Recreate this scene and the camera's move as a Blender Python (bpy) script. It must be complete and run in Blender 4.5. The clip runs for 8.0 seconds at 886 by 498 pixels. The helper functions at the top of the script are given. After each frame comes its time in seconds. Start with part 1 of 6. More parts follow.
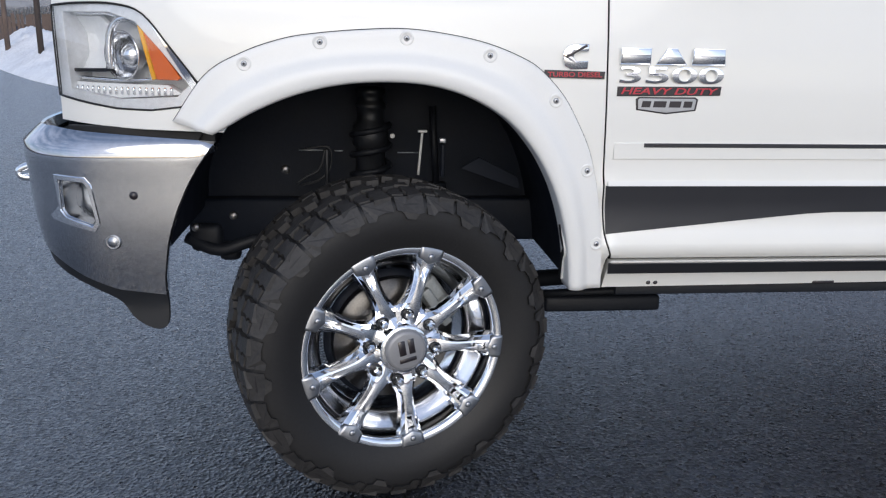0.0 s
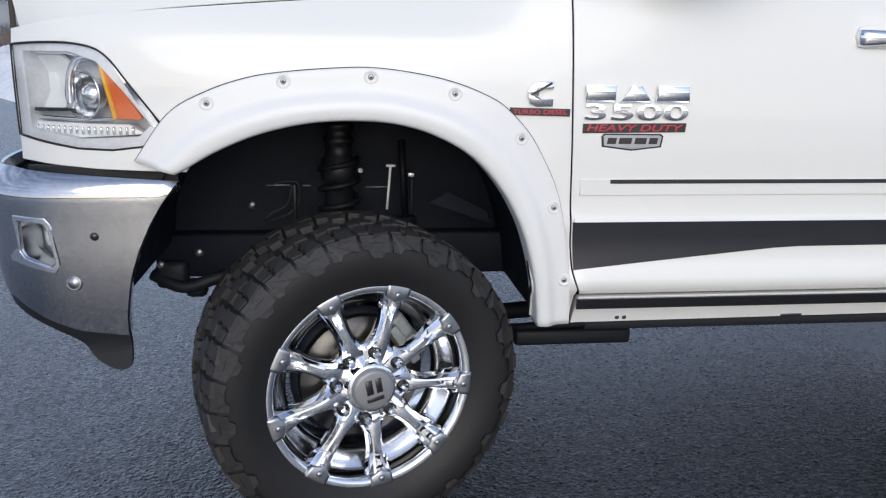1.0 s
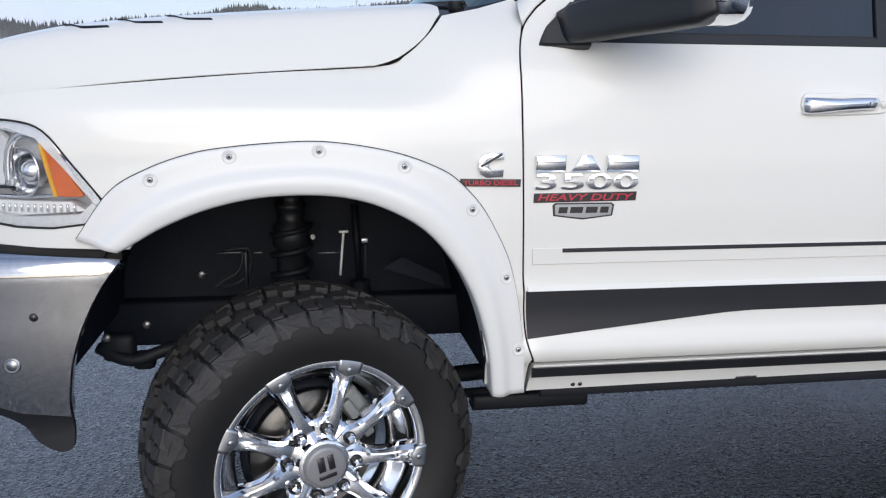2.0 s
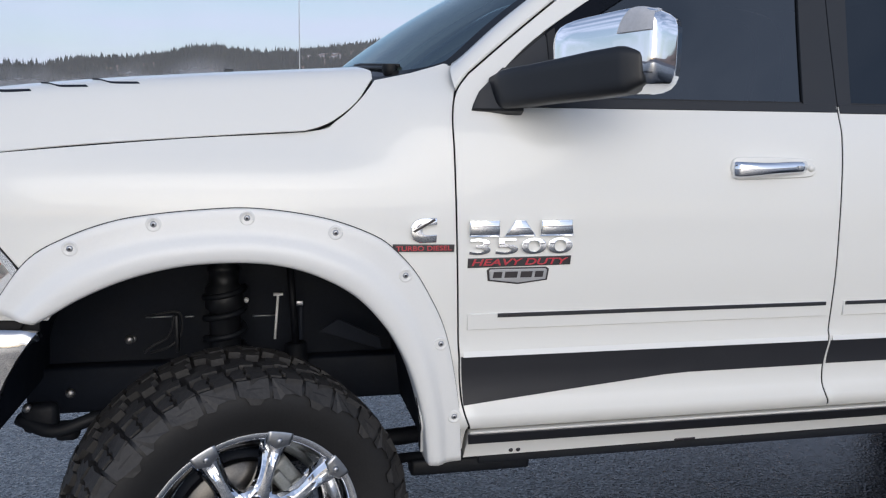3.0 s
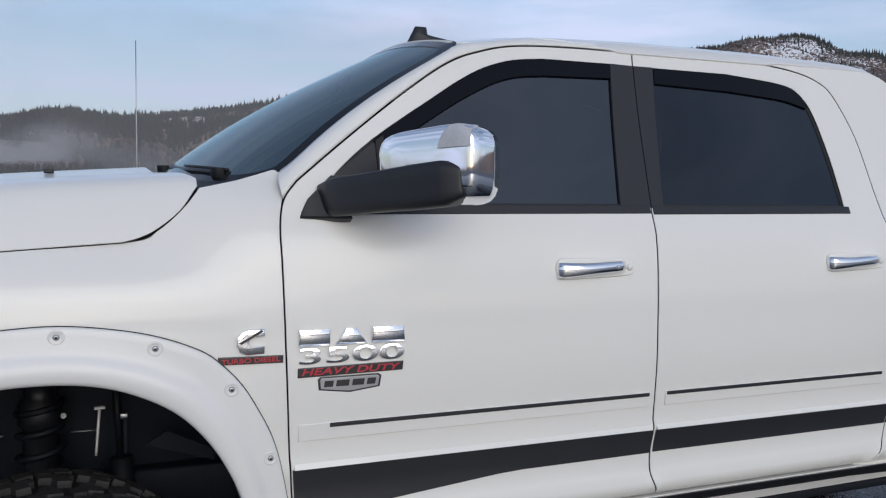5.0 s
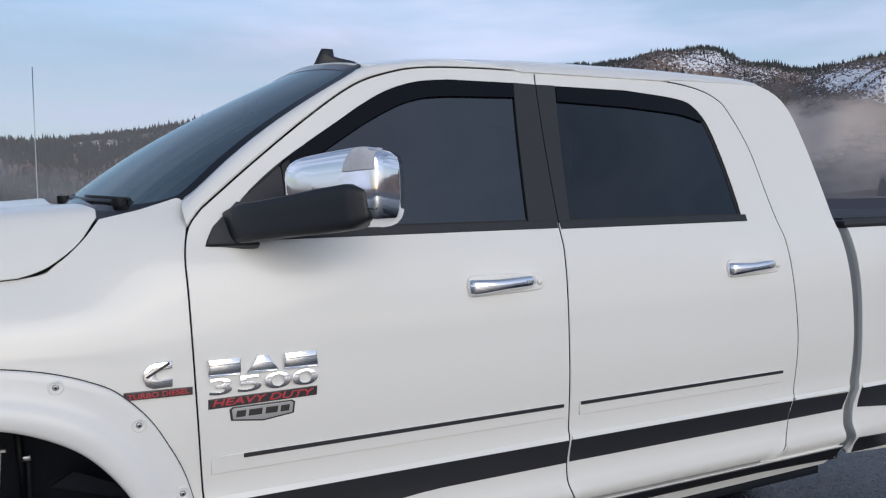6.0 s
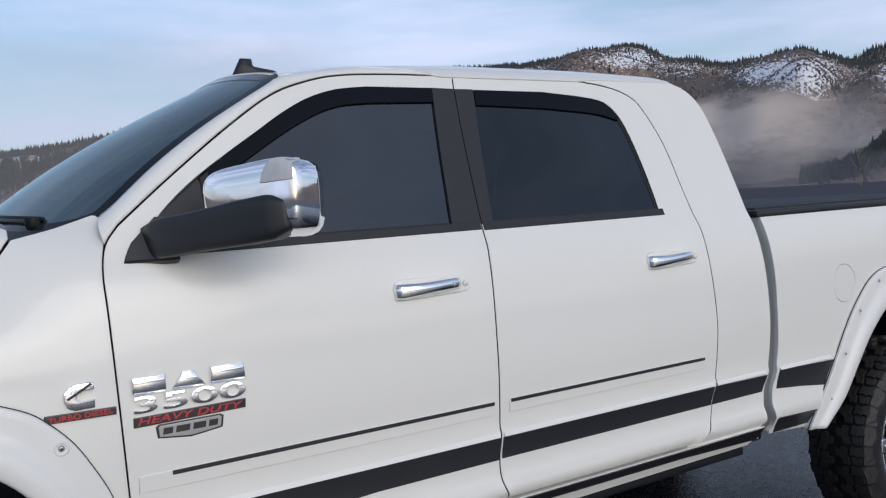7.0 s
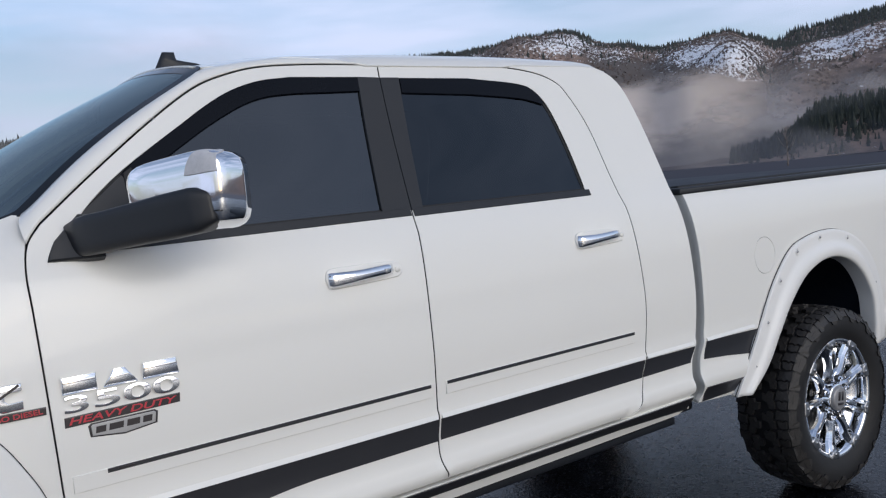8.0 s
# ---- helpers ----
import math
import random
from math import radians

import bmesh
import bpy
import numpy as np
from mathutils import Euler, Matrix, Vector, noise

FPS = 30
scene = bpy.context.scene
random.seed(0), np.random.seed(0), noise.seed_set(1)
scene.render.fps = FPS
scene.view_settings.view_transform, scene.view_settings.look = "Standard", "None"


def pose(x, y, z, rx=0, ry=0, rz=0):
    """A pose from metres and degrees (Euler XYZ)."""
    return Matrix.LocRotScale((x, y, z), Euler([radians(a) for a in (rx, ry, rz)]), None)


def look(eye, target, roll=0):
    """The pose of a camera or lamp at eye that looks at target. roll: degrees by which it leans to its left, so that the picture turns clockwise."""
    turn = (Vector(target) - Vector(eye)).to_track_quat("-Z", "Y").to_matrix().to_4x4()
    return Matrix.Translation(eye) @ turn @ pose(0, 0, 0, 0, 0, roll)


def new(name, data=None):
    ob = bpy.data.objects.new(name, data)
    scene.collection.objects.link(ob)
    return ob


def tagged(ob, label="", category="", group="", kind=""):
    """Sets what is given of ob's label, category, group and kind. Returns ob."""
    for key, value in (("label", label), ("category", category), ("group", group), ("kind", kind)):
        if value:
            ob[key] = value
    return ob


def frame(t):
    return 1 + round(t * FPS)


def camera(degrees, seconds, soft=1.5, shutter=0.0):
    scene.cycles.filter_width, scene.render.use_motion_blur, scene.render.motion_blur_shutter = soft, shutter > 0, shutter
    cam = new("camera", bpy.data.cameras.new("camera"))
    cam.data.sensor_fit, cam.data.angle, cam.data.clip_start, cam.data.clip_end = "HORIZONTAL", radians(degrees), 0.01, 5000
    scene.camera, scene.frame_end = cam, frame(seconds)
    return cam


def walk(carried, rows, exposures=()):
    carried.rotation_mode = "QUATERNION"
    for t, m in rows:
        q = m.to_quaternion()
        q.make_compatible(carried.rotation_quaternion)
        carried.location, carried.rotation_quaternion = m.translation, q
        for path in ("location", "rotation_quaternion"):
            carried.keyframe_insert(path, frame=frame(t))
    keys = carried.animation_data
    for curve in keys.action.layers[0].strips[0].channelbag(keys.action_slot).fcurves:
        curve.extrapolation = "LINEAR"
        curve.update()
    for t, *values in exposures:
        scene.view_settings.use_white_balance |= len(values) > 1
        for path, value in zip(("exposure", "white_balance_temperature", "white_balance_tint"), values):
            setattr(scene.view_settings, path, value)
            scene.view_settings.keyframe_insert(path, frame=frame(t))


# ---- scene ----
from mathutils.geometry import delaunay_2d_cdt

cam = camera(56.8, 8.0, soft=1.2)
PATH = [
    (0, (-0.126, -2.213, 1.329), (0.08, -0.291, 0.815), 1.1),
    (0.5, (-0.103, -2.204, 1.347), (0.119, -0.28, 0.848), 1.1),
    (1, (-0.081, -2.189, 1.385), (0.168, -0.262, 0.909), 1),
    (1.5, (-0.054, -2.172, 1.433), (0.227, -0.241, 0.995), 0.8),
    (2.8, (0.027, -2.115, 1.557), (0.432, -0.185, 1.221), 0.8),
    (3, (0.047, -2.116, 1.560), (0.471, -0.187, 1.249), 0.9),
    (3.5, (0.078, -2.1, 1.604), (0.57, -0.182, 1.324), 1.2),
    (4, (0.101, -2.099, 1.636), (0.665, -0.195, 1.394), 1.3),
    (4.5, (0.123, -2.112, 1.662), (0.769, -0.229, 1.466), 1.3),
    (5, (0.153, -2.131, 1.680), (0.882, -0.275, 1.526), 0.8),
    (5.2, (0.161, -2.134, 1.680), (0.928, -0.292, 1.541), 0.5),
    (6.5, (0.202, -2.178, 1.703), (1.165, -0.429, 1.591), -2.2),
    (7, (0.214, -2.199, 1.700), (1.242, -0.488, 1.585), -3.3),
    (7.5, (0.226, -2.223, 1.693), (1.316, -0.552, 1.565), -4.4),
    (8, (0.225, -2.249, 1.685), (1.368, -0.614, 1.536), -5.3),
]
walk(cam, [(t, look(eye, target, roll)) for t, eye, target, roll in PATH], [(0, 0.33, 6230, 10), (1.5, 0.40, 6230, 10), (3.0, 0.12, 6230, 10), (3.5, 0.05, 6230, 10), (4, 0.08, 6230, 10), (5, -0.13, 6230, 10), (6.5, -0.06, 6230, 10), (8, -0.05, 6230, 10)])

# Light: a softly clouded winter sky with a veiled sun high on the camera's side.
SUN_AZ, SUN_EL = 180.0, 23.0   # degrees clockwise from +y, degrees up
world = bpy.data.worlds.new("sky")
scene.world = world
world.use_nodes = True
wt = world.node_tree
bg = wt.nodes["Background"]
sky = wt.nodes.new("ShaderNodeTexSky")
sky.sky_type = "NISHITA"
sky.sun_disc = False
sky.sun_elevation = radians(SUN_EL)
sky.sun_rotation = radians(SUN_AZ)
sky.air_density, sky.dust_density, sky.ozone_density = 1.0, 1.5, 1.5
wcoord = wt.nodes.new("ShaderNodeTexCoord")
wmap = wt.nodes.new("ShaderNodeMapping")
wmap.inputs["Scale"].default_value = (1.0, 1.0, 6.0)
wnoise = wt.nodes.new("ShaderNodeTexNoise")
wnoise.inputs["Scale"].default_value = 2.6
wnoise.inputs["Detail"].default_value = 5.0
wnoise.inputs["Roughness"].default_value = 0.5
wramp = wt.nodes.new("ShaderNodeMapRange")
wramp.inputs["From Min"].default_value, wramp.inputs["From Max"].default_value = 0.40, 0.66
wramp.inputs["To Min"].default_value, wramp.inputs["To Max"].default_value = 0.26, 0.97
wmix = wt.nodes.new("ShaderNodeMix")
wmix.data_type = "RGBA"
wmix.inputs["B"].default_value = (5.4, 5.9, 7.5, 1)
wt.links.new(wcoord.outputs["Generated"], wmap.inputs["Vector"])
wt.links.new(wmap.outputs["Vector"], wnoise.inputs["Vector"])
wt.links.new(wnoise.outputs["Fac"], wramp.inputs["Value"])
wsep = wt.nodes.new("ShaderNodeSeparateXYZ")
wt.links.new(wcoord.outputs["Generated"], wsep.inputs["Vector"])
wtop = wt.nodes.new("ShaderNodeMapRange")
wtop.interpolation_type = "SMOOTHSTEP"
wtop.inputs["From Min"].default_value, wtop.inputs["From Max"].default_value = 0.28, 0.80
wtop.inputs["To Min"].default_value, wtop.inputs["To Max"].default_value = 1.0, 0.35
wt.links.new(wsep.outputs["Z"], wtop.inputs["Value"])
wcov = wt.nodes.new("ShaderNodeMath")
wcov.operation = "MULTIPLY"
wt.links.new(wramp.outputs["Result"], wcov.inputs[0])
wt.links.new(wtop.outputs["Result"], wcov.inputs[1])
wt.links.new(wcov.outputs[0], wmix.inputs["Factor"])
wt.links.new(sky.outputs["Color"], wmix.inputs["A"])
wt.links.new(wmix.outputs["Result"], bg.inputs["Color"])
bg.inputs["Strength"].default_value = 0.140

sun_data = bpy.data.lights.new("sun", "SUN")
sun_data.energy, sun_data.angle, sun_data.color = 0.82, radians(42), (1.0, 0.94, 0.84)
sun = new("sun", sun_data)
sx, sy = math.sin(radians(SUN_AZ)), math.cos(radians(SUN_AZ))
sun.matrix_world = look((sx * 30, sy * 30, 30 * math.tan(radians(SUN_EL))), (0, 0, 0))

# ---------------------------------------------------------------- materials


def material(name, base, rough=0.5, metal=0.0, coat=0.0, vary=0.08, scale=6.0, fine=80.0, bump=0.0, tint=None, rvary=0.1, spec=0.5, coat_rough=0.04):
    """Principled material with colour and gloss varied at two scales, and fine relief."""
    m = bpy.data.materials.new(name)
    m.use_nodes = True
    t = m.node_tree
    p = t.nodes["Principled BSDF"]
    co = t.nodes.new("ShaderNodeTexCoord")
    big, small = t.nodes.new("ShaderNodeTexNoise"), t.nodes.new("ShaderNodeTexNoise")
    big.inputs["Scale"].default_value, small.inputs["Scale"].default_value = scale, fine
    big.inputs["Detail"].default_value, small.inputs["Detail"].default_value = 4, 3
    for n in (big, small):
        t.links.new(co.outputs["Object"], n.inputs["Vector"])
    add = t.nodes.new("ShaderNodeMath")
    add.operation = "ADD"
    t.links.new(big.outputs["Fac"], add.inputs[0])
    t.links.new(small.outputs["Fac"], add.inputs[1])
    rng = t.nodes.new("ShaderNodeMapRange")
    rng.inputs["From Min"].default_value, rng.inputs["From Max"].default_value = 0.65, 1.35
    t.links.new(add.outputs[0], rng.inputs["Value"])
    mix = t.nodes.new("ShaderNodeMix")
    mix.data_type = "RGBA"
    other = tint or tuple(c * (1 - vary) for c in base)
    mix.inputs["A"].default_value, mix.inputs["B"].default_value = (*other, 1), (*base, 1)
    t.links.new(rng.outputs["Result"], mix.inputs["Factor"])
    t.links.new(mix.outputs["Result"], p.inputs["Base Color"])
    rr = t.nodes.new("ShaderNodeMapRange")
    rr.inputs["From Min"].default_value, rr.inputs["From Max"].default_value = 0.3, 0.7
    rr.inputs["To Min"].default_value, rr.inputs["To Max"].default_value = rough * (1 - rvary), min(1, rough * (1 + rvary))
    t.links.new(big.outputs["Fac"], rr.inputs["Value"])
    t.links.new(rr.outputs["Result"], p.inputs["Roughness"])
    p.inputs["Metallic"].default_value = metal
    p.inputs["Coat Weight"].default_value = coat
    p.inputs["Coat Roughness"].default_value = coat_rough
    p.inputs["Specular IOR Level"].default_value = spec
    if bump:
        b = t.nodes.new("ShaderNodeBump")
        b.inputs["Strength"].default_value, b.inputs["Distance"].default_value = bump, 0.003
        t.links.new(small.outputs["Fac"], b.inputs["Height"])
        t.links.new(b.outputs["Normal"], p.inputs["Normal"])
    return m


def glass_material(name, tint, rough=0.01, ior=1.52, sheen=(1, 1, 1)):
    """Thin tinted glass: what passes through is tinted, and the gloss follows Fresnel."""
    m = bpy.data.materials.new(name)
    m.use_nodes = True
    t = m.node_tree
    t.nodes.remove(t.nodes["Principled BSDF"])
    tr, gl, fr, mx = (t.nodes.new(k) for k in ("ShaderNodeBsdfTransparent", "ShaderNodeBsdfGlossy", "ShaderNodeFresnel", "ShaderNodeMixShader"))
    tr.inputs["Color"].default_value = (*tint, 1)
    gl.inputs["Color"].default_value = (*sheen, 1)
    gl.inputs["Roughness"].default_value = rough
    fr.inputs["IOR"].default_value = ior
    t.links.new(fr.outputs["Fac"], mx.inputs["Fac"])
    t.links.new(tr.outputs["BSDF"], mx.inputs[1])
    t.links.new(gl.outputs["BSDF"], mx.inputs[2])
    t.links.new(mx.outputs["Shader"], t.nodes["Material Output"].inputs["Surface"])
    return m


PAINT = material("pearl_white_paint", (0.82, 0.81, 0.765), 0.34, coat=0.6, vary=0.02, scale=1.5, fine=400, rvary=0.15, coat_rough=0.05)
FLARE = material("satin_white_plastic", (0.80, 0.795, 0.77), 0.38, coat=0.25, vary=0.03, scale=3, fine=200, rvary=0.2)
CHROME = material("chrome", (0.86, 0.87, 0.89), 0.05, metal=1.0, vary=0.03, scale=5, fine=60, rvary=0.5)
CHROME_DUSTY = material("dusty_chrome", (0.52, 0.53, 0.555), 0.085, metal=1.0, vary=0.16, scale=3.0, fine=60, rvary=0.5)
CHROME_SOFT = material("fine_brushed_chrome", (0.80, 0.81, 0.84), 0.16, metal=1.0, vary=0.05, scale=6, fine=90, rvary=0.3)
SILVER = material("silver_lamp_paint", (0.94, 0.95, 0.97), 0.2, metal=0.0, vary=0.1, scale=20, fine=120)
BEZEL = material("grey_lamp_bezel", (0.86, 0.87, 0.90), 0.18, metal=0.15, vary=0.2, scale=14, fine=90)
AMBER_PALE = material("pale_amber_edge", (1.0, 0.52, 0.03), 0.2, vary=0.3, scale=40, fine=200, coat=0.6)
FROST = material("frosted_lens", (0.58, 0.58, 0.60), 0.25, vary=0.15, scale=60, fine=200, coat=0.3)
SATIN = material("satin_metal", (0.45, 0.46, 0.48), 0.35, metal=1.0, vary=0.12, scale=20, fine=300)
STEEL = material("bare_steel", (0.42, 0.41, 0.40), 0.45, metal=1.0, vary=0.3, scale=12, fine=160, bump=0.1)
RUBBER = material("tyre_rubber", (0.037, 0.034, 0.032), 0.6, vary=0.4, scale=14, fine=90, bump=0.5, tint=(0.017, 0.0165, 0.0165))
SIDEWALL = material("tyre_sidewall_rubber", (0.016, 0.0155, 0.016), 0.55, spec=0.38, vary=0.3, scale=5, fine=120, bump=0.12)
LINER = material("black_plastic_liner", (0.0085, 0.0125, 0.0225), 0.65, spec=0.28, vary=0.3, scale=8, fine=90, bump=0.2)
PLASTIC = material("black_plastic_trim", (0.012, 0.0135, 0.017), 0.45, vary=0.25, scale=15, fine=500, bump=0.15)
GLOSS_BLACK = material("gloss_black_trim", (0.010, 0.011, 0.013), 0.12, vary=0.2, scale=5, fine=60)
VISOR = material("smoked_acrylic", (0.004, 0.005, 0.008), 0.10, vary=0.2, spec=0.16)
# rubber seals; also the shade in panel gaps, painted on the edges
SEAL_AND_GAP_SHADE = material("black_rubber_seal", (0.008, 0.008, 0.009), 0.6, vary=0.2)
STRIPE = material("graphite_stripe_film", (0.026, 0.0265, 0.031), 0.34, vary=0.12, scale=10, fine=700, coat=0.1)
BADGE_RED = material("red_badge_paint", (0.55, 0.03, 0.05), 0.3, vary=0.1, coat=0.4)
BADGE_DARK = material("black_badge_paint", (0.02, 0.015, 0.018), 0.3, vary=0.2, coat=0.4)
AMBER = material("amber_reflector", (0.78, 0.15, 0.005), 0.22, vary=0.25, scale=30, fine=260, coat=0.7, bump=0.3)
UNDER = material("underbody_black_steel", (0.010, 0.012, 0.017), 0.55, spec=0.3, vary=0.4, scale=10, fine=120, bump=0.2)
DASH = material("dark_grey_dashboard", (0.045, 0.045, 0.05), 0.6, vary=0.2, scale=20, fine=400, bump=0.1)
DISC = material("worn_brake_disc", (0.13, 0.125, 0.12), 0.35, metal=1.0, vary=0.35, scale=9, fine=150)
CALIPER = material("cast_iron_caliper", (0.30, 0.31, 0.30), 0.55, metal=0.6, vary=0.3, scale=25, fine=200, bump=0.3)
TINT = glass_material("privacy_glass", (0.030, 0.034, 0.042), ior=1.62, sheen=(0.86, 0.94, 1.0))
TINT_FRONT = glass_material("tinted_front_glass", (0.06, 0.066, 0.07), ior=1.9, sheen=(0.92, 0.97, 1.0))
WINDSHIELD = glass_material("windshield_glass", (0.10, 0.15, 0.165), rough=0.2, ior=3.3, sheen=(0.78, 0.90, 0.91))
LENS = glass_material("clear_lamp_lens", (0.93, 0.95, 0.97))

# ---------------------------------------------------------------- shape helpers


def part(name, bm, mat, parent, label="", smooth=True):
    """Links a bmesh as one mesh object under a thing or a part."""
    me = bpy.data.meshes.new(name)
    if smooth:
        for f in bm.faces:
            f.smooth = True
    bm.to_mesh(me)
    bm.free()
    return mesh_part(name, me, mat, parent, label)


def mesh_part(name, me, mat, parent, label=""):
    if mat:
        me.materials.append(mat)
        if any(p.material_index for p in me.polygons):
            me.materials.append(SEAL_AND_GAP_SHADE)
    ob = new(name, me)
    ob.parent = parent
    if label:
        tagged(ob, label)
    return ob


def hermite(xs, ys):
    """A smooth curve through the given knots (finite-difference tangents)."""
    xs, ys = np.array(xs, float), np.array(ys, float)
    d = np.diff(ys) / np.diff(xs)
    m = np.empty(len(xs))
    m[0], m[-1] = d[0], d[-1]
    for i in range(1, len(xs) - 1):
        m[i] = 0 if d[i - 1] * d[i] <= 0 else 2 * d[i - 1] * d[i] / (d[i - 1] + d[i])

    def at(x):
        x = min(max(x, xs[0]), xs[-1])
        i = min(int(np.searchsorted(xs, x, "right")) - 1, len(xs) - 2)
        h = xs[i + 1] - xs[i]
        s = (x - xs[i]) / h
        return float((2 * s**3 - 3 * s**2 + 1) * ys[i] + (s**3 - 2 * s**2 + s) * h * m[i] + (3 * s**2 - 2 * s**3) * ys[i + 1] + (s**3 - s**2) * h * m[i + 1])
    return at


def smooth_step(a, b, x):
    s = min(1, max(0, (x - a) / (b - a)))
    return s * s * (3 - 2 * s)


def spline(pts, n=6):
    """Catmull-Rom curve through points of any dimension, n steps a span."""
    p = [np.array(q, float) for q in pts]
    p = [2 * p[0] - p[1]] + p + [2 * p[-1] - p[-2]]
    out = []
    for i in range(1, len(p) - 2):
        for k in range(n):
            s = k / n
            out.append(0.5 * (2 * p[i] + (p[i + 1] - p[i - 1]) * s + (2 * p[i - 1] - 5 * p[i] + 4 * p[i + 1] - p[i + 2]) * s**2 + (3 * p[i] - p[i - 1] - 3 * p[i + 1] + p[i + 2]) * s**3))
    out.append(p[-2])
    return [tuple(float(c) for c in q) for q in out]


def resample(poly, step):
    out = []
    for i, a in enumerate(poly):
        b = poly[(i + 1) % len(poly)]
        d = math.dist(a, b)
        if d < 1e-5:
            continue
        k = max(1, math.ceil(d / step))
        out += [(a[0] + (b[0] - a[0]) * j / k, a[1] + (b[1] - a[1]) * j / k) for j in range(k)]
    return out


def inside(poly, x, y):
    hit = False
    for i in range(len(poly)):
        (ax, ay), (bx, by) = poly[i - 1], poly[i]
        if (ay > y) != (by > y) and x < (bx - ax) * (y - ay) / (by - ay) + ax:
            hit = not hit
    return hit


def area(poly):
    return sum(poly[i - 1][0] * poly[i][1] - poly[i][0] * poly[i - 1][1] for i in range(len(poly))) / 2


def inset(poly, d):
    """Moves a counter-clockwise outline inwards by d."""
    out = []
    n = len(poly)
    for i in range(n):
        a, b, c = poly[i - 1], poly[i], poly[(i + 1) % n]
        u, v = Vector((b[0] - a[0], b[1] - a[1])), Vector((c[0] - b[0], c[1] - b[1]))
        if u.length < 1e-7 or v.length < 1e-7:
            out.append(b)
            continue
        u.normalize(), v.normalize()
        nrm = Vector((-u.y - v.y, u.x + v.x))
        nrm = nrm.normalized() if nrm.length > 1e-6 else Vector((-u.y, u.x))
        out.append((b[0] + nrm.x * d, b[1] + nrm.y * d))
    return out


def panel(outline, P, depth=0.02, step=0.06, holes=(), gap=0.0032, edge=0.002, shaded_edges=False):
    """A skin over P(u, v) inside an outline, with turned-in edges. Outward is dP/du x dP/dv."""
    outline = list(outline)
    if area(outline) < 0:
        outline.reverse()
    outer = inset(resample(outline, step * 0.6), gap)
    loops = [outer]
    for h in holes:
        h = list(h)
        if area(h) < 0:
            h.reverse()
        loops.append(resample(h, step * 0.6))
    pts, edges = [], []
    for lp in loops:
        k = len(pts)
        pts += lp
        edges += [(k + i, k + (i + 1) % len(lp)) for i in range(len(lp))]
    arr = np.array(pts)
    seg_a, seg_b = arr[[e[0] for e in edges]], arr[[e[1] for e in edges]]
    seg_d = seg_b - seg_a
    seg_l = np.maximum((seg_d**2).sum(1), 1e-12)
    lo, hi = arr.min(0), arr.max(0)
    for gx in np.arange(lo[0] + step / 2, hi[0], step):
        for gy in np.arange(lo[1] + step / 2, hi[1], step):
            w = np.clip((((gx, gy) - seg_a) * seg_d).sum(1) / seg_l, 0, 1)
            near = np.min(((seg_a + w[:, None] * seg_d - (gx, gy)) ** 2).sum(1)) ** 0.5
            if near > step * 0.35 and inside(loops[0], gx, gy) and not any(inside(h, gx, gy) for h in loops[1:]):
                pts.append((gx, gy))
    vs, _, fs, _, _, _ = delaunay_2d_cdt([Vector(p) for p in pts], edges, [], 0, 1e-6)
    keep = []
    for f in fs:
        cx, cy = sum(vs[i].x for i in f) / len(f), sum(vs[i].y for i in f) / len(f)
        if abs(area([tuple(vs[i]) for i in f])) < 4e-7:
            continue
        if inside(loops[0], cx, cy) and not any(inside(h, cx, cy) for h in loops[1:]):
            keep.append(f)
    bm = bmesh.new()
    h = 1e-3

    def frame_at(u, v):
        p = Vector(P(u, v))
        du, dv = Vector(P(u + h, v)) - Vector(P(u - h, v)), Vector(P(u, v + h)) - Vector(P(u, v - h))
        return p, du.cross(dv).normalized(), du / (2 * h), dv / (2 * h)
    fr = {}
    bv = {}
    for f in keep:
        for i in f:
            if i not in bv:
                fr[i] = frame_at(vs[i].x, vs[i].y)
                bv[i] = bm.verts.new(fr[i][0])
    half = {}
    for f in keep:
        try:
            bm.faces.new([bv[i] for i in f])
        except ValueError:
            continue
        for a, b in zip(f, (*f[1:], f[0])):
            half[a, b] = True
    rim = [(a, b) for a, b in half if (b, a) not in half]
    out = {}
    for a, b in rim:
        d = vs[b] - vs[a]
        nrm = Vector((d.y, -d.x)).normalized()
        for i in (a, b):
            out[i] = out.get(i, Vector((0, 0))) + nrm
    r0, r1, r2 = {}, {}, {}
    for i, o in out.items():
        p, n, du, dv = fr[i]
        o = o.normalized() if o.length > 1e-6 else o
        side = du * o.x + dv * o.y
        side = side.normalized() * edge if side.length > 1e-9 else side
        r0[i] = bm.verts.new(p)
        r1[i] = bm.verts.new(p + side * 0.7 - n * edge)
        r2[i] = bm.verts.new(p + side * 0.7 - n * depth)
    for a, b in rim:
        for k, q in enumerate(((r0[b], r0[a], r1[a], r1[b]), (r1[b], r1[a], r2[a], r2[b]))):
            try:
                # inner edge faces go black: the seam's shade is put in as colour
                bm.faces.new(q).material_index = k if shaded_edges else 0
            except ValueError:
                pass
    for a, b in rim:
        e = bm.edges.get((r1[a], r1[b]))
        if e:
            e.smooth = False
    return bm


def skin(grid, close_u=False, close_v=False):
    """A quad skin over rows of points."""
    bm = bmesh.new()
    vs = [[bm.verts.new(p) for p in row] for row in grid]
    nu, nv = len(vs), len(vs[0])
    for i in range(nu if close_u else nu - 1):
        for j in range(nv if close_v else nv - 1):
            bm.faces.new((vs[i][j], vs[(i + 1) % nu][j], vs[(i + 1) % nu][(j + 1) % nv], vs[i][(j + 1) % nv]))
    return bm


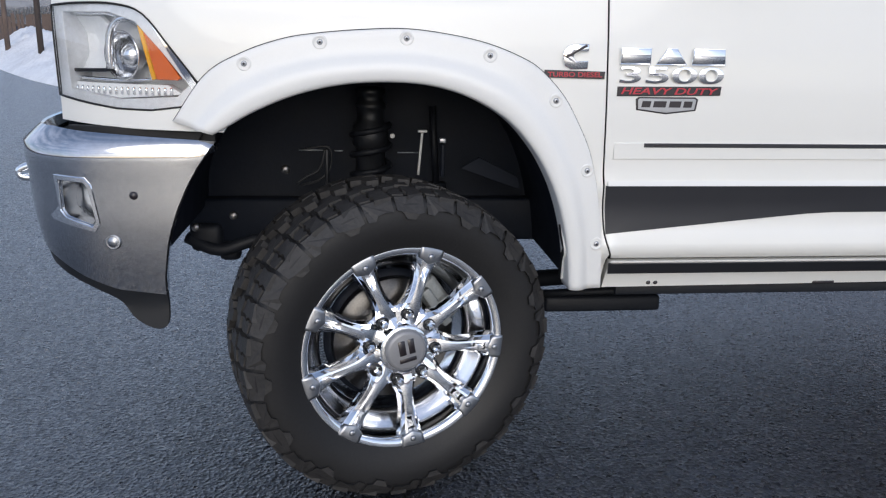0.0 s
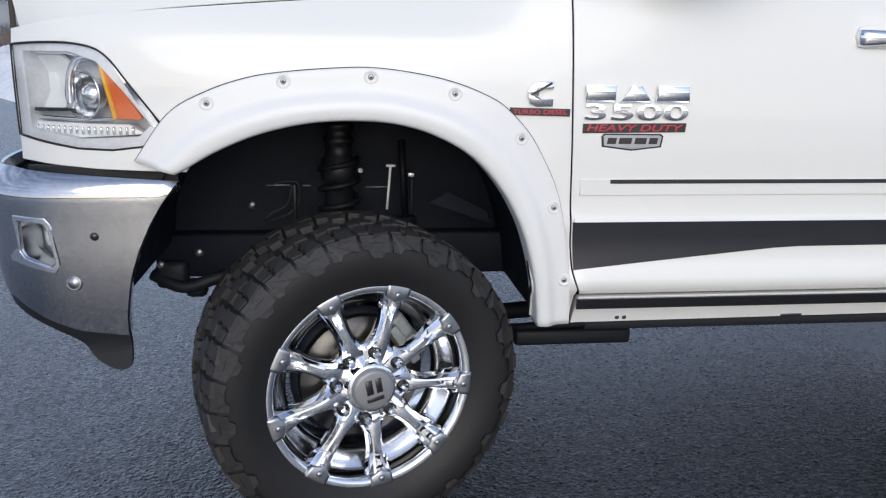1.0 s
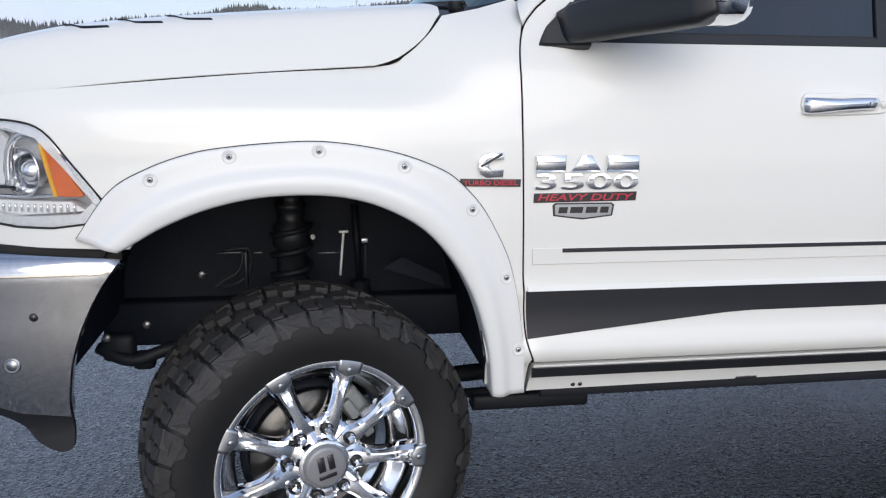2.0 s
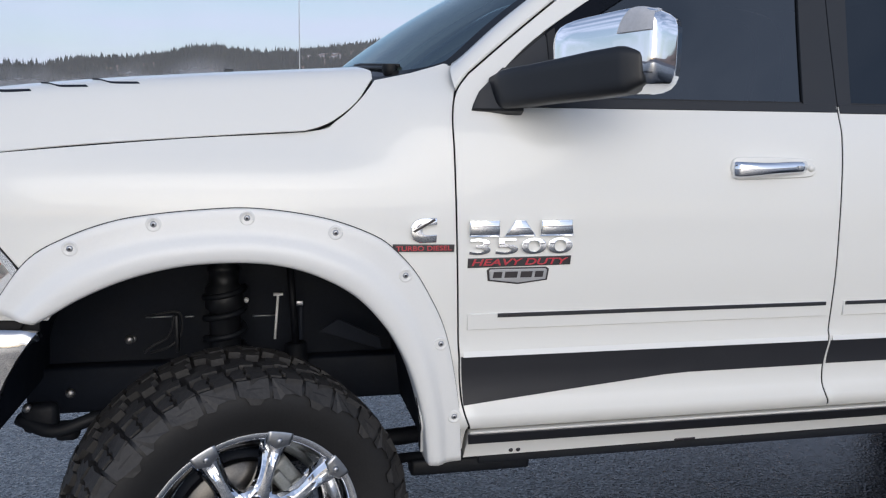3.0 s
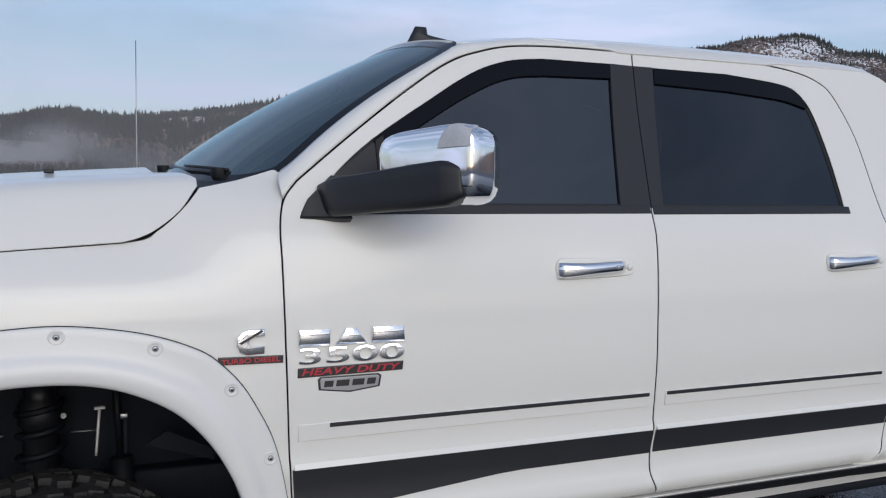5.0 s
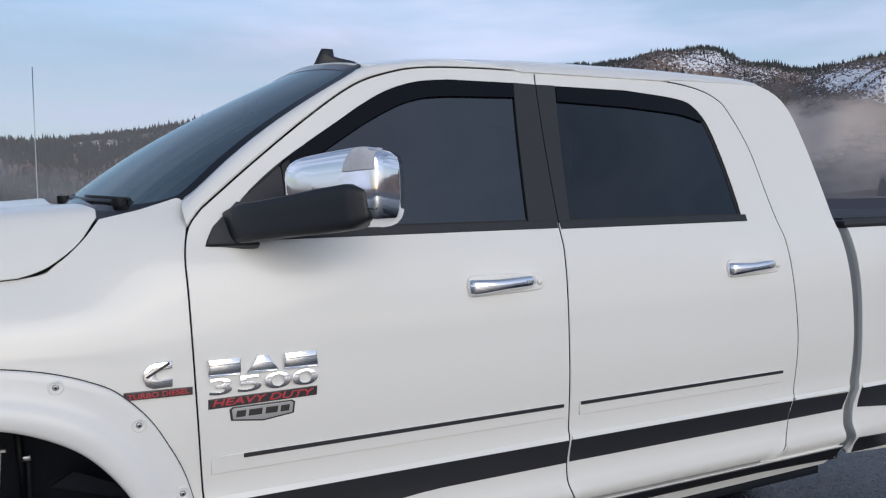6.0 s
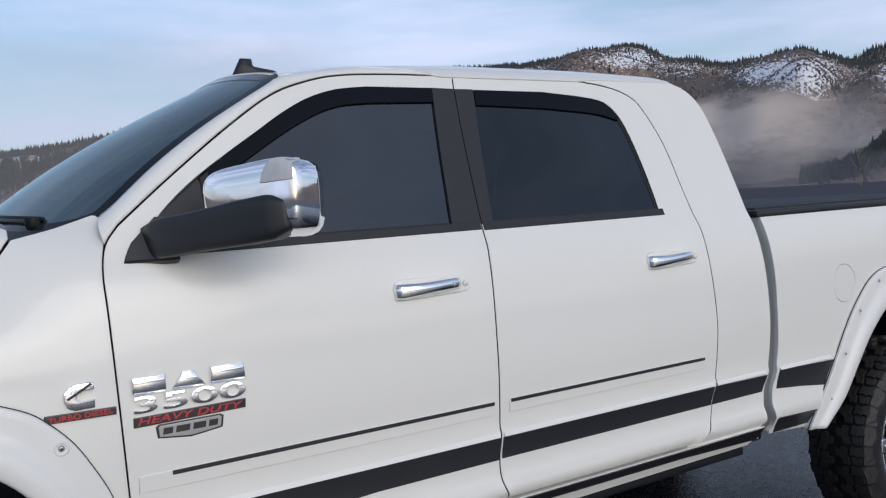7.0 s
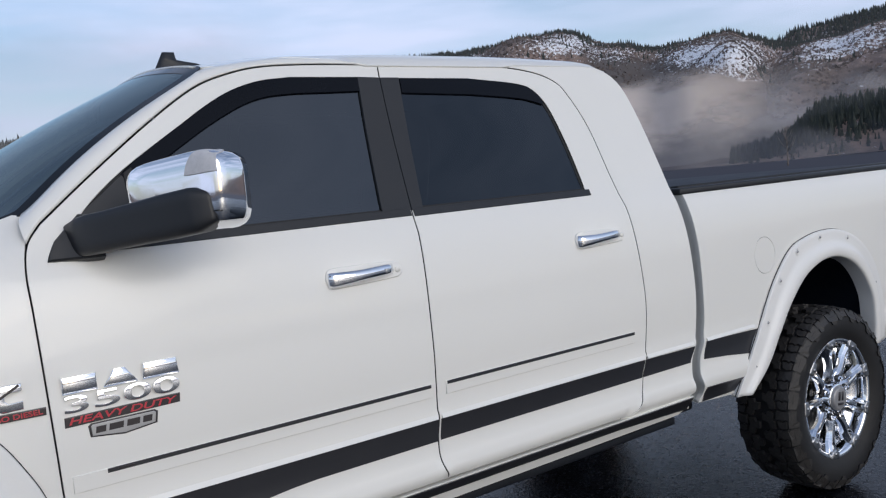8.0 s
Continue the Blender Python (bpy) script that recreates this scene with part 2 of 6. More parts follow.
def lathe(profile, n=48, closed=False):
    """Turns (radius, w) round the y axis; w runs along +y."""
    grid = [[(r * math.cos(2 * math.pi * k / n), w, r * math.sin(2 * math.pi * k / n)) for r, w in profile] for k in range(n)]
    bm = skin(grid, True, closed)
    bmesh.ops.recalc_face_normals(bm, faces=bm.faces)
    return bm


def box(size, at=(0, 0, 0), bevel=0.004, seg=2, m=None):
    bm = bmesh.new()
    bmesh.ops.create_cube(bm, size=1, matrix=Matrix.Translation(at) @ (m or Matrix.Identity(4)) @ Matrix.Diagonal((*size, 1)))
    if bevel:
        bmesh.ops.bevel(bm, geom=list(bm.edges), offset=bevel, segments=seg, affect="EDGES", profile=0.5)
    return bm


def tube(path, radius, n=10):
    """A round bar along a path of points."""
    pts = [Vector(p) for p in path]
    grid = []
    for i, p in enumerate(pts):
        d = (pts[min(i + 1, len(pts) - 1)] - pts[max(i - 1, 0)]).normalized()
        s = d.cross(Vector((0.13, 0.27, 0.95)))
        s = s.normalized() if s.length > 1e-3 else Vector((1, 0, 0))
        u = d.cross(s)
        r = radius[i] if isinstance(radius, (list, tuple)) else radius
        grid.append([p + (s * math.cos(a) + u * math.sin(a)) * r for a in (2 * math.pi * k / n for k in range(n))])
    bm = skin(grid, False, True)
    bm.faces.new(list(bm.verts)[:n][::-1])
    bm.faces.new(list(bm.verts)[-n:])
    bmesh.ops.recalc_face_normals(bm, faces=bm.faces)
    return bm


def merge(*bms):
    out = bmesh.new()
    for b in bms:
        me = bpy.data.meshes.new("tmp")
        b.to_mesh(me)
        b.free()
        out.from_mesh(me)
        bpy.data.meshes.remove(me)
    return out


def lettering(text, width, height, depth, shear=0.0):
    """A mesh of raised letters in the x-z plane, facing -y, fitted to a width and height, from the lower left corner."""
    cu = bpy.data.curves.new("letters", "FONT")
    cu.body, cu.extrude, cu.bevel_depth, cu.shear = text, 0.1, 0.012, shear
    ob = bpy.data.objects.new("letters", cu)
    me = bpy.data.meshes.new_from_object(ob)
    bpy.data.objects.remove(ob)
    co = np.array([v.co[:] for v in me.vertices])
    lo, hi = co.min(0), co.max(0)
    for v in me.vertices:
        q = (np.array(v.co[:]) - lo) / (hi - lo)
        v.co = (q[0] * width, -q[2] * depth, q[1] * height)
    return me

# ---------------------------------------------------------------- the pickup truck
# x runs from its nose to its tail (front axle at 0), y across it (driver's side at 0, middle at 1), z up.
truck = tagged(new("pickup_truck"), "white lifted four-door pickup truck with graphite stripe, parked on asphalt", "pickup truck")
truck.location = (0, 0, 0.027)
MID = 1.0

side_y = hermite([0.40, 0.55, 0.62, 0.672, 0.680, 0.69, 0.705, 0.72, 0.75, 0.77, 0.82, 0.885, 0.900, 0.915, 0.93, 1.0, 1.10, 1.25, 1.40, 1.50, 1.575, 1.70, 1.90, 2.085, 2.13, 2.2],
                 [0.10, 0.066, 0.045, 0.018, 0.004, -0.006, -0.012, -0.010, 0.003, 0.006, 0.008, -0.003, -0.005, 0.002, 0.003, 0.0, -0.003, 0.004, 0.020, 0.042, 0.078, 0.128, 0.203, 0.265, 0.281, 0.325])
rock_y = hermite([0.40, 0.55, 0.60, 0.625, 0.655, 0.666, 0.69], [0.11, 0.066, 0.048, 0.033, 0.011, 0.004, 0.008])
fender_y = hermite([0.40, 0.62, 0.85, 1.0, 1.25, 1.33, 1.372, 1.39, 1.41, 1.44, 1.48, 1.56, 1.645, 1.70, 1.80],
                   [0.06, 0.03, 0.004, 0.0, 0.002, 0.007, 0.013, 0.018, 0.030, 0.053, 0.085, 0.130, 0.186, 0.212, 0.25])
nose_y = hermite([-1.06, -1.0, -0.95, -0.9, -0.8, -0.65, -0.5, 5.6], [0.60, 0.30, 0.17, 0.115, 0.05, 0.010, 0.0, 0.0])
bed_y = hermite([0.40, 0.55, 0.62, 0.668, 0.69, 0.705, 0.72, 0.75, 0.77, 0.82, 0.885, 0.900, 0.915, 0.93, 1.0, 1.25, 1.40, 1.48, 1.53, 1.56], [0.10, 0.06, 0.032, 0.010, -0.006, -0.012, -0.010, 0.003, 0.006, 0.008, -0.003, -0.005, 0.002, 0.003, 0.0, 0.002, 0.014, 0.030, 0.05, 0.075])


def cab_side(x, z):
    return (x, side_y(z), z)


def fender_side(x, z):
    w = smooth_step(0.15, 0.54, x) * (1 - smooth_step(1.58, 1.69, z))
    return (x, fender_y(z) * (1 - w) + side_y(z) * w + nose_y(x), z)


def bed_side(x, z):
    return (x, bed_y(z), z)


def mirrored(ob):
    """The same part on the passenger's side."""
    twin = ob.copy()
    scene.collection.objects.link(twin)
    twin.matrix_basis = Matrix.Translation((0, 2 * MID, 0)) @ Matrix.Diagonal((1, -1, 1, 1))
    for c in ob.children:
        k = c.copy()
        scene.collection.objects.link(k)
        k.parent = twin
    return twin


# ---- outlines along the side, as (x, z)
door_front = spline([(0.600, 0.672), (0.575, 0.75), (0.562, 0.889), (0.554, 1.10), (0.549, 1.30), (0.546, 1.45), (0.546, 1.535), (0.562, 1.61), (0.600, 1.660)], 4)
door_slope = spline([(0.600, 1.660), (0.75, 1.782), (0.935, 1.924), (1.091, 2.029), (1.21, 2.076), (1.339, 2.103), (1.548, 2.113), (1.787, 2.112)], 5)
gap_b = spline([(1.787, 2.112), (1.773, 2.068), (1.742, 1.577), (1.733, 1.455), (1.724, 1.22), (1.719, 0.97), (1.716, 0.86), (1.712, 0.785), (1.717, 0.73), (1.732, 0.690), (1.733, 0.672)], 4)
rear_top = spline([(1.787, 2.112), (2.10, 2.115), (2.34, 2.110), (2.50, 2.090), (2.60, 2.055), (2.655, 2.00), (2.715, 1.855), (2.738, 1.657), (2.757, 1.475), (2.770, 1.296), (2.775, 1.117), (2.760, 0.938), (2.735, 0.808), (2.715, 0.74), (2.67, 0.69), (2.60, 0.672)], 4)
cab_back = spline([(3.060, 0.60), (3.045, 0.68), (3.050, 0.80), (3.085, 0.956), (3.095, 1.15), (3.090, 1.35), (3.068, 1.535), (3.063, 1.66), (3.045, 1.853), (3.010, 2.00), (2.955, 2.075), (2.88, 2.112)], 4)

glass_front = spline([(0.660, 1.600), (0.72, 1.680), (0.84, 1.782), (1.03, 1.906), (1.13, 1.970), (1.22, 2.016), (1.32, 2.046), (1.43, 2.058)], 4) + [(1.690, 2.062), (1.634, 1.600)]
glass_rear = [(1.775, 1.600), (1.842, 2.058)] + spline([(2.164, 2.054), (2.40, 2.032), (2.480, 2.000), (2.527, 1.925), (2.555, 1.775), (2.566, 1.600)], 4)

# ---- black sheet added behind the gaps to keep them dark
shell = [(-0.45, 1.08), (-0.33, 1.16), (0, 1.22), (0.27, 1.15), (0.46, 0.95), (0.50, 0.60), (3.03, 0.60), (3.03, 1.57), (0.62, 1.57), (0.5, 1.55), (0.3, 1.46), (-0.48, 1.40), (-0.50, 1.15)]
part("inner_shell", panel(shell, lambda x, z: (x, fender_side(x, z)[1] + 0.028, z) if x < 0.5 else (x, side_y(z) + 0.028, z), 0.01, 0.12), SEAL_AND_GAP_SHADE, truck)

# ---- doors
def grown(poly, d):
    return inset(poly if area(poly) > 0 else poly[::-1], -d)


front_door = part("front_door", panel(door_front + door_slope[1:] + gap_b[1:], cab_side, 0.03, 0.032, [grown(glass_front, 0.010)], gap=0.0035, shaded_edges=True), PAINT, truck, "white front door with tinted window and chrome handle")
rear_door = part("rear_door", panel(gap_b[::-1] + rear_top[1:], cab_side, 0.03, 0.032, [grown(glass_rear, 0.010)], gap=0.0036, shaded_edges=True), PAINT, truck, "white rear door with tinted window and chrome handle")


def set_back(d):
    return lambda x, z: (x, side_y(z) + d, z)


def window(door, glass, pillar, tint):
    part("window_pane", panel(glass, set_back(0.009), 0.004, 0.04, gap=-0.004), tint, door, "dark tinted glass")
    g = glass if area(glass) > 0 else glass[::-1]
    part("window_seal", panel(inset(g, -0.011), set_back(0.006), 0.012, 0.05, [inset(g, 0.003)], gap=0.0), SEAL_AND_GAP_SHADE, door)
    part("pillar_trim", panel(pillar, set_back(-0.001), 0.009, 0.04, gap=0.0), PLASTIC, door, "black pillar trim")


gap_x = hermite([p[1] for p in gap_b[::-1]], [p[0] for p in gap_b[::-1]])
mid_gap = [(gap_x(z), z) for z in np.linspace(2.066, 1.592, 12)]
window(front_door, glass_front, [(1.628, 1.592), (1.684, 2.068)] + [(x - 0.0022, z) for x, z in mid_gap], TINT_FRONT)
window(rear_door, glass_rear, [(x + 0.0022, z) for x, z in mid_gap] + [(1.790, 1.592), (1.852, 2.066)], TINT)
# sail triangle ahead of the front window
part("sail_trim", panel([(0.606, 1.566), (0.668, 1.566), (0.845, 1.600), (0.845, 1.787), (0.72, 1.690), (0.625, 1.612)], set_back(0.002), 0.01, 0.05, gap=0), PLASTIC, front_door, "black triangular sail trim")
part("window_divider", panel([(0.838, 1.59), (0.838, 1.781), (0.862, 1.797), (0.862, 1.59)], set_back(-0.003), 0.012, 0.05, gap=0), SEAL_AND_GAP_SHADE, front_door)
# belt seals
for door, a, b in ((front_door, 0.62, 1.736), (rear_door, 1.748, 2.59)):
    part("belt_seal", panel([(a, 1.572), (b, 1.575), (b, 1.598), (a, 1.597)], set_back(-0.003), 0.009, 0.03, gap=0), PLASTIC, door, "black belt line seal")
# smoked rain visors over the windows
visor_f = spline([(0.832, 1.778), (0.87, 1.810), (0.95, 1.866), (1.03, 1.920), (1.13, 1.983), (1.22, 2.028), (1.32, 2.058), (1.43, 2.069)], 4) + [(1.686, 2.072), (1.682, 2.018)] + spline([(1.43, 2.012), (1.33, 2.002), (1.24, 1.975), (1.13, 1.920), (1.03, 1.860), (0.92, 1.790), (0.85, 1.742)], 4)
visor_r = [(1.852, 2.010), (1.858, 2.074)] + spline([(2.164, 2.066), (2.40, 2.046), (2.484, 2.008), (2.515, 1.965)], 4) + spline([(2.505, 1.955), (2.46, 1.968), (2.38, 1.983), (2.164, 2.000)], 4)
for door, v in ((front_door, visor_f), (rear_door, visor_r)):
    part("rain_visor", panel(v, lambda x, z: (x, side_y(z) + 0.001, z), 0.006, 0.03, gap=0, edge=0.004), VISOR, door, "smoked rain visor")


def molding(door, a, b, line_a, line_b):
    m = part("side_molding", panel([(a, 0.966), (b, 0.966), (b, 1.011), (a, 1.011)], set_back(-0.0045), 0.006, 0.04, gap=0.001, edge=0.002), PAINT, door, "white body side molding")
    part("molding_insert", panel([(line_a, 1.000), (line_b, 1.000), (line_b, 1.010), (line_a, 1.010)], set_back(-0.0070), 0.004, 0.04, gap=0, edge=0.001), STRIPE, m, "dark grey accent line")
    return m


mold = molding(front_door, 0.583, 1.700, 0.668, 1.694)
part("insert_mark", panel([(0.694, 1.0025), (0.735, 1.0025), (0.735, 1.0075), (0.694, 1.0075)], set_back(-0.0092), 0.002, 0.02, gap=0, edge=0.0005), BADGE_DARK, mold)
molding(rear_door, 1.757, 2.695, 1.762, 2.690)


def film(door, outline, f=cab_side):
    part("stripe", panel(outline, lambda x, z: (x, f(x, z)[1] - 0.003, z), 0.003, 0.028, gap=0.0, edge=0.0004), STRIPE, door, "graphite vinyl stripe")


def bead(door, a, b, f=cab_side):
    """The pressed edge above the stripe: its lower lip leans out."""
    part("crease_bead", panel([(a, 0.8915), (b, 0.8915), (b, 0.9055), (a, 0.9055)], lambda x, z: (x, f(x, z)[1] - 0.0008 - 0.0065 * (0.9055 - z) / 0.014, z), 0.006, 0.03, gap=0, edge=0.0006), PAINT, door)


bead(front_door, 0.572, 1.709)
bead(rear_door, 1.727, 2.738)
film(front_door, [(0.567, 0.890), (0.578, 0.750), (0.958, 0.7865), (1.180, 0.807), (1.26, 0.811), (1.710, 0.813), (1.714, 0.888)])
film(rear_door, [(1.722, 0.815), (2.728, 0.815), (2.742, 0.886), (1.724, 0.888)])


def handle(door, x0, x1, z):
    """Pull handle on a shallow cup: chrome bar, keyless button cover and end cap."""
    h = part("door_handle", panel(spline([(x0 - 0.004, z), (x0 + 0.008, z + 0.026), (x0 + 0.06, z + 0.030), (x1 + 0.005, z + 0.026), (x1 + 0.036, z + 0.016), (x1 + 0.042, z), (x1 + 0.034, z - 0.016), (x1, z - 0.024), (x0 + 0.05, z - 0.030), (x0 + 0.008, z - 0.026), (x0 - 0.004, z)], 3)[:-1], set_back(-0.006), 0.01, 0.02, gap=0, edge=0.004), PAINT, door, "white handle base")
    rows = []
    n = 14
    for i in range(n + 1):
        s = i / n
        x = x0 + (x1 - x0) * s
        bulge = 0.020 + 0.016 * math.sin(math.pi * s) ** 0.7
        hz = 0.0225 - 0.0055 * smooth_step(0.0, 0.55, s)
        sag = -0.004 * math.cos(math.pi * s)
        y = side_y(z) - bulge
        rows.append([(x, y + 0.022, z + sag + hz), (x, y + 0.006, z + sag + hz * 1.02), (x, y, z + sag + hz * 0.6), (x, y - 0.002, z + sag), (x, y, z + sag - hz * 0.6), (x, y + 0.006, z + sag - hz * 1.02), (x, y + 0.022, z + sag - hz)])
    bm = skin(rows)
    for row in (0, -1):
        vs = [v for v in bm.verts if abs(v.co.x - rows[row][0][0]) < 1e-6]
        bm.faces.new(vs)
    bmesh.ops.recalc_face_normals(bm, faces=bm.faces)
    part("chrome_bar", bm, CHROME, h, "chrome pull bar")
    part("keyless_button", box((0.016, 0.004, 0.012), (x1 - 0.03, side_y(z) - 0.0335, z + 0.003), 0.002), SATIN, h)
    part("lock_cap", lathe([(0.0, 0.0), (0.009, 0.0), (0.011, 0.003), (0.011, 0.008)], 16), PAINT, h).matrix_basis = pose(x1 + 0.024, side_y(z) - 0.0115, z)


handle(front_door, 1.366, 1.596, 1.409)
handle(rear_door, 2.434, 2.655, 1.407)

# ---- front fender with its hood seam, cut round the lamp
hood_seam = spline([(-0.935, 1.392), (-0.75, 1.423), (-0.49, 1.450), (-0.155, 1.479), (0.169, 1.501), (0.237, 1.529), (0.298, 1.582), (0.347, 1.641)], 4)
lamp_top = spline([(-0.936, 1.350), (-0.84, 1.356), (-0.74, 1.354), (-0.668, 1.330), (-0.602, 1.248), (-0.526, 1.147)], 4)
lamp_low = [(-0.526, 1.147), (-0.581, 1.098), (-0.66, 1.088), (-0.752, 1.090), (-0.87, 1.106), (-0.93, 1.116)]
arch_cut = spline([(-0.475, 1.03), (-0.43, 1.09), (-0.30, 1.155), (-0.15, 1.190), (0.0, 1.195), (0.13, 1.175), (0.25, 1.12), (0.335, 1.04), (0.40, 0.93), (0.44, 0.80), (0.46, 0.66), (0.465, 0.60)], 4)
fender_outline = [(-0.93, 1.048), (-0.70, 1.036)] + arch_cut + [(0.590, 0.60)] + door_front[1:] + [(0.575, 1.690), (0.55, 1.694), (0.45, 1.664)] + hood_seam[::-1] + lamp_top + lamp_low[1:]
fender = part("front_fender", panel(fender_outline, fender_side, 0.03, 0.045, gap=0.0035, shaded_edges=True), PAINT, truck, "white front fender")
mirrored(fender)


# the flares ride on a plain curve, not on the body's creases
flare_y = hermite([0.40, 0.60, 0.75, 0.90, 1.0, 1.25, 1.33, 1.40], [0.050, 0.022, 0.006, 0.0, 0.0, 0.003, 0.007, 0.02])


# ---- fender flare: a wide satin white arch with bolts in dimples
def flare_part(inner, outer, bolts, surf, name="fender_flare"):
    a, b = spline(inner, 6), spline(outer, 6)
    n = 90

    def along(c, s):
        L = np.cumsum([0] + [math.dist(p, q) for p, q in zip(c, c[1:])])
        d = s * L[-1]
        i = min(int(np.searchsorted(L, d, "right")) - 1, len(c) - 2)
        k = (d - L[i]) / (L[i + 1] - L[i])
        return [c[i][j] + (c[i + 1][j] - c[i][j]) * k for j in (0, 1)]
    sect = [(-0.01, 0.045), (0.0, -0.022), (0.012, -0.031), (0.04, -0.0365), (0.10, -0.0400), (0.20, -0.0425), (0.30, -0.0420), (0.40, -0.0375), (0.48, -0.0300), (0.55, -0.0245), (0.64, -0.0215), (0.85, -0.0195), (0.97, -0.018), (0.99, -0.0165), (1.0, -0.013), (1.0, 0.02)]
    grid = []
    for i in range(n + 1):
        p, q = along(a, i / n), along(b, i / n)
        row = []
        for w, off in sect:
            x, z = p[0] + (q[0] - p[0]) * w, p[1] + (q[1] - p[1]) * w
            row.append((x, surf(x, z)[1] + off, z))
        grid.append(row)
    bm = skin(grid)
    for row in (grid[0], grid[-1]):
        bm.faces.new([min(bm.verts, key=lambda v: (v.co - Vector(p)).length) for p in row])
    bmesh.ops.recalc_face_normals(bm, faces=bm.faces)
    fl = part(name, bm, FLARE, truck, "satin white bolt-on fender flare")
    edge_line = [Vector((q[0], surf(q[0], q[1])[1] - 0.004, q[1])) for q in (along(b, k / 120) for k in range(121))]
    part("flare_gasket", tube(edge_line, 0.0026, 6), SEAL_AND_GAP_SHADE, fl, "black rubber gasket")
    for x, z in bolts:
        y = surf(x, z)[1] - 0.019
        cup = part("bolt_washer", lathe([(0.008, 0.004), (0.010, 0.0), (0.0165, -0.0035), (0.0185, -0.002), (0.020, 0.004)], 20), FLARE, fl)
        cup.matrix_basis = pose(x, y, z)
        bolt = part("bolt", lathe([(0.0, -0.005), (0.004, -0.005), (0.0065, -0.004), (0.008, -0.001), (0.0085, 0.004)], 12), SATIN, fl, "steel bolt")
        bolt.matrix_basis = pose(x, y, z)
        part("bolt_socket", lathe([(0.0, -0.0008), (0.0032, -0.0008), (0.0034, 0.001)], 6), BADGE_DARK, fl).matrix_basis = pose(x, y - 0.0048, z)
    return fl


front_inner = [(-0.498, 1.030), (-0.462, 1.050), (-0.391, 1.090), (-0.289, 1.132), (-0.172, 1.160), (-0.055, 1.169), (0.064, 1.162), (0.169, 1.133), (0.272, 1.076), (0.348, 0.996), (0.400, 0.910), (0.434, 0.823), (0.460, 0.717), (0.476, 0.588)]
front_outer = [(-0.603, 1.062), (-0.515, 1.182), (-0.416, 1.240), (-0.315, 1.275), (-0.228, 1.290), (-0.112, 1.301), (0.004, 1.305), (0.123, 1.292), (0.228, 1.269), (0.321, 1.233), (0.372, 1.200), (0.434, 1.134), (0.480, 1.056), (0.511, 0.990), (0.533, 0.915), (0.556, 0.794), (0.567, 0.711), (0.576, 0.588)]
f_flare = flare_part(front_inner, front_outer, [(-0.414, 1.212), (-0.220, 1.269), (0.004, 1.282), (0.225, 1.242), (0.408, 1.126), (0.506, 0.936), (0.548, 0.725)], lambda x, z: (x, flare_y(z) + nose_y(x), z))
mirrored(f_flare)

# ---- headlamp
lamp = part("headlamp", panel(lamp_top + lamp_low[1:], lambda x, z: (x, fender_side(x, z)[1] + 0.002, z), 0.012, 0.04, shaded_edges=True), LENS, truck, "clear headlamp with projector and amber side marker")


def lamp_in(d):
    return lambda x, z: (x, fender_side(x, z)[1] + d, z)


part("lamp_housing", panel([(-0.925, 1.345), (-0.74, 1.345), (-0.672, 1.325), (-0.607, 1.243), (-0.535, 1.147), (-0.583, 1.106), (-0.752, 1.098), (-0.92, 1.12)], lamp_in(0.095), 0.01, 0.05, gap=0), SILVER, lamp, "silver reflector housing")
part("lamp_bezel", panel(lamp_top + lamp_low[1:], lamp_in(0.010), 0.07, 0.04, [[(-0.900, 1.335), (-0.76, 1.335), (-0.690, 1.312), (-0.625, 1.238), (-0.560, 1.152), (-0.592, 1.122), (-0.752, 1.112), (-0.89, 1.135)]], gap=0.002), BEZEL, lamp, "grey lamp bezel")
part("marker_edge", panel([(-0.685, 1.301), (-0.678, 1.304), (-0.647, 1.169), (-0.655, 1.166)], lamp_in(0.014), 0.02, 0.02, gap=0, edge=0.003), AMBER_PALE, lamp, "pale amber marker edge")
part("marker", panel([(-0.682, 1.297), (-0.672, 1.302), (-0.585, 1.172), (-0.590, 1.166), (-0.652, 1.168)], lamp_in(0.018), 0.03, 0.03, gap=0.0, edge=0.003), AMBER, lamp, "amber side marker")
gasket = [Vector((x, fender_side(x, z)[1] + 0.001, z)) for x, z in resample(lamp_top + lamp_low[1:], 0.02)]
part("lamp_gasket", tube(gasket + [gasket[0]], 0.0024, 6), SEAL_AND_GAP_SHADE, lamp, "black lamp gasket")
part("lamp_edge_trim", panel([(-0.655, 1.315), (-0.640, 1.312), (-0.540, 1.156), (-0.552, 1.143)], lamp_in(0.006), 0.02, 0.02, gap=0, edge=0.004), CHROME, lamp, "bright edge trim")
part("beam_reflector", panel([(-0.900, 1.322), (-0.800, 1.322), (-0.775, 1.300), (-0.775, 1.20), (-0.79, 1.186), (-0.895, 1.186)], lambda x, z: (x, fender_side(x, z)[1] + 0.052 + 0.05 * (1 - ((x + 0.838) / 0.07) ** 2) * (1 - ((z - 1.254) / 0.08) ** 2), z), 0.01, 0.02, gap=0), SILVER, lamp, "bright high beam reflector")
part("reflector_lip", panel([(-0.905, 1.186), (-0.78, 1.190), (-0.77, 1.184), (-0.90, 1.179)], lamp_in(0.030), 0.03, 0.02, gap=0), GLOSS_BLACK, lamp)
part("projector_arch", tube(spline([lamp_in(0.036)(x, z) for x, z in ((-0.772, 1.19), (-0.768, 1.27), (-0.745, 1.312), (-0.705, 1.318), (-0.672, 1.292))], 5), 0.011, 10), CHROME_SOFT, lamp, "chrome arch round the projector")
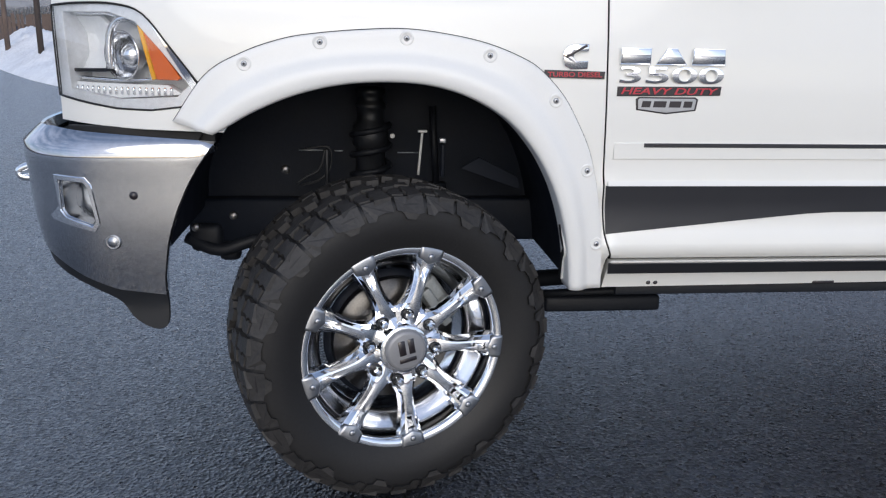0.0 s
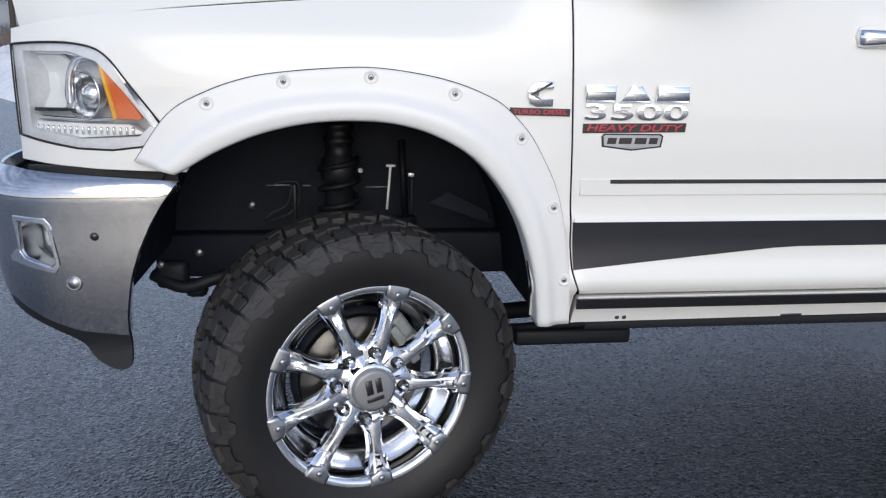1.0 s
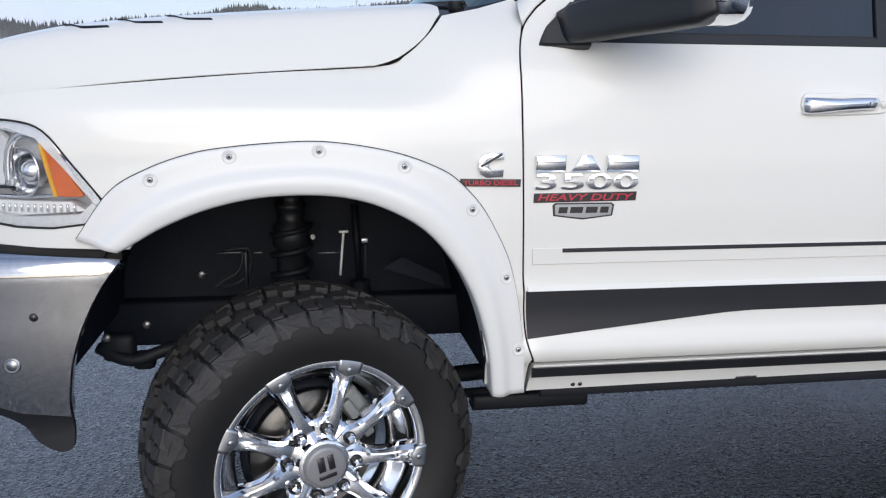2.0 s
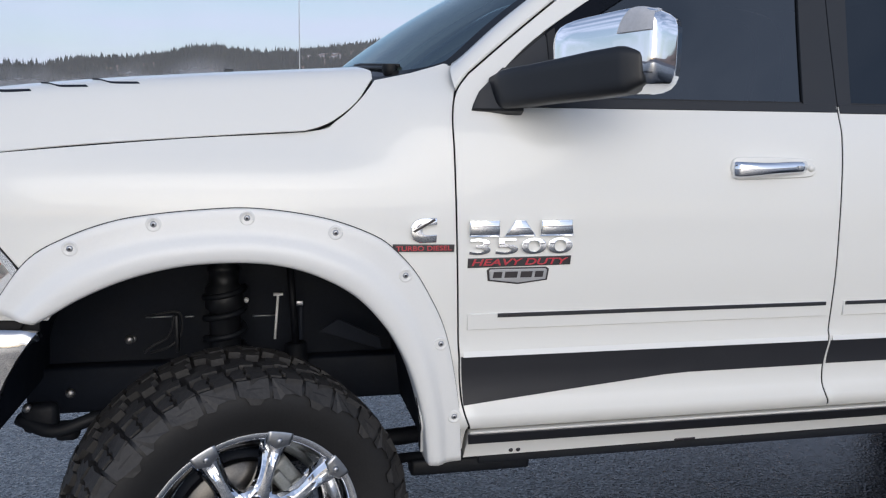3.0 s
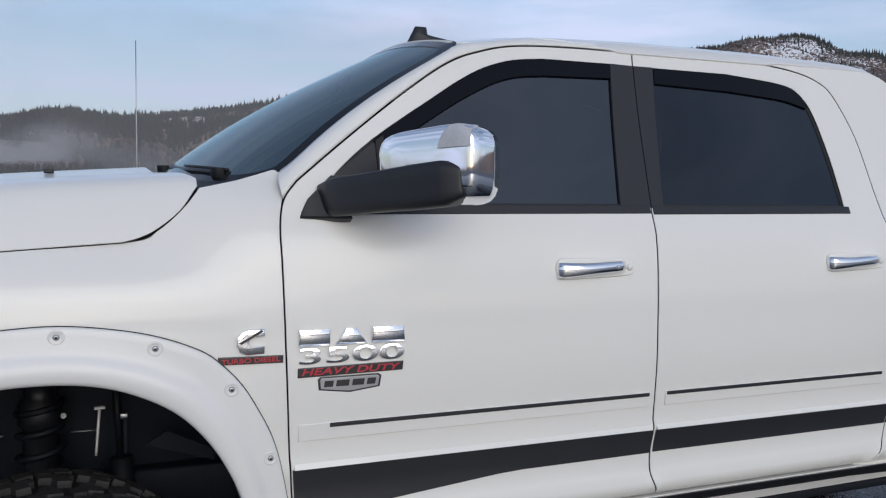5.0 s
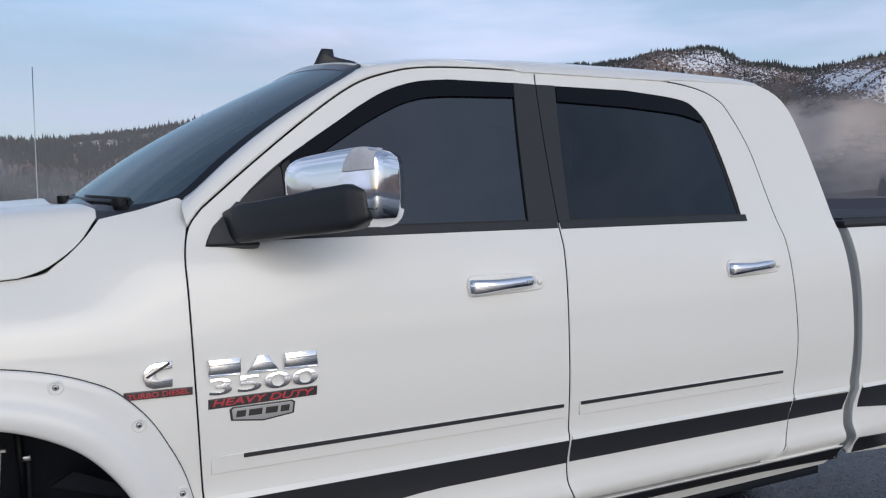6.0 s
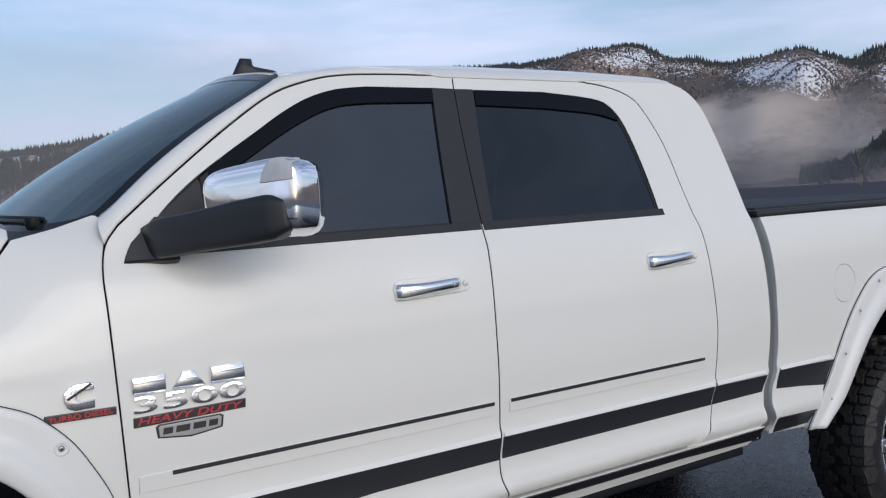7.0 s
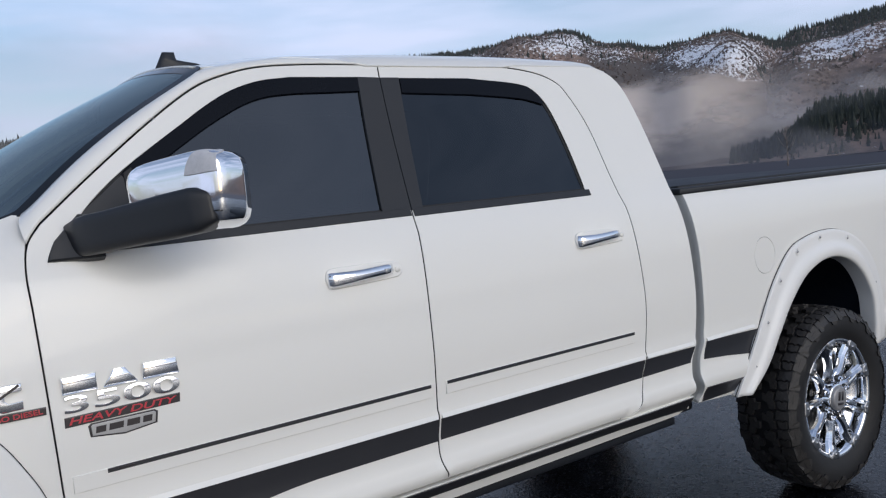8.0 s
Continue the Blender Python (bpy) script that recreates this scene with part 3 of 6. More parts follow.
for x, z, r in ((-0.705, 1.225, 0.056),):
    bowl = part("projector_bowl", lathe([(r * 1.15, -0.055), (r * 1.12, -0.06), (r, -0.05), (r * 0.8, -0.02), (r * 0.62, 0.0)], 32), CHROME_SOFT, lamp, "chrome reflector bowl")
    bowl.matrix_basis = pose(x, fender_side(x, z)[1] + 0.088, z, 0, 0, -35)
    ball = part("projector_lens", lathe([(0.0, -0.052), (r * 0.3, -0.049), (r * 0.55, -0.038), (r * 0.7, -0.02), (r * 0.74, 0.0)], 32), CHROME_SOFT, lamp)
    ball.matrix_basis = pose(x, fender_side(x, z)[1] + 0.082, z, 0, 0, -35)
part("lamp_shelf", panel([(-0.90, 1.152), (-0.62, 1.150), (-0.585, 1.128), (-0.75, 1.116), (-0.89, 1.138)], lamp_in(0.035), 0.04, 0.03, gap=0), SILVER, lamp, "ribbed chrome shelf")
for k in range(17):
    x = -0.875 + k * 0.0165
    part("shelf_rib", box((0.009, 0.018, 0.022), (x, fender_side(x, 1.13)[1] + 0.036, 1.134), 0.004, 2), CHROME, lamp)
for c in ([(-0.910, 1.330), (-0.775, 1.332), (-0.69, 1.308), (-0.655, 1.25), (-0.665, 1.165), (-0.735, 1.160), (-0.905, 1.165)],):
    loop = [Vector(lamp_in(0.045)(x, z)) for x, z in resample(c, 0.012)]
    part("lamp_frame", tube(loop + [loop[0]], 0.005, 8), CHROME_SOFT, lamp, "chrome inner frame")
lamp.visible_shadow = False
mirrored(lamp)

# ---- front bumper: a chrome wrap-round with a stepped upper shelf
plan = spline([(-0.46, -0.022), (-0.60, -0.030), (-0.74, -0.030), (-0.86, -0.020), (-0.95, 0.022), (-1.010, 0.090), (-1.050, 0.20), (-1.080, 0.40), (-1.095, 0.70), (-1.10, 1.0)], 10)
plan_l = np.cumsum([0] + [math.dist(p, q) for p, q in zip(plan, plan[1:])])
bump_in = hermite([0.50, 0.62, 0.70, 0.80, 0.90, 0.955, 0.975, 0.99, 1.02, 1.04, 1.06], [0.085, 0.045, 0.022, 0.006, 0.0, -0.004, -0.010, -0.008, 0.012, 0.045, 0.10])


def bumper_at(s, z):
    """s runs along the plan curve from the wheel arch to the middle of the nose, given as metres times -1."""
    d = min(max(-s, 0), plan_l[-1] - 1e-6)
    i = min(int(np.searchsorted(plan_l, d, "right")) - 1, len(plan) - 2)
    k = (d - plan_l[i]) / (plan_l[i + 1] - plan_l[i])
    x, y = (plan[i][j] + (plan[i + 1][j] - plan[i][j]) * k for j in (0, 1))
    tx, ty = plan[i + 1][0] - plan[i][0], plan[i + 1][1] - plan[i][1]
    L = math.hypot(tx, ty)
    c = bump_in(z)
    return (x + c * ty / L - (-s - d) * tx / L * -1, y - c * tx / L, z)


def s_at(x):
    return -float(plan_l[min(range(len(plan)), key=lambda i: abs(plan[i][0] - x) + (10 if plan[i][1] > 0.5 else 0))])


END = -float(plan_l[-1])
bumper_edge = [(-0.034, 1.012), (-0.051, 0.993), (-0.085, 0.945), (-0.114, 0.895), (-0.142, 0.835), (-0.160, 0.785), (-0.175, 0.735), (-0.184, 0.690), (-0.195, 0.63), (-0.198, 0.578)]
low_edge = [(-0.321, 0.595), (-0.426, 0.635), (-0.525, 0.685), (-0.63, 0.72), (-0.85, 0.74), (END + 0.01, 0.74)]
fog_hole = [(-0.447, 0.910), (-0.374, 0.905), (-0.363, 0.890), (-0.351, 0.800), (-0.362, 0.782), (-0.437, 0.808), (-0.450, 0.825)]
bumper = part("front_bumper", panel(bumper_edge + low_edge + [(END + 0.01, 1.034), (s_at(-0.95), 1.041)], bumper_at, 0.035, 0.04, [fog_hole], gap=0, edge=0.006), CHROME_DUSTY, truck, "dusty chrome wrap-round front bumper")
fog_ring = [(-0.458, 0.921), (-0.371, 0.915), (-0.355, 0.895), (-0.342, 0.795), (-0.356, 0.770), (-0.480, 0.800), (-0.486, 0.812), (-0.452, 0.838)]
part("fog_pocket", panel([(-0.47, 0.93), (-0.35, 0.93), (-0.33, 0.77), (-0.48, 0.79)], lambda s, z: tuple(Vector(bumper_at(s, z)) + Vector((0.035, 0.07, 0))), 0.01, 0.04, gap=0), SILVER, bumper, "recessed fog lamp pocket")
part("fog_surround", panel(fog_ring, lambda s, z: tuple(Vector(bumper_at(s, z)) + Vector((-0.003, -0.004, 0))), 0.006, 0.02, [fog_hole], gap=0, edge=0.003), CHROME, bumper, "bright fog lamp surround")
walls = resample(fog_hole, 0.02)
part("fog_wall", skin([[Vector(bumper_at(s, z)), Vector(bumper_at(s, z)) + Vector((0.035, 0.07, 0))] for s, z in walls], True), CHROME_DUSTY, bumper)
part("fog_lens", lathe([(0.0, -0.02), (0.03, -0.016), (0.045, 0.0), (0.047, 0.015)], 24), LENS, bumper).matrix_basis = pose(-0.845, 0.035, 0.850, 0, 0, -30)
sens = part("parking_sensor", lathe([(0.0, -0.004), (0.013, -0.004), (0.0145, 0.0), (0.017, -0.003), (0.021, -0.001), (0.022, 0.006)], 28), SATIN, bumper, "round silver parking sensor")
sens.matrix_basis = pose(-0.777, -0.016, 0.741, 0, 0, -8)
part("bumper_bolt", lathe([(0.0, -0.003), (0.009, -0.002), (0.012, 0.003)], 16), BADGE_DARK, bumper).matrix_basis = pose(-0.711, -0.031, 0.870)
val_out = [(-0.200, 0.590), (-0.321, 0.610), (-0.426, 0.650), (-0.525, 0.700), (-0.63, 0.735), (-0.85, 0.75), (END + 0.01, 0.75), (END + 0.01, 0.66), (-0.8, 0.66), (-0.56, 0.650)] + spline([(-0.437, 0.608), (-0.36, 0.575), (-0.325, 0.548), (-0.296, 0.505), (-0.255, 0.478), (-0.222, 0.475), (-0.203, 0.50), (-0.200, 0.590)], 4)[:-1]
part("air_dam", panel(val_out, lambda s, z: tuple(Vector(bumper_at(s, max(z, 0.55))[:2] + (z,)) + Vector((0.004, 0.004, 0))), 0.012, 0.03, gap=0), PLASTIC, truck, "black plastic air dam")
part("tow_hook", tube(spline([(-1.05, 0.50, 0.865), (-1.14, 0.50, 0.868), (-1.19, 0.50, 0.855), (-1.20, 0.50, 0.838), (-1.17, 0.50, 0.825), (-1.02, 0.50, 0.828)], 4), 0.012), CHROME, truck, "chrome tow hook")
mirrored(bumper)
for ob in [o for o in scene.objects if o.name.startswith("air_dam")]:
    mirrored(ob)
part("bumper_filler", panel([(-0.10, 1.00), (s_at(-0.95), 1.00), (s_at(-0.95), 1.040), (-0.40, 1.042), (-0.10, 1.036)], lambda s, z: (bumper_at(s, 0.9)[0] + 0.055, bumper_at(s, 0.9)[1] + 0.060, z), 0.02, 0.05, gap=0), SEAL_AND_GAP_SHADE, truck)

# ---- nose: plain grille between the lamps
part("grille", panel([(0.26, 1.00), (1.74, 1.00), (1.74, 1.34), (1.66, 1.385), (0.34, 1.385), (0.26, 1.34)], lambda y, z: (-0.895 - 0.07 * math.cos((y - 1) * 1.6), y, z), 0.03, 0.10, gap=0), LINER, truck, "dark grille between the headlamps").data.flip_normals()

# ---- hood
hood_base = hermite([-1.0, -0.9, -0.49, -0.155, 0.17, 0.40], [1.375, 1.395, 1.450, 1.479, 1.501, 1.516])
sec_y = hermite([-0.1, 0, 0.2, 0.4, 0.5, 0.6, 0.8, 0.9, 1.0], [0.07, 0.085, 0.125, 0.175, 0.215, 0.30, 0.60, 0.78, 1.0])
sec_z = hermite([-0.1, 0, 0.2, 0.4, 0.5, 0.6, 0.8, 0.86, 0.93, 1.0], [-0.03, 0.0, 0.070, 0.135, 0.158, 0.170, 0.176, 0.184, 0.196, 0.200])


def hood_at(x, w):
    k = w if w <= 1 else 2 - w
    y, z = sec_y(k), hood_base(x) + sec_z(k)
    z -= 0.22 * max(0.0, -(x + 0.62)) ** 1.6 * (0.3 + k)
    y += nose_y(x) * max(0.0, 1 - k * 1.4)
    return (x, y if w <= 1 else 2 * MID - y, z)


hood_half = [(-0.935, 0.0), (-0.3, 0.0)] + spline([(0.155, 0.0), (0.195, 0.025), (0.237, 0.075), (0.298, 0.20), (0.345, 0.385)], 4) + [(0.345, 0.47), (0.30, 0.62), (0.25, 0.80), (0.225, 1.0)]
front_half = [(-0.975, 1.0), (-0.97, 0.6), (-0.955, 0.3)]
hood_out = hood_half + [(x, 2 - w) for x, w in hood_half[::-1][1:]] + [(x, 2 - w) for x, w in front_half[::-1]] + front_half[1:]
hood = part("hood", panel(hood_out, hood_at, 0.02, 0.045, gap=0.0035, shaded_edges=True), PAINT, truck, "white hood with pressed vents")


def on_hood(x, y, lift):
    w = next(k / 400 for k in range(401) if sec_y(k / 400) >= y)
    return Vector((x, y, hood_at(x, w)[2] + lift))


for side in (1, -1):
    for a in (-0.608, -0.472, -0.345):
        line = [on_hood(x, y, 0.001) for x, y in ((a - 0.050, 0.252), (a - 0.022, 0.224), (a - 0.004, 0.204), (a + 0.012, 0.197), (a + 0.040, 0.193), (a + 0.076, 0.189))]
        rows = [[p + Vector((-0.003, 0.003, 0.003)), p + Vector((0.001, -0.001, 0.001)), p + Vector((0.005, -0.004, -0.005))] for p in map(Vector, spline(line, 3))]
        if side < 0:
            rows = [[Vector((p.x, 2 * MID - p.y, p.z)) for p in r] for r in rows]
        part("hood_vent", skin(rows), LINER, hood, "grey hood vent slot")
for y in (0.75, 1.25):
    nz = part("washer_nozzle", box((0.03, 0.02, 0.014), (-0.06, y, hood_base(-0.06) + 0.196), 0.004), PLASTIC, hood)

# ---- cowl, windshield, wipers
def glass_x(d, z):
    """The windshield's surface: d is the distance from the truck's middle."""
    k = (z - 1.66) / 0.50
    return 0.25 + 1.66 * (z - 1.66) + 0.25 * (abs(d) / 0.775) ** 3 - 0.068 * math.sin(math.pi * min(max(k, 0), 1)) + 0.012


def windshield_at(z, y):
    return (glass_x(y - MID, z), y, z)


half_glass = spline([(1.672, 0.0), (1.668, 0.30), (1.660, 0.52), (1.654, 0.65), (1.660, 0.735), (1.680, 0.785), (1.712, 0.797), (1.80, 0.780), (1.90, 0.757), (2.00, 0.731), (2.06, 0.713), (2.094, 0.692), (2.112, 0.65), (2.135, 0.50), (2.155, 0.25), (2.162, 0.0)], 4)
glass_out = [(z, MID + d) for z, d in half_glass] + [(z, MID - d) for z, d in half_glass[::-1][1:-1]]
part("windshield", panel(glass_out, windshield_at, 0.006, 0.04, gap=0.0), WINDSHIELD, truck, "blue-green tinted windshield").visible_shadow = False
ring_in = inset(glass_out if area(glass_out) > 0 else glass_out[::-1], 0.020)
part("windshield_frit", panel(glass_out, lambda z, y: (glass_x(y - MID, z) - 0.002, y, z + 0.001), 0.004, 0.05, [ring_in], gap=-0.004), GLOSS_BLACK, truck, "black windshield border")
low = [(glass_x(d, z), MID - d, z) for z, d in half_glass if z < 1.672 or d < 0.1]
low = [p for p in low if p[2] < 1.70]
low += [(x, 2 * MID - y, z) for x, y, z in low[::-1]]
low.sort(key=lambda p: p[1])
cowl_rows = [[Vector(p) + Vector((-0.005, 0, 0.004)), Vector(p) + Vector((-0.05, 0, -0.03)), Vector(p) + Vector((-0.16, 0, -0.06))] for p in low]
part("cowl", skin(cowl_rows), PLASTIC, truck, "black plastic cowl")
for y0, y1 in ((0.36, 0.86), (1.00, 1.50)):
    def near_glass(y, up):
        p = min(low, key=lambda q: abs(q[1] - y))
        return (p[0] + 0.02 + up * 0.6, y, p[2] + 0.020 + up * 0.4)
    w = part("wiper", tube([near_glass(y0, 0.0), near_glass(y0 + 0.04, 0.02), near_glass(y0 + 0.15, 0.02), near_glass(y1, 0.03)], 0.008, 8), PLASTIC, truck, "black wiper arm")
    part("wiper_blade", tube([near_glass(y0 - 0.02, 0.04), near_glass(y0 + 0.2, 0.045), near_glass(y1 + 0.10, 0.05)], 0.006, 6), SEAL_AND_GAP_SHADE, w)
    px, py, pz = near_glass(y0, 0.0)
    part("wiper_pivot", lathe([(0.0, -0.02), (0.016, -0.018), (0.022, 0.0), (0.024, 0.02)], 16), PLASTIC, w).matrix_basis = pose(px, py, pz, 90, 0, 0)
ant = part("antenna", tube([(0.222, 1.90, 1.56), (0.222, 1.90, 1.70), (0.222, 1.90, 1.98), (0.224, 1.90, 2.29)], [0.006, 0.0032, 0.0024, 0.002], 8), SATIN, truck, "thin mast antenna")
part("antenna_base", lathe([(0.0, -0.02), (0.012, -0.018), (0.018, 0.01)], 16), PLASTIC, ant).matrix_basis = pose(0.222, 1.90, 1.56, 90, 0, 0)
part("dashboard", panel([(0.42, 0.28), (0.95, 0.28), (0.95, 1.72), (0.42, 1.72)], lambda x, y: (x + 0.15 * math.cos((y - 1) * 1.5) * -1 + 0.1, y, 1.585 + 0.05 * math.sin((x - 0.42) * 5.0)), 0.2, 0.12, gap=0), DASH, truck, "dark grey dashboard")

# ---- roof
roof_len = hermite([1.07, 1.20, 1.42, 1.65, 1.90, 2.30, 2.60, 2.80, 2.92, 3.0, 3.04, 3.08], [-0.050, -0.036, -0.021, -0.010, -0.003, -0.003, -0.009, -0.020, -0.034, -0.052, -0.068, -0.10])
roof_sec = hermite([0.262, 0.270, 0.290, 0.34, 0.42, 0.60, 1.0], [2.098, 2.114, 2.135, 2.158, 2.180, 2.206, 2.238])


head_z = hermite([0.0, 0.25, 0.50, 0.65, 0.692, 0.75], [2.162, 2.155, 2.135, 2.112, 2.094, 2.06])


def roof_at(x, y):
    k = y if y <= 1 else 2 * MID - y
    d = min(1 - k, 0.70)
    z = roof_sec(k) + roof_len(x) * (1 - 0.85 * (1 - smooth_step(0.262, 0.45, k)) * (1 - smooth_step(2.82, 2.95, x)))
    front = glass_x(d, head_z(d))
    w = (1 - smooth_step(front - 0.02, front + 0.34, x)) * smooth_step(0.28, 0.33, k)
    return (x, y, z + (head_z(d) + 0.004 - z) * w)


def roof_edge(flip):
    pts = [(1.185, 0.318), (1.27, 0.335), (1.40, 0.330), (1.58, 0.295), (1.72, 0.268), (2.0, 0.268), (2.35, 0.268), (2.42, 0.2735), (2.7, 0.2735), (2.86, 0.2745), (2.955, 0.300), (3.02, 0.36), (3.05, 0.50), (3.06, 1.0)]
    return pts if not flip else [(x, 2 * MID - y) for x, y in pts[::-1][1:]]


roof = part("roof", panel(roof_edge(False) + roof_edge(True) + [(glass_x(d, head_z(abs(d))) - 0.006, MID + d) for d in (0.66, 0.58, 0.45, 0.3, 0.15, 0.0, -0.15, -0.3, -0.45, -0.58, -0.66)], roof_at, 0.02, 0.05, gap=0.0), PAINT, truck, "white cab roof")
# ---- A pillar and roof rail: from the door seam to the glass, running out into the roof
seam3 = [Vector((x, side_y(z), z)) for x, z in door_front[-5:] + door_slope[1:]]
wedge = [Vector((glass_x(d, z) + 0.002, MID - d, z + 0.001)) for z, d in half_glass if 1.690 < z and d > 0.69]
wedge += [Vector(roof_at(x, y)) for x, y in ((1.20, 0.320), (1.27, 0.335), (1.40, 0.330), (1.58, 0.295), (1.72, 0.268))]


def along3(c, s):
    L = np.cumsum([0] + [(q - p).length for p, q in zip(c, c[1:])])
    d = s * L[-1]
    i = min(int(np.searchsorted(L, d, "right")) - 1, len(c) - 2)
    return c[i].lerp(c[i + 1], (d - L[i]) / (L[i + 1] - L[i]))


stop = [p for p in seam3 if p.x <= 1.74 and p.z > 1.605]
pillar_rows = []
for i in range(61):
    t = i / 60
    a, b = along3(stop, t), along3(wedge, t)
    out = Vector((-0.45, -0.60, 0.35)).lerp(Vector((0, -0.6, 0.8)), smooth_step(0.4, 0.7, t)).normalized()
    bulge = 0.024 - 0.014 * smooth_step(0.3, 0.7, t)
    lift = Vector((-0.0015, 0, 0.0025))
    row = [a.lerp(b, k / 8) + out * min(bulge, 0.16 * (b - a).length) * math.sin(math.pi * k / 8) + lift * (1 - k / 8) for k in range(9)]
    pillar_rows.append([a + Vector((0, 0.02, 0)) + lift] + row + [b + Vector((0.015, 0.02, -0.015))])
apillar = part("a_pillar", skin([r[::-1] for r in pillar_rows]), PAINT, truck, "white windshield pillar")
mirrored(apillar)

fin_rows = []
for i in range(17):
    s = i / 16
    z = 2.185 + 0.098 * s
    x0 = 1.200 + 0.050 * s
    x1 = 1.408 - 0.095 * smooth_step(0.52, 0.70, s) - 0.015 * s
    wdt = 0.034 * (1 - s) ** 0.6 + 0.004
    fin_rows.append([(x0 + (x1 - x0) * (0.5 - 0.5 * math.cos(a)), 1.0 + wdt * math.sin(a), z) for a in (2 * math.pi * k / 20 for k in range(20))])
bm = skin(fin_rows, False, True)
bm.faces.new(list(bm.verts)[-20:])
bmesh.ops.recalc_face_normals(bm, faces=bm.faces)
part("roof_antenna", bm, PLASTIC, truck, "black shark fin roof antenna")

# ---- cab side behind the rear door, and the cab's back wall
cab_corner = part("cab_corner", panel([(2.60, 0.672)] + [(2.60, 0.60)] + cab_back[:-1] + [(2.87, 2.115), (2.80, 2.1175), (2.62, 2.1178), (2.45, 2.1178), (2.36, 2.1155)] + [p for p in rear_top if p[0] > 2.36], cab_side, 0.03, 0.032, gap=0.0036, shaded_edges=True), PAINT, truck, "white cab rear corner")
bead(cab_corner, 2.755, 3.05)
film(cab_corner, [(2.735, 0.815), (3.035, 0.815), (3.060, 0.882), (2.750, 0.886)])
wall_back = [[(x - 0.02, (side_y(z) + 0.01) * (1 - k) + (2 - side_y(z) - 0.01) * k, z) for k in np.linspace(0, 1, 9)] for x, z in cab_back]
part("cab_back", skin(wall_back), PAINT, truck, "white cab back wall")
# rocker panels
rock = part("rocker", panel([(0.592, 0.570), (2.99, 0.586), (3.03, 0.61), (3.045, 0.669), (0.600, 0.669)], lambda x, z: (x, rock_y(z), z), 0.03, 0.03), PAINT, truck, "white rocker panel with black band")
part("rocker_band", panel([(0.602, 0.622), (2.60, 0.622), (3.035, 0.605), (3.04, 0.660), (2.66, 0.659), (0.594, 0.659)], lambda x, z: (x, rock_y(z) - 0.003, z), 0.004, 0.03, gap=0, edge=0.0004), STRIPE, rock, "black rocker band")
part("pinch_weld", box((2.35, 0.012, 0.03), (1.82, 0.085, 0.556), 0.003), UNDER, rock)
for x in (0.735, 0.757):
    part("drain_plug", lathe([(0.0, -0.002), (0.006, -0.0015), (0.007, 0.003)], 12), BADGE_DARK, rock).matrix_basis = pose(x, rock_y(0.588) - 0.0015, 0.588)
part("jack_slot", box((0.07, 0.006, 0.010), (1.29, rock_y(0.582), 0.582), 0.003), BADGE_DARK, rock)
for ob in (front_door, rear_door, cab_corner, rock):
    mirrored(ob)

# ---- badges: chrome emblem blocks, number, red and black plates
bz = side_y(1.2) - 0.001


def badge(name, bm_or_me, mat, parent, label=""):
    return mesh_part(name, bm_or_me, mat, parent, label) if isinstance(bm_or_me, bpy.types.Mesh) else part(name, bm_or_me, mat, parent, label, smooth=False)


def plate(points, y, depth, bevel=0.002):
    bm = bmesh.new()
    f = bm.faces.new([bm.verts.new((x, y, z)) for x, z in points])
    r = bmesh.ops.extrude_face_region(bm, geom=[f])
    bmesh.ops.translate(bm, verts=[v for v in r["geom"] if isinstance(v, bmesh.types.BMVert)], vec=(0, -depth, 0))
    bmesh.ops.recalc_face_normals(bm, faces=bm.faces)
    front = [e for e in bm.edges if all(abs(v.co.y - y + depth) < 1e-5 for v in e.verts)]
    bmesh.ops.bevel(bm, geom=front, offset=bevel, segments=2, affect="EDGES", profile=0.5)
    return bm


def crown(bm, z0, z1, front, rise, ridge=0.52, cuts=7):
    """Round the front of a raised badge: it falls back above and below a ridge, and the face at 'front' follows."""
    for k in range(1, cuts):
        bmesh.ops.bisect_plane(bm, geom=bm.verts[:] + bm.edges[:] + bm.faces[:], plane_co=(0, 0, z0 + (z1 - z0) * k / cuts), plane_no=(0, 0, 1))
    for v in bm.verts:
        if v.co.y < front + 0.003:
            q = (v.co.z - z0) / (z1 - z0) - ridge
            v.co.y += rise * (q / (ridge if q < 0 else 1.6 * (1 - ridge))) ** 2
    for f in bm.faces:
        f.smooth = abs(f.normal.y) > 0.8
    return bm


for x, w, cut in ((0.583, 0.084, 0.0), (0.681, 0.088, 0.030), (0.782, 0.096, 0.004)):
    badge("emblem_block", crown(plate([(x, 1.2245), (x + w, 1.2245), (x + w - cut, 1.268), (x + cut, 1.268)], bz, 0.012, 0.004), 1.2245, 1.268, bz - 0.012, 0.008), CHROME, front_door, "chrome emblem block")
num = bmesh.new()
num.from_mesh(lettering("3500", 0.292, 0.046, 0.012))
crown(num, 0.0, 0.046, -0.012, 0.008)
num_ob = badge("number_badge", num, CHROME, front_door, "chrome raised number")
num_ob.matrix_basis = pose(0.583, bz, 1.174)
pl = badge("name_plate", plate([(0.580, 1.139), (0.873, 1.143), (0.875, 1.168), (0.581, 1.165)], bz, 0.006), BADGE_DARK, front_door, "black plate with red lettering")
wd = badge("plate_letters", lettering("HEAVY DUTY", 0.275, 0.018, 0.002, 0.25), BADGE_RED, pl, "red raised letters")
wd.matrix_basis = pose(0.590, bz - 0.0062, 1.145)
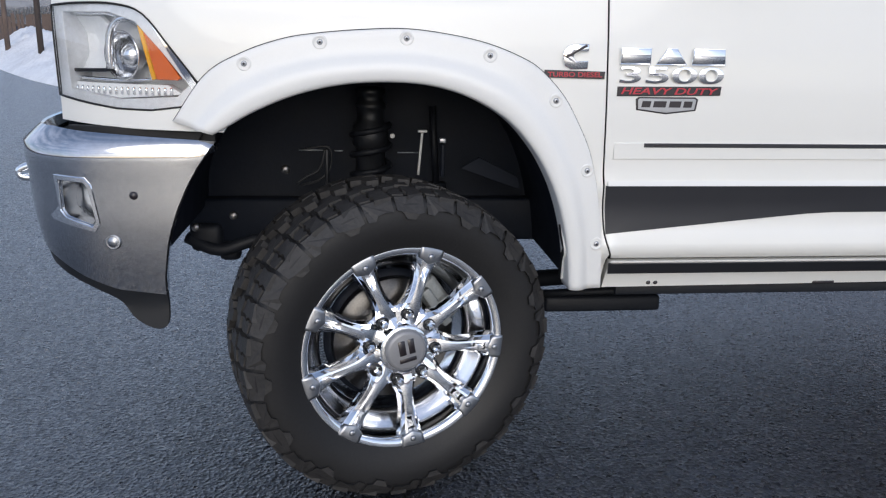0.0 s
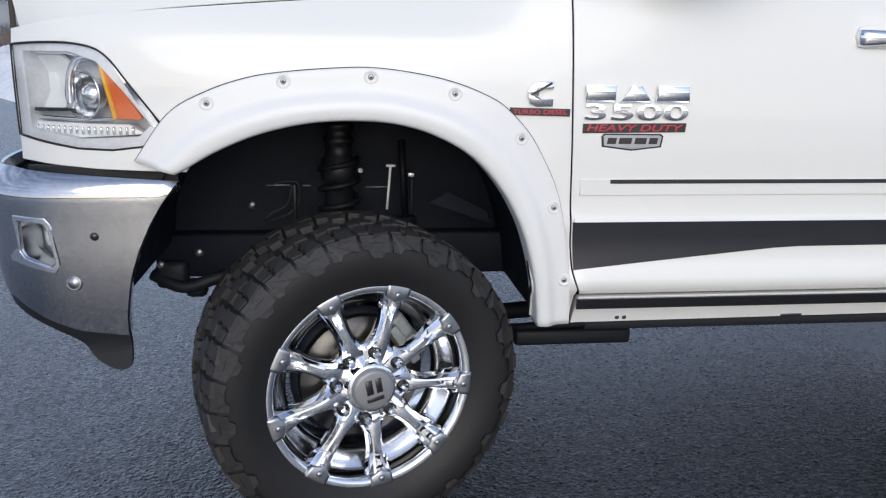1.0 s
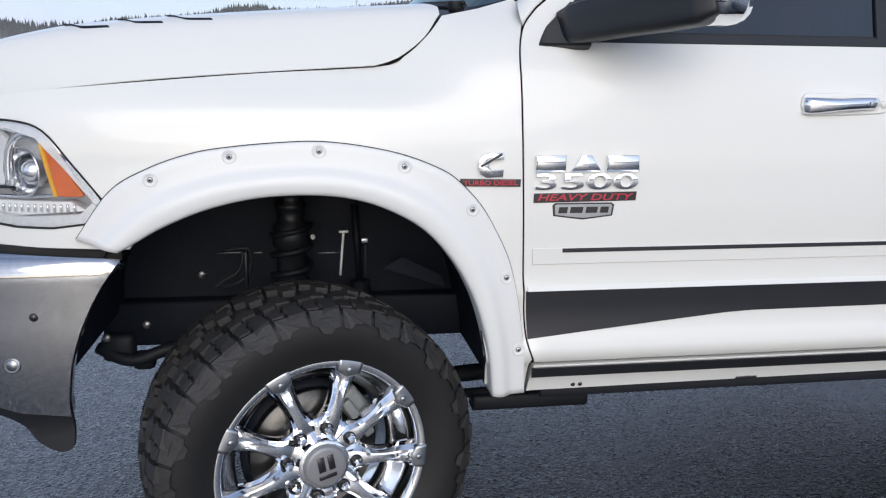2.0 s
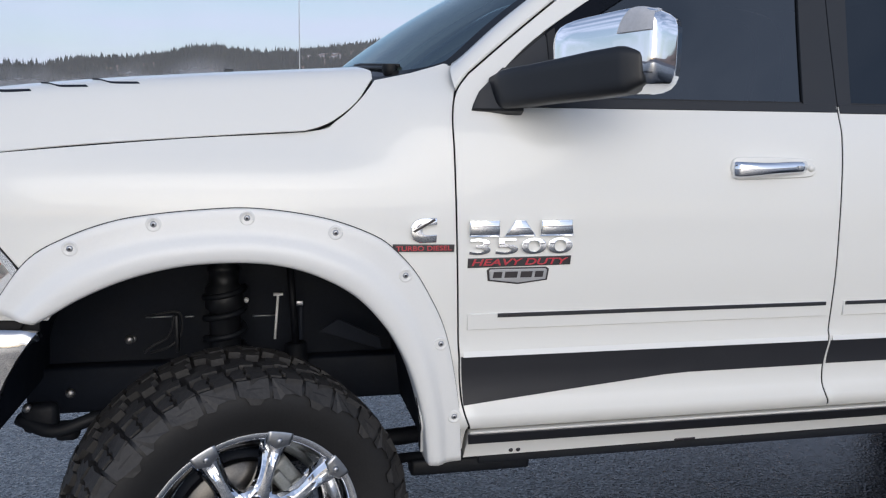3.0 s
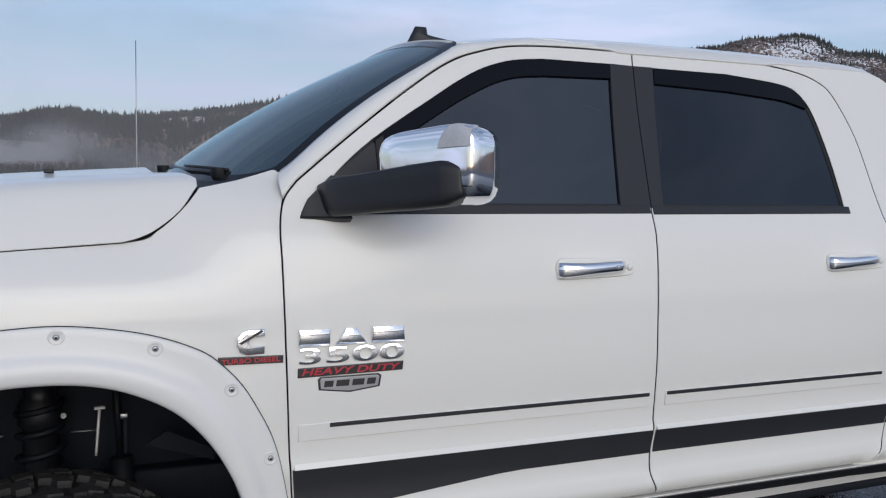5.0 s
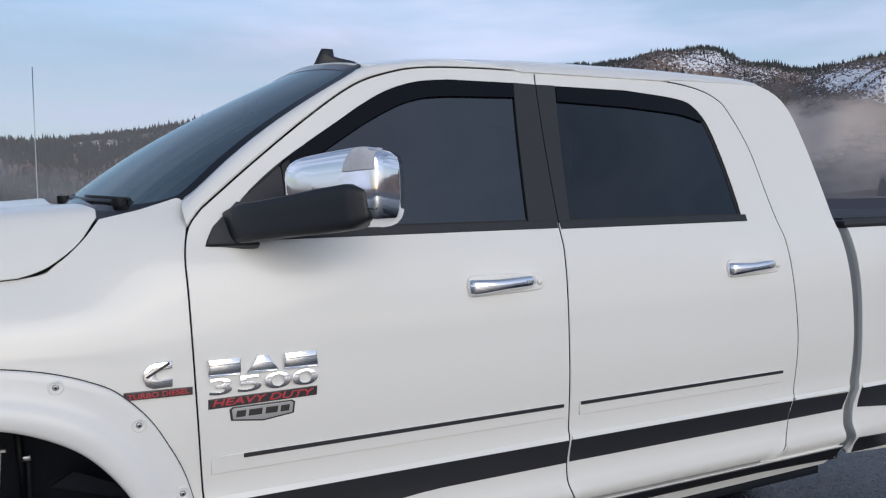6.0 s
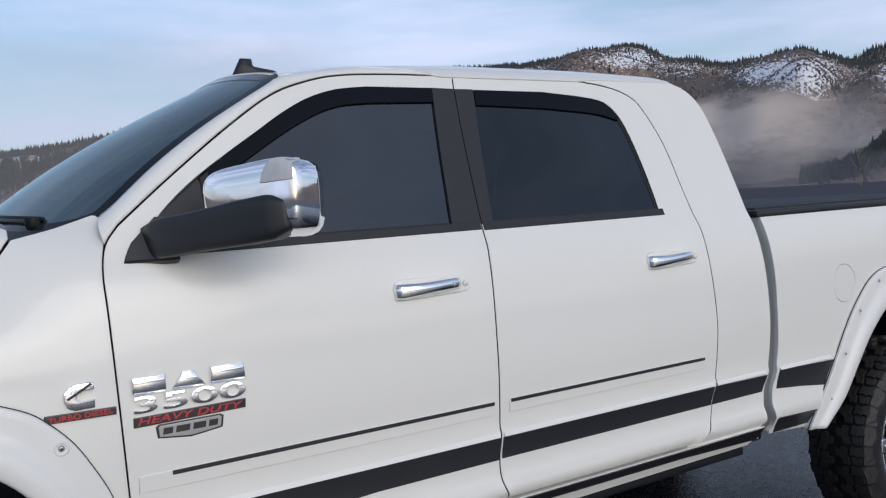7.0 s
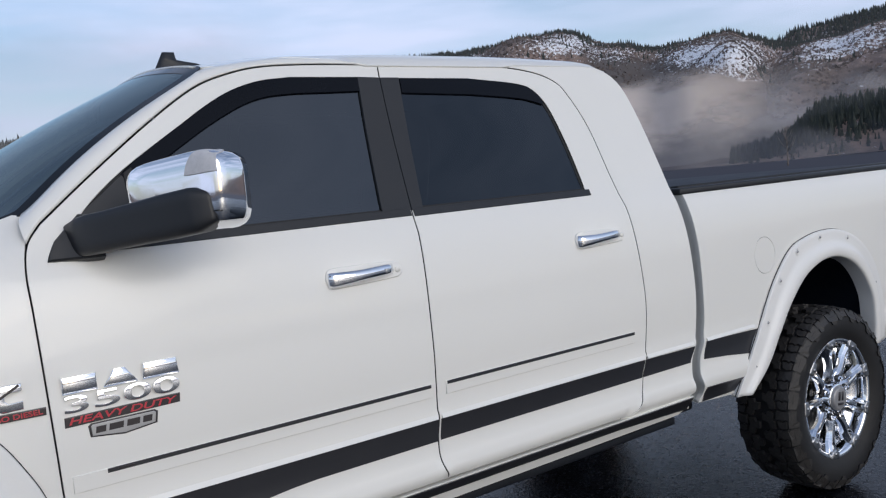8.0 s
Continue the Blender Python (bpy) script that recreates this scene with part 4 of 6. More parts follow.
bp = badge("custom_plate", plate([(0.637, 1.102), (0.722, 1.091), (0.807, 1.101), (0.812, 1.132), (0.803, 1.138), (0.642, 1.138), (0.634, 1.132)], bz, 0.005), BADGE_DARK, front_door, "silver plate with dark bars and rim")
badge("plate_face", plate([(0.642, 1.105), (0.722, 1.095), (0.802, 1.104), (0.806, 1.130), (0.800, 1.134), (0.645, 1.134), (0.640, 1.130)], bz - 0.004, 0.002, 0.001), SATIN, bp, "satin silver face")
for x0, x1 in ((0.650, 0.678), (0.683, 0.722), (0.728, 0.764), (0.769, 0.796)):
    badge("plate_bar", plate([(x0, 1.110), (x1 - 0.003, 1.110), (x1, 1.127), (x0 + 0.003, 1.127)], bz - 0.0058, 0.0012, 0.0004), BADGE_DARK, bp)
fz = fender_side(0.45, 1.22)[1] - 0.001
engine = badge("engine_emblem", crown(plate([(0.494, 1.276), (0.494, 1.258), (0.462, 1.256), (0.454, 1.248), (0.454, 1.238), (0.462, 1.230), (0.494, 1.232), (0.494, 1.210), (0.448, 1.208), (0.430, 1.218), (0.423, 1.236), (0.424, 1.256), (0.436, 1.270), (0.454, 1.276)], fz, 0.010), 1.208, 1.276, fz - 0.010, 0.007), CHROME, fender, "chrome emblem with a dark bar")
badge("emblem_bar", plate([(0.428, 1.242), (0.434, 1.238), (0.490, 1.270), (0.486, 1.275)], fz - 0.006, 0.0055, 0.0003), BADGE_DARK, engine)
ep = badge("engine_plate", plate([(0.375, 1.187), (0.542, 1.184), (0.543, 1.204), (0.377, 1.207)], fz, 0.007), BADGE_DARK, fender, "red and black engine plate")
wd = badge("plate_letters", lettering("TURBO DIESEL", 0.150, 0.013, 0.002), BADGE_RED, ep, "red raised letters")
wd.matrix_basis = pose(0.384, fz - 0.0072, 1.189)

# ---- towing mirror: black arm, chrome shell, lamp
base_out = [(0.604, 1.566), (0.735, 1.566), (0.735, 1.672), (0.690, 1.676), (0.628, 1.612)]
mirror = part("mirror", panel(base_out, lambda x, z: (x, side_y(z) - 0.012 - 0.03 * smooth_step(0.62, 0.73, x), z), 0.03, 0.025, gap=0, edge=0.006), PLASTIC, truck, "towing mirror with black arm and chrome cap")


def loft(sections):
    bm = skin(sections, False, True)
    n = len(sections[0])
    bm.verts.ensure_lookup_table()
    bm.faces.new([bm.verts[i] for i in range(n)])
    bm.faces.new([bm.verts[len(bm.verts) - n + i] for i in range(n)])
    bmesh.ops.recalc_face_normals(bm, faces=bm.faces)
    return bm


def squircle(c, u, v, a, b, n=24, p=4.0):
    out = []
    for k in range(n):
        t = 2 * math.pi * k / n
        r = (abs(math.cos(t)) ** p + abs(math.sin(t)) ** p) ** (-1 / p)
        out.append(Vector(c) + Vector(u) * a * r * math.cos(t) + Vector(v) * b * r * math.sin(t))
    return out


arm_dir = Vector((0.235, -0.30, 0.045)).normalized()
arm_side = Vector((0.0, 0.0, 1.0)).cross(arm_dir).normalized()
arm_up = arm_dir.cross(arm_side).normalized()
p0 = Vector((0.700, 0.060, 1.617))
secs = []
for d, hz, hw in ((-0.05, 0.040, 0.020), (0.0, 0.052, 0.036), (0.04, 0.054, 0.042), (0.09, 0.053, 0.044), (0.18, 0.055, 0.046), (0.27, 0.058, 0.048), (0.350, 0.058, 0.049), (0.364, 0.056, 0.047), (0.400, 0.041, 0.031), (0.408, 0.036, 0.026)):
    secs.append(squircle(p0 + arm_dir * d, arm_side, arm_up, hw, hz, 32, 6.5))
part("mirror_arm", loft(secs), PLASTIC, mirror, "black plastic mirror arm")
# head: its back faces forward and outward, the shell is deep and rounded
hu = Vector((0.17, -0.315, 0.0)).normalized()         # outward along the head
hf = Vector((-0.88, -0.475, 0.10)).normalized()        # towards the nose and outwards
hc = Vector((0.911, -0.133, 1.7105))
A, B = 0.167, 0.1045


def chin(v):
    """The cap's lower part leans back below a crease."""
    return 0.040 * max(0.0, -v - 0.58)


def head_loop(d, a, b):
    out = squircle((0, 0, 0), (1, 0, 0), (0, 0, 1), a, b, 48, 4.6)
    return [hc - hf * (d + chin(q.z) * min(1.0, (0.055 - d) / 0.075)) + hu * A * q.x + Vector((0, 0, B * q.z * (1 - 0.09 * (1 - q.x)) - 0.006 * (1 - q.x))) for q in out]


heads = [(0.055, 1.00, 1.00), (0.03, 1.0, 1.0), (0.0, 1.0, 1.0), (-0.022, 0.988, 0.985), (-0.038, 0.968, 0.96), (-0.047, 0.93, 0.92), (-0.051, 0.86, 0.85), (-0.0545, 0.60, 0.57), (-0.056, 0.3, 0.28)]
part("mirror_shell", loft([head_loop(d, a, b) for d, a, b in heads]), CHROME, mirror, "chrome mirror cap")
shell_f = hermite([0.0, 0.3, 0.6, 0.86, 0.93, 0.968, 0.988, 1.0], [0.057, 0.056, 0.0545, 0.051, 0.047, 0.038, 0.022, 0.0])


def cap_at(lift):
    def at(a, b):
        rho = min((abs(a) ** 4.6 + abs(b) ** 4.6) ** (1 / 4.6), 0.999)
        return tuple(hc + hu * A * a + Vector((0, 0, B * b * (1 - 0.09 * (1 - a)) - 0.006 * (1 - a))) + hf * (shell_f(rho) + lift - chin(b)))
    return at


lamp_patch = spline([(0.36, 0.34), (0.42, 0.62), (0.54, 0.86), (0.70, 0.925), (0.85, 0.88), (0.925, 0.66), (0.94, 0.34)], 4)
part("mirror_lamp", panel(lamp_patch, cap_at(0.006), 0.008, 0.10, gap=0.0, edge=0.002), FROST, mirror, "frosted clearance lamp")
part("cap_line", tube([cap_at(0.001)(0.10 + 0.83 * k / 12, -0.60) for k in range(13)], 0.0016, 6), GLOSS_BLACK, mirror)
part("mirror_glass", loft([head_loop(d, 0.94, 0.93) for d in (0.054, 0.058)]), CHROME, mirror, "mirror glass")
mirrored(mirror)

# ---- cargo bed
bed_front = spline([(3.118, 1.555), (3.122, 1.49), (3.140, 1.35), (3.148, 1.15), (3.140, 0.956), (3.105, 0.80), (3.098, 0.72), (3.115, 0.66), (3.100, 0.62)], 4)
rear_in = [(3.440, 0.592), (3.552, 0.697), (3.650, 0.837), (3.748, 0.957), (3.872, 1.062), (3.985, 1.113), (4.090, 1.134), (4.20, 1.128), (4.32, 1.086), (4.42, 1.004), (4.49, 0.890), (4.515, 0.76), (4.525, 0.62)]
rear_out = [(3.345, 0.592), (3.415, 0.715), (3.471, 0.810), (3.531, 0.903), (3.652, 1.075), (3.800, 1.210), (3.94, 1.256), (4.09, 1.274), (4.24, 1.262), (4.40, 1.205), (4.53, 1.10), (4.61, 0.95), (4.645, 0.78), (4.66, 0.62)]
bed_cut = spline([(x + (q[0] - x) * 0.4, z + (q[1] - z) * 0.4) for (x, z), q in zip(rear_in, [rear_out[round(i * 13 / 12)] for i in range(13)])], 3)
TAIL = 5.30
fuel = [(3.614 + 0.080 * math.cos(a), 1.208 + 0.085 * math.sin(a)) for a in (2 * math.pi * k / 28 for k in range(28))]
bed = part("bed_side", panel(bed_front[::-1] + [(TAIL, 1.545), (TAIL, 0.66)] + [(4.62, 0.60)] + bed_cut[::-1] + [(3.36, 0.60)], bed_side, 0.02, 0.04, [inset(fuel, -0.0022)], gap=0.0), PAINT, truck, "white cargo bed side")
part("fuel_door", panel(fuel, bed_side, 0.01, 0.03, gap=0.0018, shaded_edges=True), PAINT, bed, "round fuel door")
part("fuel_backing", panel([(3.52, 1.11), (3.71, 1.11), (3.71, 1.31), (3.52, 1.31)], lambda x, z: (x, bed_y(z) + 0.012, z), 0.01, 0.08, gap=0), SEAL_AND_GAP_SHADE, bed)
bead(bed, 3.142, 3.49, bed_side)
film(bed, [(3.130, 0.812), (3.29, 0.797), (3.455, 0.776), (3.508, 0.880), (3.140, 0.891)], bed_side)
film(bed, [(3.128, 0.620), (3.372, 0.618), (3.420, 0.676), (3.122, 0.690)], bed_side)
part("bed_front_wall", skin([[(x + 0.002, y, z) for y in np.linspace(bed_y(z) + 0.012, 2 - bed_y(z) - 0.012, 9)] for x, z in bed_front]), PAINT, truck, "white bed front wall")
r_flare = flare_part(rear_in, rear_out, [(3.474, 0.711), (3.573, 0.898), (3.692, 1.076), (3.846, 1.196), (4.05, 1.243), (4.30, 1.212), (4.55, 0.95)], lambda x, z: (x, flare_y(z), z))
rail = part("bed_rail", box((TAIL - 3.10, 0.075, 0.030), ((TAIL + 3.10) / 2, 0.085, 1.546), 0.008), PLASTIC, truck, "black bed rail cap")
part("cover_edge", box((TAIL - 3.14, 0.05, 0.028), ((TAIL + 3.14) / 2, 0.115, 1.557), 0.009), SEAL_AND_GAP_SHADE, truck, "black cover frame")
part("bed_cover", panel([(3.13, 0.12), (TAIL, 0.12), (TAIL, 1.88), (3.13, 1.88)], lambda x, y: (x, y, 1.560 + 0.006 * math.cos((y - 1) * 1.5)), 0.02, 0.12, gap=0), LINER, truck, "black soft bed cover")
part("tailgate", box((0.05, 1.66, 0.62), (TAIL - 0.03, 1.0, 1.20), 0.012), PAINT, truck, "white tailgate")
part("rear_bumper", box((0.16, 1.9, 0.20), (TAIL + 0.06, 1.0, 0.76), 0.03), CHROME_DUSTY, truck, "chrome rear bumper")
tail = part("tail_lamp", panel([(TAIL - 0.16, 1.02), (TAIL - 0.002, 1.02), (TAIL - 0.002, 1.42), (TAIL - 0.16, 1.42)], lambda x, z: (x, bed_y(z) - 0.006, z), 0.03, 0.05, gap=0), BADGE_RED, truck, "red tail lamp")
for ob in (bed, r_flare, rail, tail):
    mirrored(ob)

# ---- wheel wells
def well(cx, cut, y1, name):
    c = spline(cut, 4)
    rows = []
    for x, z in c:
        k = 1.04
        px, pz = cx + (x - cx) * k, 0.5 + (z - 0.5) * k
        rows.append([(px, y, pz) for y in (0.012, 0.15, 0.35, y1)])
    bm = skin(rows)
    top = [r[-1] for r in rows if r[-1][2] > 0.70]
    bm.faces.new([bm.verts.new(p) for p in top])
    bmesh.ops.recalc_face_normals(bm, faces=bm.faces)
    for f in bm.faces:
        f.smooth = len(f.verts) == 4
    ob = part(name, bm, LINER, truck, "black wheel well liner", smooth=False)
    mirrored(ob)
    return ob


f_well = well(0.0, [(-0.62, 0.70), (-0.60, 0.85)] + front_inner, 0.66, "wheel_liner")
well(4.077, [(3.53, 0.62)] + rear_in[1:], 0.66, "wheel_liner")
for x, y, z in ((-0.513, 0.34, 0.732), (-0.628, 0.33, 0.697), (-0.354, 0.40, 0.869), (-0.62, 0.02, 0.90)):
    part("liner_clip", lathe([(0.0, -0.006), (0.008, -0.005), (0.013, 0.0), (0.014, 0.006)], 16), STEEL, f_well).matrix_basis = pose(x, y, z)

# ---- running gear
axle = part("front_axle", tube([(0.02, 0.25, 0.47), (0.02, 0.6, 0.46), (0.02, 1.4, 0.46), (0.02, 1.75, 0.47)], 0.045, 16), UNDER, truck, "black front axle")
part("axle_housing", tube([(0.02, 1.12, 0.46), (0.02, 1.18, 0.46), (0.02, 1.36, 0.46), (0.02, 1.42, 0.46)], [0.06, 0.16, 0.16, 0.06], 20), UNDER, axle)
part("rear_axle", tube([(4.077, 0.25, 0.46), (4.077, 0.8, 0.46), (4.077, 1.0, 0.46), (4.077, 1.2, 0.46), (4.077, 1.75, 0.46)], [0.05, 0.06, 0.18, 0.06, 0.05], 20), UNDER, truck, "black rear axle")
for y in (0.52, 1.48):
    turns = 6
    path = [(-0.082 + 0.062 * math.cos(2 * math.pi * s), y + 0.062 * math.sin(2 * math.pi * s), 0.60 + 0.40 * s / turns) for s in np.linspace(0, turns, turns * 18)]
    part("coil_spring", tube(path, 0.010, 8), UNDER, truck, "black coil spring")
    part("spring_tower", lathe([(0.0, -0.14), (0.042, -0.138), (0.050, -0.130), (0.050, -0.118), (0.043, -0.110), (0.043, -0.092), (0.051, -0.084), (0.051, -0.072), (0.044, -0.064), (0.044, -0.025), (0.058, -0.015), (0.060, 0.05), (0.048, 0.06), (0.048, 0.20)], 28), PLASTIC, truck, "black spring tower").matrix_basis = pose(-0.082, y, 0.985, -90, 0, 0)
    part("shock_absorber", merge(tube([(0.16, y + 0.02, 0.50), (0.14, y + 0.02, 0.80)], 0.035, 16), tube([(0.14, y + 0.02, 0.80), (0.125, y + 0.02, 1.06)], 0.012, 12)), UNDER, truck, "black shock absorber")
    part("control_arm", tube([(0.02, y, 0.42), (0.4, y + 0.04, 0.44), (0.90, y + 0.05, 0.47)], 0.030, 12), UNDER, truck, "black control arm")
    part("frame_rail", box((5.7, 0.07, 0.15), (2.15, 0.62 if y < 1 else 1.38, 0.66), 0.01), LINER, truck, "black frame rail")
part("sway_link", tube([(0.084, 0.44, 0.990), (0.078, 0.44, 0.92), (0.072, 0.44, 0.845)], 0.0042, 8), FLARE, truck, "thin white link rod")
part("link_nut", box((0.030, 0.02, 0.008), (0.084, 0.44, 0.988), 0.002), FLARE, truck)
part("wiring_clip", box((0.022, 0.01, 0.016), (0.150, 0.435, 0.958), 0.002), SATIN, truck)
part("hose_end", lathe([(0.0, -0.01), (0.007, -0.008), (0.008, 0.004)], 12), FLARE, truck).matrix_basis = pose(-0.013, 0.44, 0.972)
part("hose_loop", tube(spline([(-0.30, 0.50, 0.92), (-0.22, 0.50, 0.925), (-0.215, 0.50, 0.86), (-0.25, 0.49, 0.82), (-0.31, 0.50, 0.80)], 6), 0.004, 8), PLASTIC, truck, "thin black brake hose")
for x0, x1, z in ((-0.315, -0.235, 0.921), (-0.200, -0.172, 0.919), (0.004, 0.074, 0.914)):
    part("shield_edge", box((x1 - x0, 0.010, 0.003), ((x0 + x1) / 2, 0.47, z), 0.001, 1), SATIN, truck, "bright lower edge of the inner shield")
part("spring_bracket", merge(box((0.012, 0.03, 0.12), (-0.225, 0.48, 0.865), 0.004), tube(spline([(-0.231, 0.465, 0.924), (-0.240, 0.465, 0.88), (-0.256, 0.465, 0.853), (-0.29, 0.465, 0.835), (-0.324, 0.465, 0.810)], 5), 0.0045, 8)), PLASTIC, truck, "black bracket beside the spring")
part("ring_bolt", merge(lathe([(0.006, -0.004), (0.009, -0.006), (0.012, -0.002), (0.012, 0.006)], 16)), STEEL, truck).matrix_basis = pose(-0.356, 0.465, 0.855)
part("wiring_post", box((0.014, 0.02, 0.11), (0.154, 0.46, 0.89), 0.004), LINER, truck)
part("rear_splash", panel([(0.21, 0.87), (0.27, 0.905), (0.40, 0.84), (0.41, 0.80)], lambda x, z: (x, 0.42, z), 0.01, 0.08, gap=0), LINER, truck, "black splash shield")
part("step_bracket", box((0.40, 0.06, 0.055), (0.69, 0.36, 0.425), 0.012), UNDER, truck, "black lower bracket")
part("torque_arm", tube([(0.45, 0.36, 0.452), (0.80, 0.37, 0.462), (1.05, 0.38, 0.475)], 0.016, 10), UNDER, truck)
for x in (1.5, 2.4, 3.02):
    part("body_mount", box((0.16, 0.30, 0.06), (x, 0.30, 0.575), 0.015), UNDER, truck)
part("exhaust_shield", box((0.36, 0.25, 0.09), (3.12, 0.34, 0.555), 0.02), UNDER, truck)
part("floor_pan", box((2.5, 1.6, 0.05), (1.83, 1.0, 0.63), 0.01), UNDER, truck, "dark underbody")
part("sway_bar", tube(spline([(-0.66, 0.36, 0.66), (-0.56, 0.33, 0.625), (-0.44, 0.34, 0.655), (-0.30, 0.38, 0.64)], 5), 0.020, 10), UNDER, truck, "black sway bar")
part("bar_bracket", merge(box((0.10, 0.05, 0.09), (-0.60, 0.36, 0.66), 0.02), box((0.07, 0.05, 0.06), (-0.53, 0.36, 0.615), 0.02), box((0.05, 0.05, 0.05), (-0.45, 0.37, 0.64), 0.015)), UNDER, truck)
part("engine_bay_floor", box((1.3, 0.7, 0.05), (-0.25, 1.0, 0.68), 0.01), UNDER, truck)

# ---- wheels
CAP_GREY = material("matte_grey_cap", (0.33, 0.33, 0.34), 0.5, metal=0.5, vary=0.1, scale=30, fine=300)
RT, RR, TW = 0.459, 0.303, 0.325   # tyre radius, rim lip radius, tyre width


def tyre_bm():
    w = TW
    prof = [(RR - 0.022, 0.012), (RR - 0.004, -0.004), (RR + 0.010, -0.010), (RR + 0.030, -0.020), (RR + 0.060, -0.028), (RR + 0.095, -0.028), (RR + 0.120, -0.020), (RT - 0.022, -0.004), (RT - 0.018, 0.018), (RT - 0.018, 0.10)]
    prof += [(r, w - 0.012 - y) for r, y in prof[::-1]]
    return lathe(prof, 96)


def block(bm, outline, r0, r1, k=0.93):
    """A tread block: outline in (arc metres, w), from radius r0 to r1, its top slightly smaller."""
    ca, cw = sum(p[0] for p in outline) / len(outline), sum(p[1] for p in outline) / len(outline)
    lo, hi = [], []
    for a, wv in outline:
        for rr, s, out in ((r0, 1.0, lo), (r1, k, hi)):
            aa, ww = ca + (a - ca) * s, cw + (wv - cw) * s
            th = aa / RT
            drop = 0.010 * max(0.0, abs(ww - TW / 2 + 0.006) / (TW / 2)) ** 4
            out.append(bm.verts.new(((rr - drop) * math.cos(th), ww, (rr - drop) * math.sin(th))))
    bm.faces.new(hi)
    n = len(lo)
    for i in range(n):
        bm.faces.new((lo[i], lo[(i + 1) % n], hi[(i + 1) % n], hi[i]))


def wall_y(r):
    return float(np.interp(r, [RR + 0.060, RR + 0.095, RR + 0.120, RT - 0.022, RT - 0.014], [-0.028, -0.028, -0.020, -0.004, 0.004]))



def tread_bm():
    bm = bmesh.new()
    n = 30
    pitch = 2 * math.pi * RT / n
    W = TW - 0.012
    for i in range(n):
        a = i * pitch
        g = 0.007
        L = pitch - g
        for side in (0, 1):
            def q(u, v):
                return (a + u + (0 if side == 0 else pitch * 0.5), v if side == 0 else W - v)
            long = 0.012 if (i + side) % 2 else 0.0
            # shoulder block with a notched edge
            block(bm, [q(0, -0.012 + long), q(L * 0.56, -0.014), q(L * 0.50, 0.012), q(L * 0.60, 0.024), q(L * 0.52, 0.040), q(L * 0.56, 0.066), q(L * 0.06, 0.060), q(L * 0.10, 0.030)], RT - 0.026, RT - 0.001, 0.96)
            block(bm, [q(L * 0.64, 0.002), q(L, 0.004), q(L * 1.06, 0.030), q(L * 0.97, 0.050), q(L * 0.66, 0.060), q(L * 0.60, 0.042), q(L * 0.69, 0.024), q(L * 0.59, 0.012)], RT - 0.026, RT - 0.003, 0.95)
            # inner block, hooked
            block(bm, [q(L * 0.20, 0.074), q(L * 0.62, 0.082), q(L * 0.70, 0.068), q(L * 1.08, 0.064), q(L * 1.12, 0.100), q(L * 0.78, 0.112), q(L * 0.70, 0.146), q(L * 0.30, 0.150), q(L * 0.34, 0.120), q(L * 0.14, 0.112)], RT - 0.026, RT, 0.95)
            # sidewall biter
            u0 = a + (0 if side == 0 else pitch * 0.5)
            pts = [(0.02, RT - 0.015), (0.98, RT - 0.015), (0.99, RT - 0.046), (0.80, RT - 0.052), (0.66, RT - 0.072), (0.34, RT - 0.075), (0.20, RT - 0.060), (0.02, RT - 0.057)] if (i + side) % 2 else [(0.03, RT - 0.015), (0.98, RT - 0.015), (0.98, RT - 0.060), (0.72, RT - 0.063), (0.60, RT - 0.050), (0.30, RT - 0.047), (0.02, RT - 0.050)]
            lo, hi = [], []
            for fu, r in pts:
                th = (u0 + fu * L) / RT
                face = wall_y(r)
                for lift, out in ((0.008, lo), (-0.0085, hi)):
                    y = face + lift
                    out.append(bm.verts.new((r * math.cos(th), y if side == 0 else TW - 0.012 - y, r * math.sin(th))))
            bm.faces.new(hi)
            for k in range(len(lo)):
                bm.faces.new((lo[k], lo[(k + 1) % len(lo)], hi[(k + 1) % len(hi)], hi[k])).material_index = 1
    bmesh.ops.recalc_face_normals(bm, faces=bm.faces)
    return bm


SPOKES = 9


def spoke_bm():
    """One spoke along +x: a crowned ridge with crisp bevels, forking near the lip round a sunken pocket."""
    # x, half width, outer face y, depth, pocket depth
    st = [(0.050, 0.036, 0.032, 0.05, 0.0), (0.075, 0.040, 0.029, 0.05, 0.0), (0.095, 0.043, 0.024, 0.05, 0.0), (0.112, 0.041, 0.019, 0.048, 0.0), (0.128, 0.033, 0.016, 0.047, 0.0), (0.145, 0.0275, 0.0145, 0.046, 0.0), (0.17, 0.0245, 0.0135, 0.044, 0.0005), (0.195, 0.0255, 0.0125, 0.042, 0.001), (0.214, 0.029, 0.0115, 0.042, 0.003), (0.224, 0.032, 0.0105, 0.042, 0.020), (0.246, 0.036, 0.005, 0.045, 0.024), (0.266, 0.040, 0.000, 0.05, 0.022), (0.284, 0.045, -0.002, 0.05, 0.016)]
    rows = []
    for x, hw, y, d, gd in st:
        half = [(y - 0.003 + gd, 0.0), (y - 0.002 + gd, 0.22), (y - 0.0015, 0.30), (y, 0.50), (y + 0.010, 0.72), (y + 0.013, 0.80), (y + 0.026, 1.0), (y + d, 0.86)]
        rows.append([(x, yy, -hw * k) for yy, k in half[::-1]] + [(x, yy, hw * k) for yy, k in half[1:]])
    bm = skin(rows)
    bm.verts.index_update()
    wide = len(rows[0])
    crisp = {i for k in (2, 3, 4, 5, 6) for i in (7 - k, 7 + k)}
    for e in bm.edges:
        i, j = e.verts[0].index % wide, e.verts[1].index % wide
        if i == j and i in crisp:
            e.smooth = False
    bmesh.ops.recalc_face_normals(bm, faces=bm.faces)
    return bm


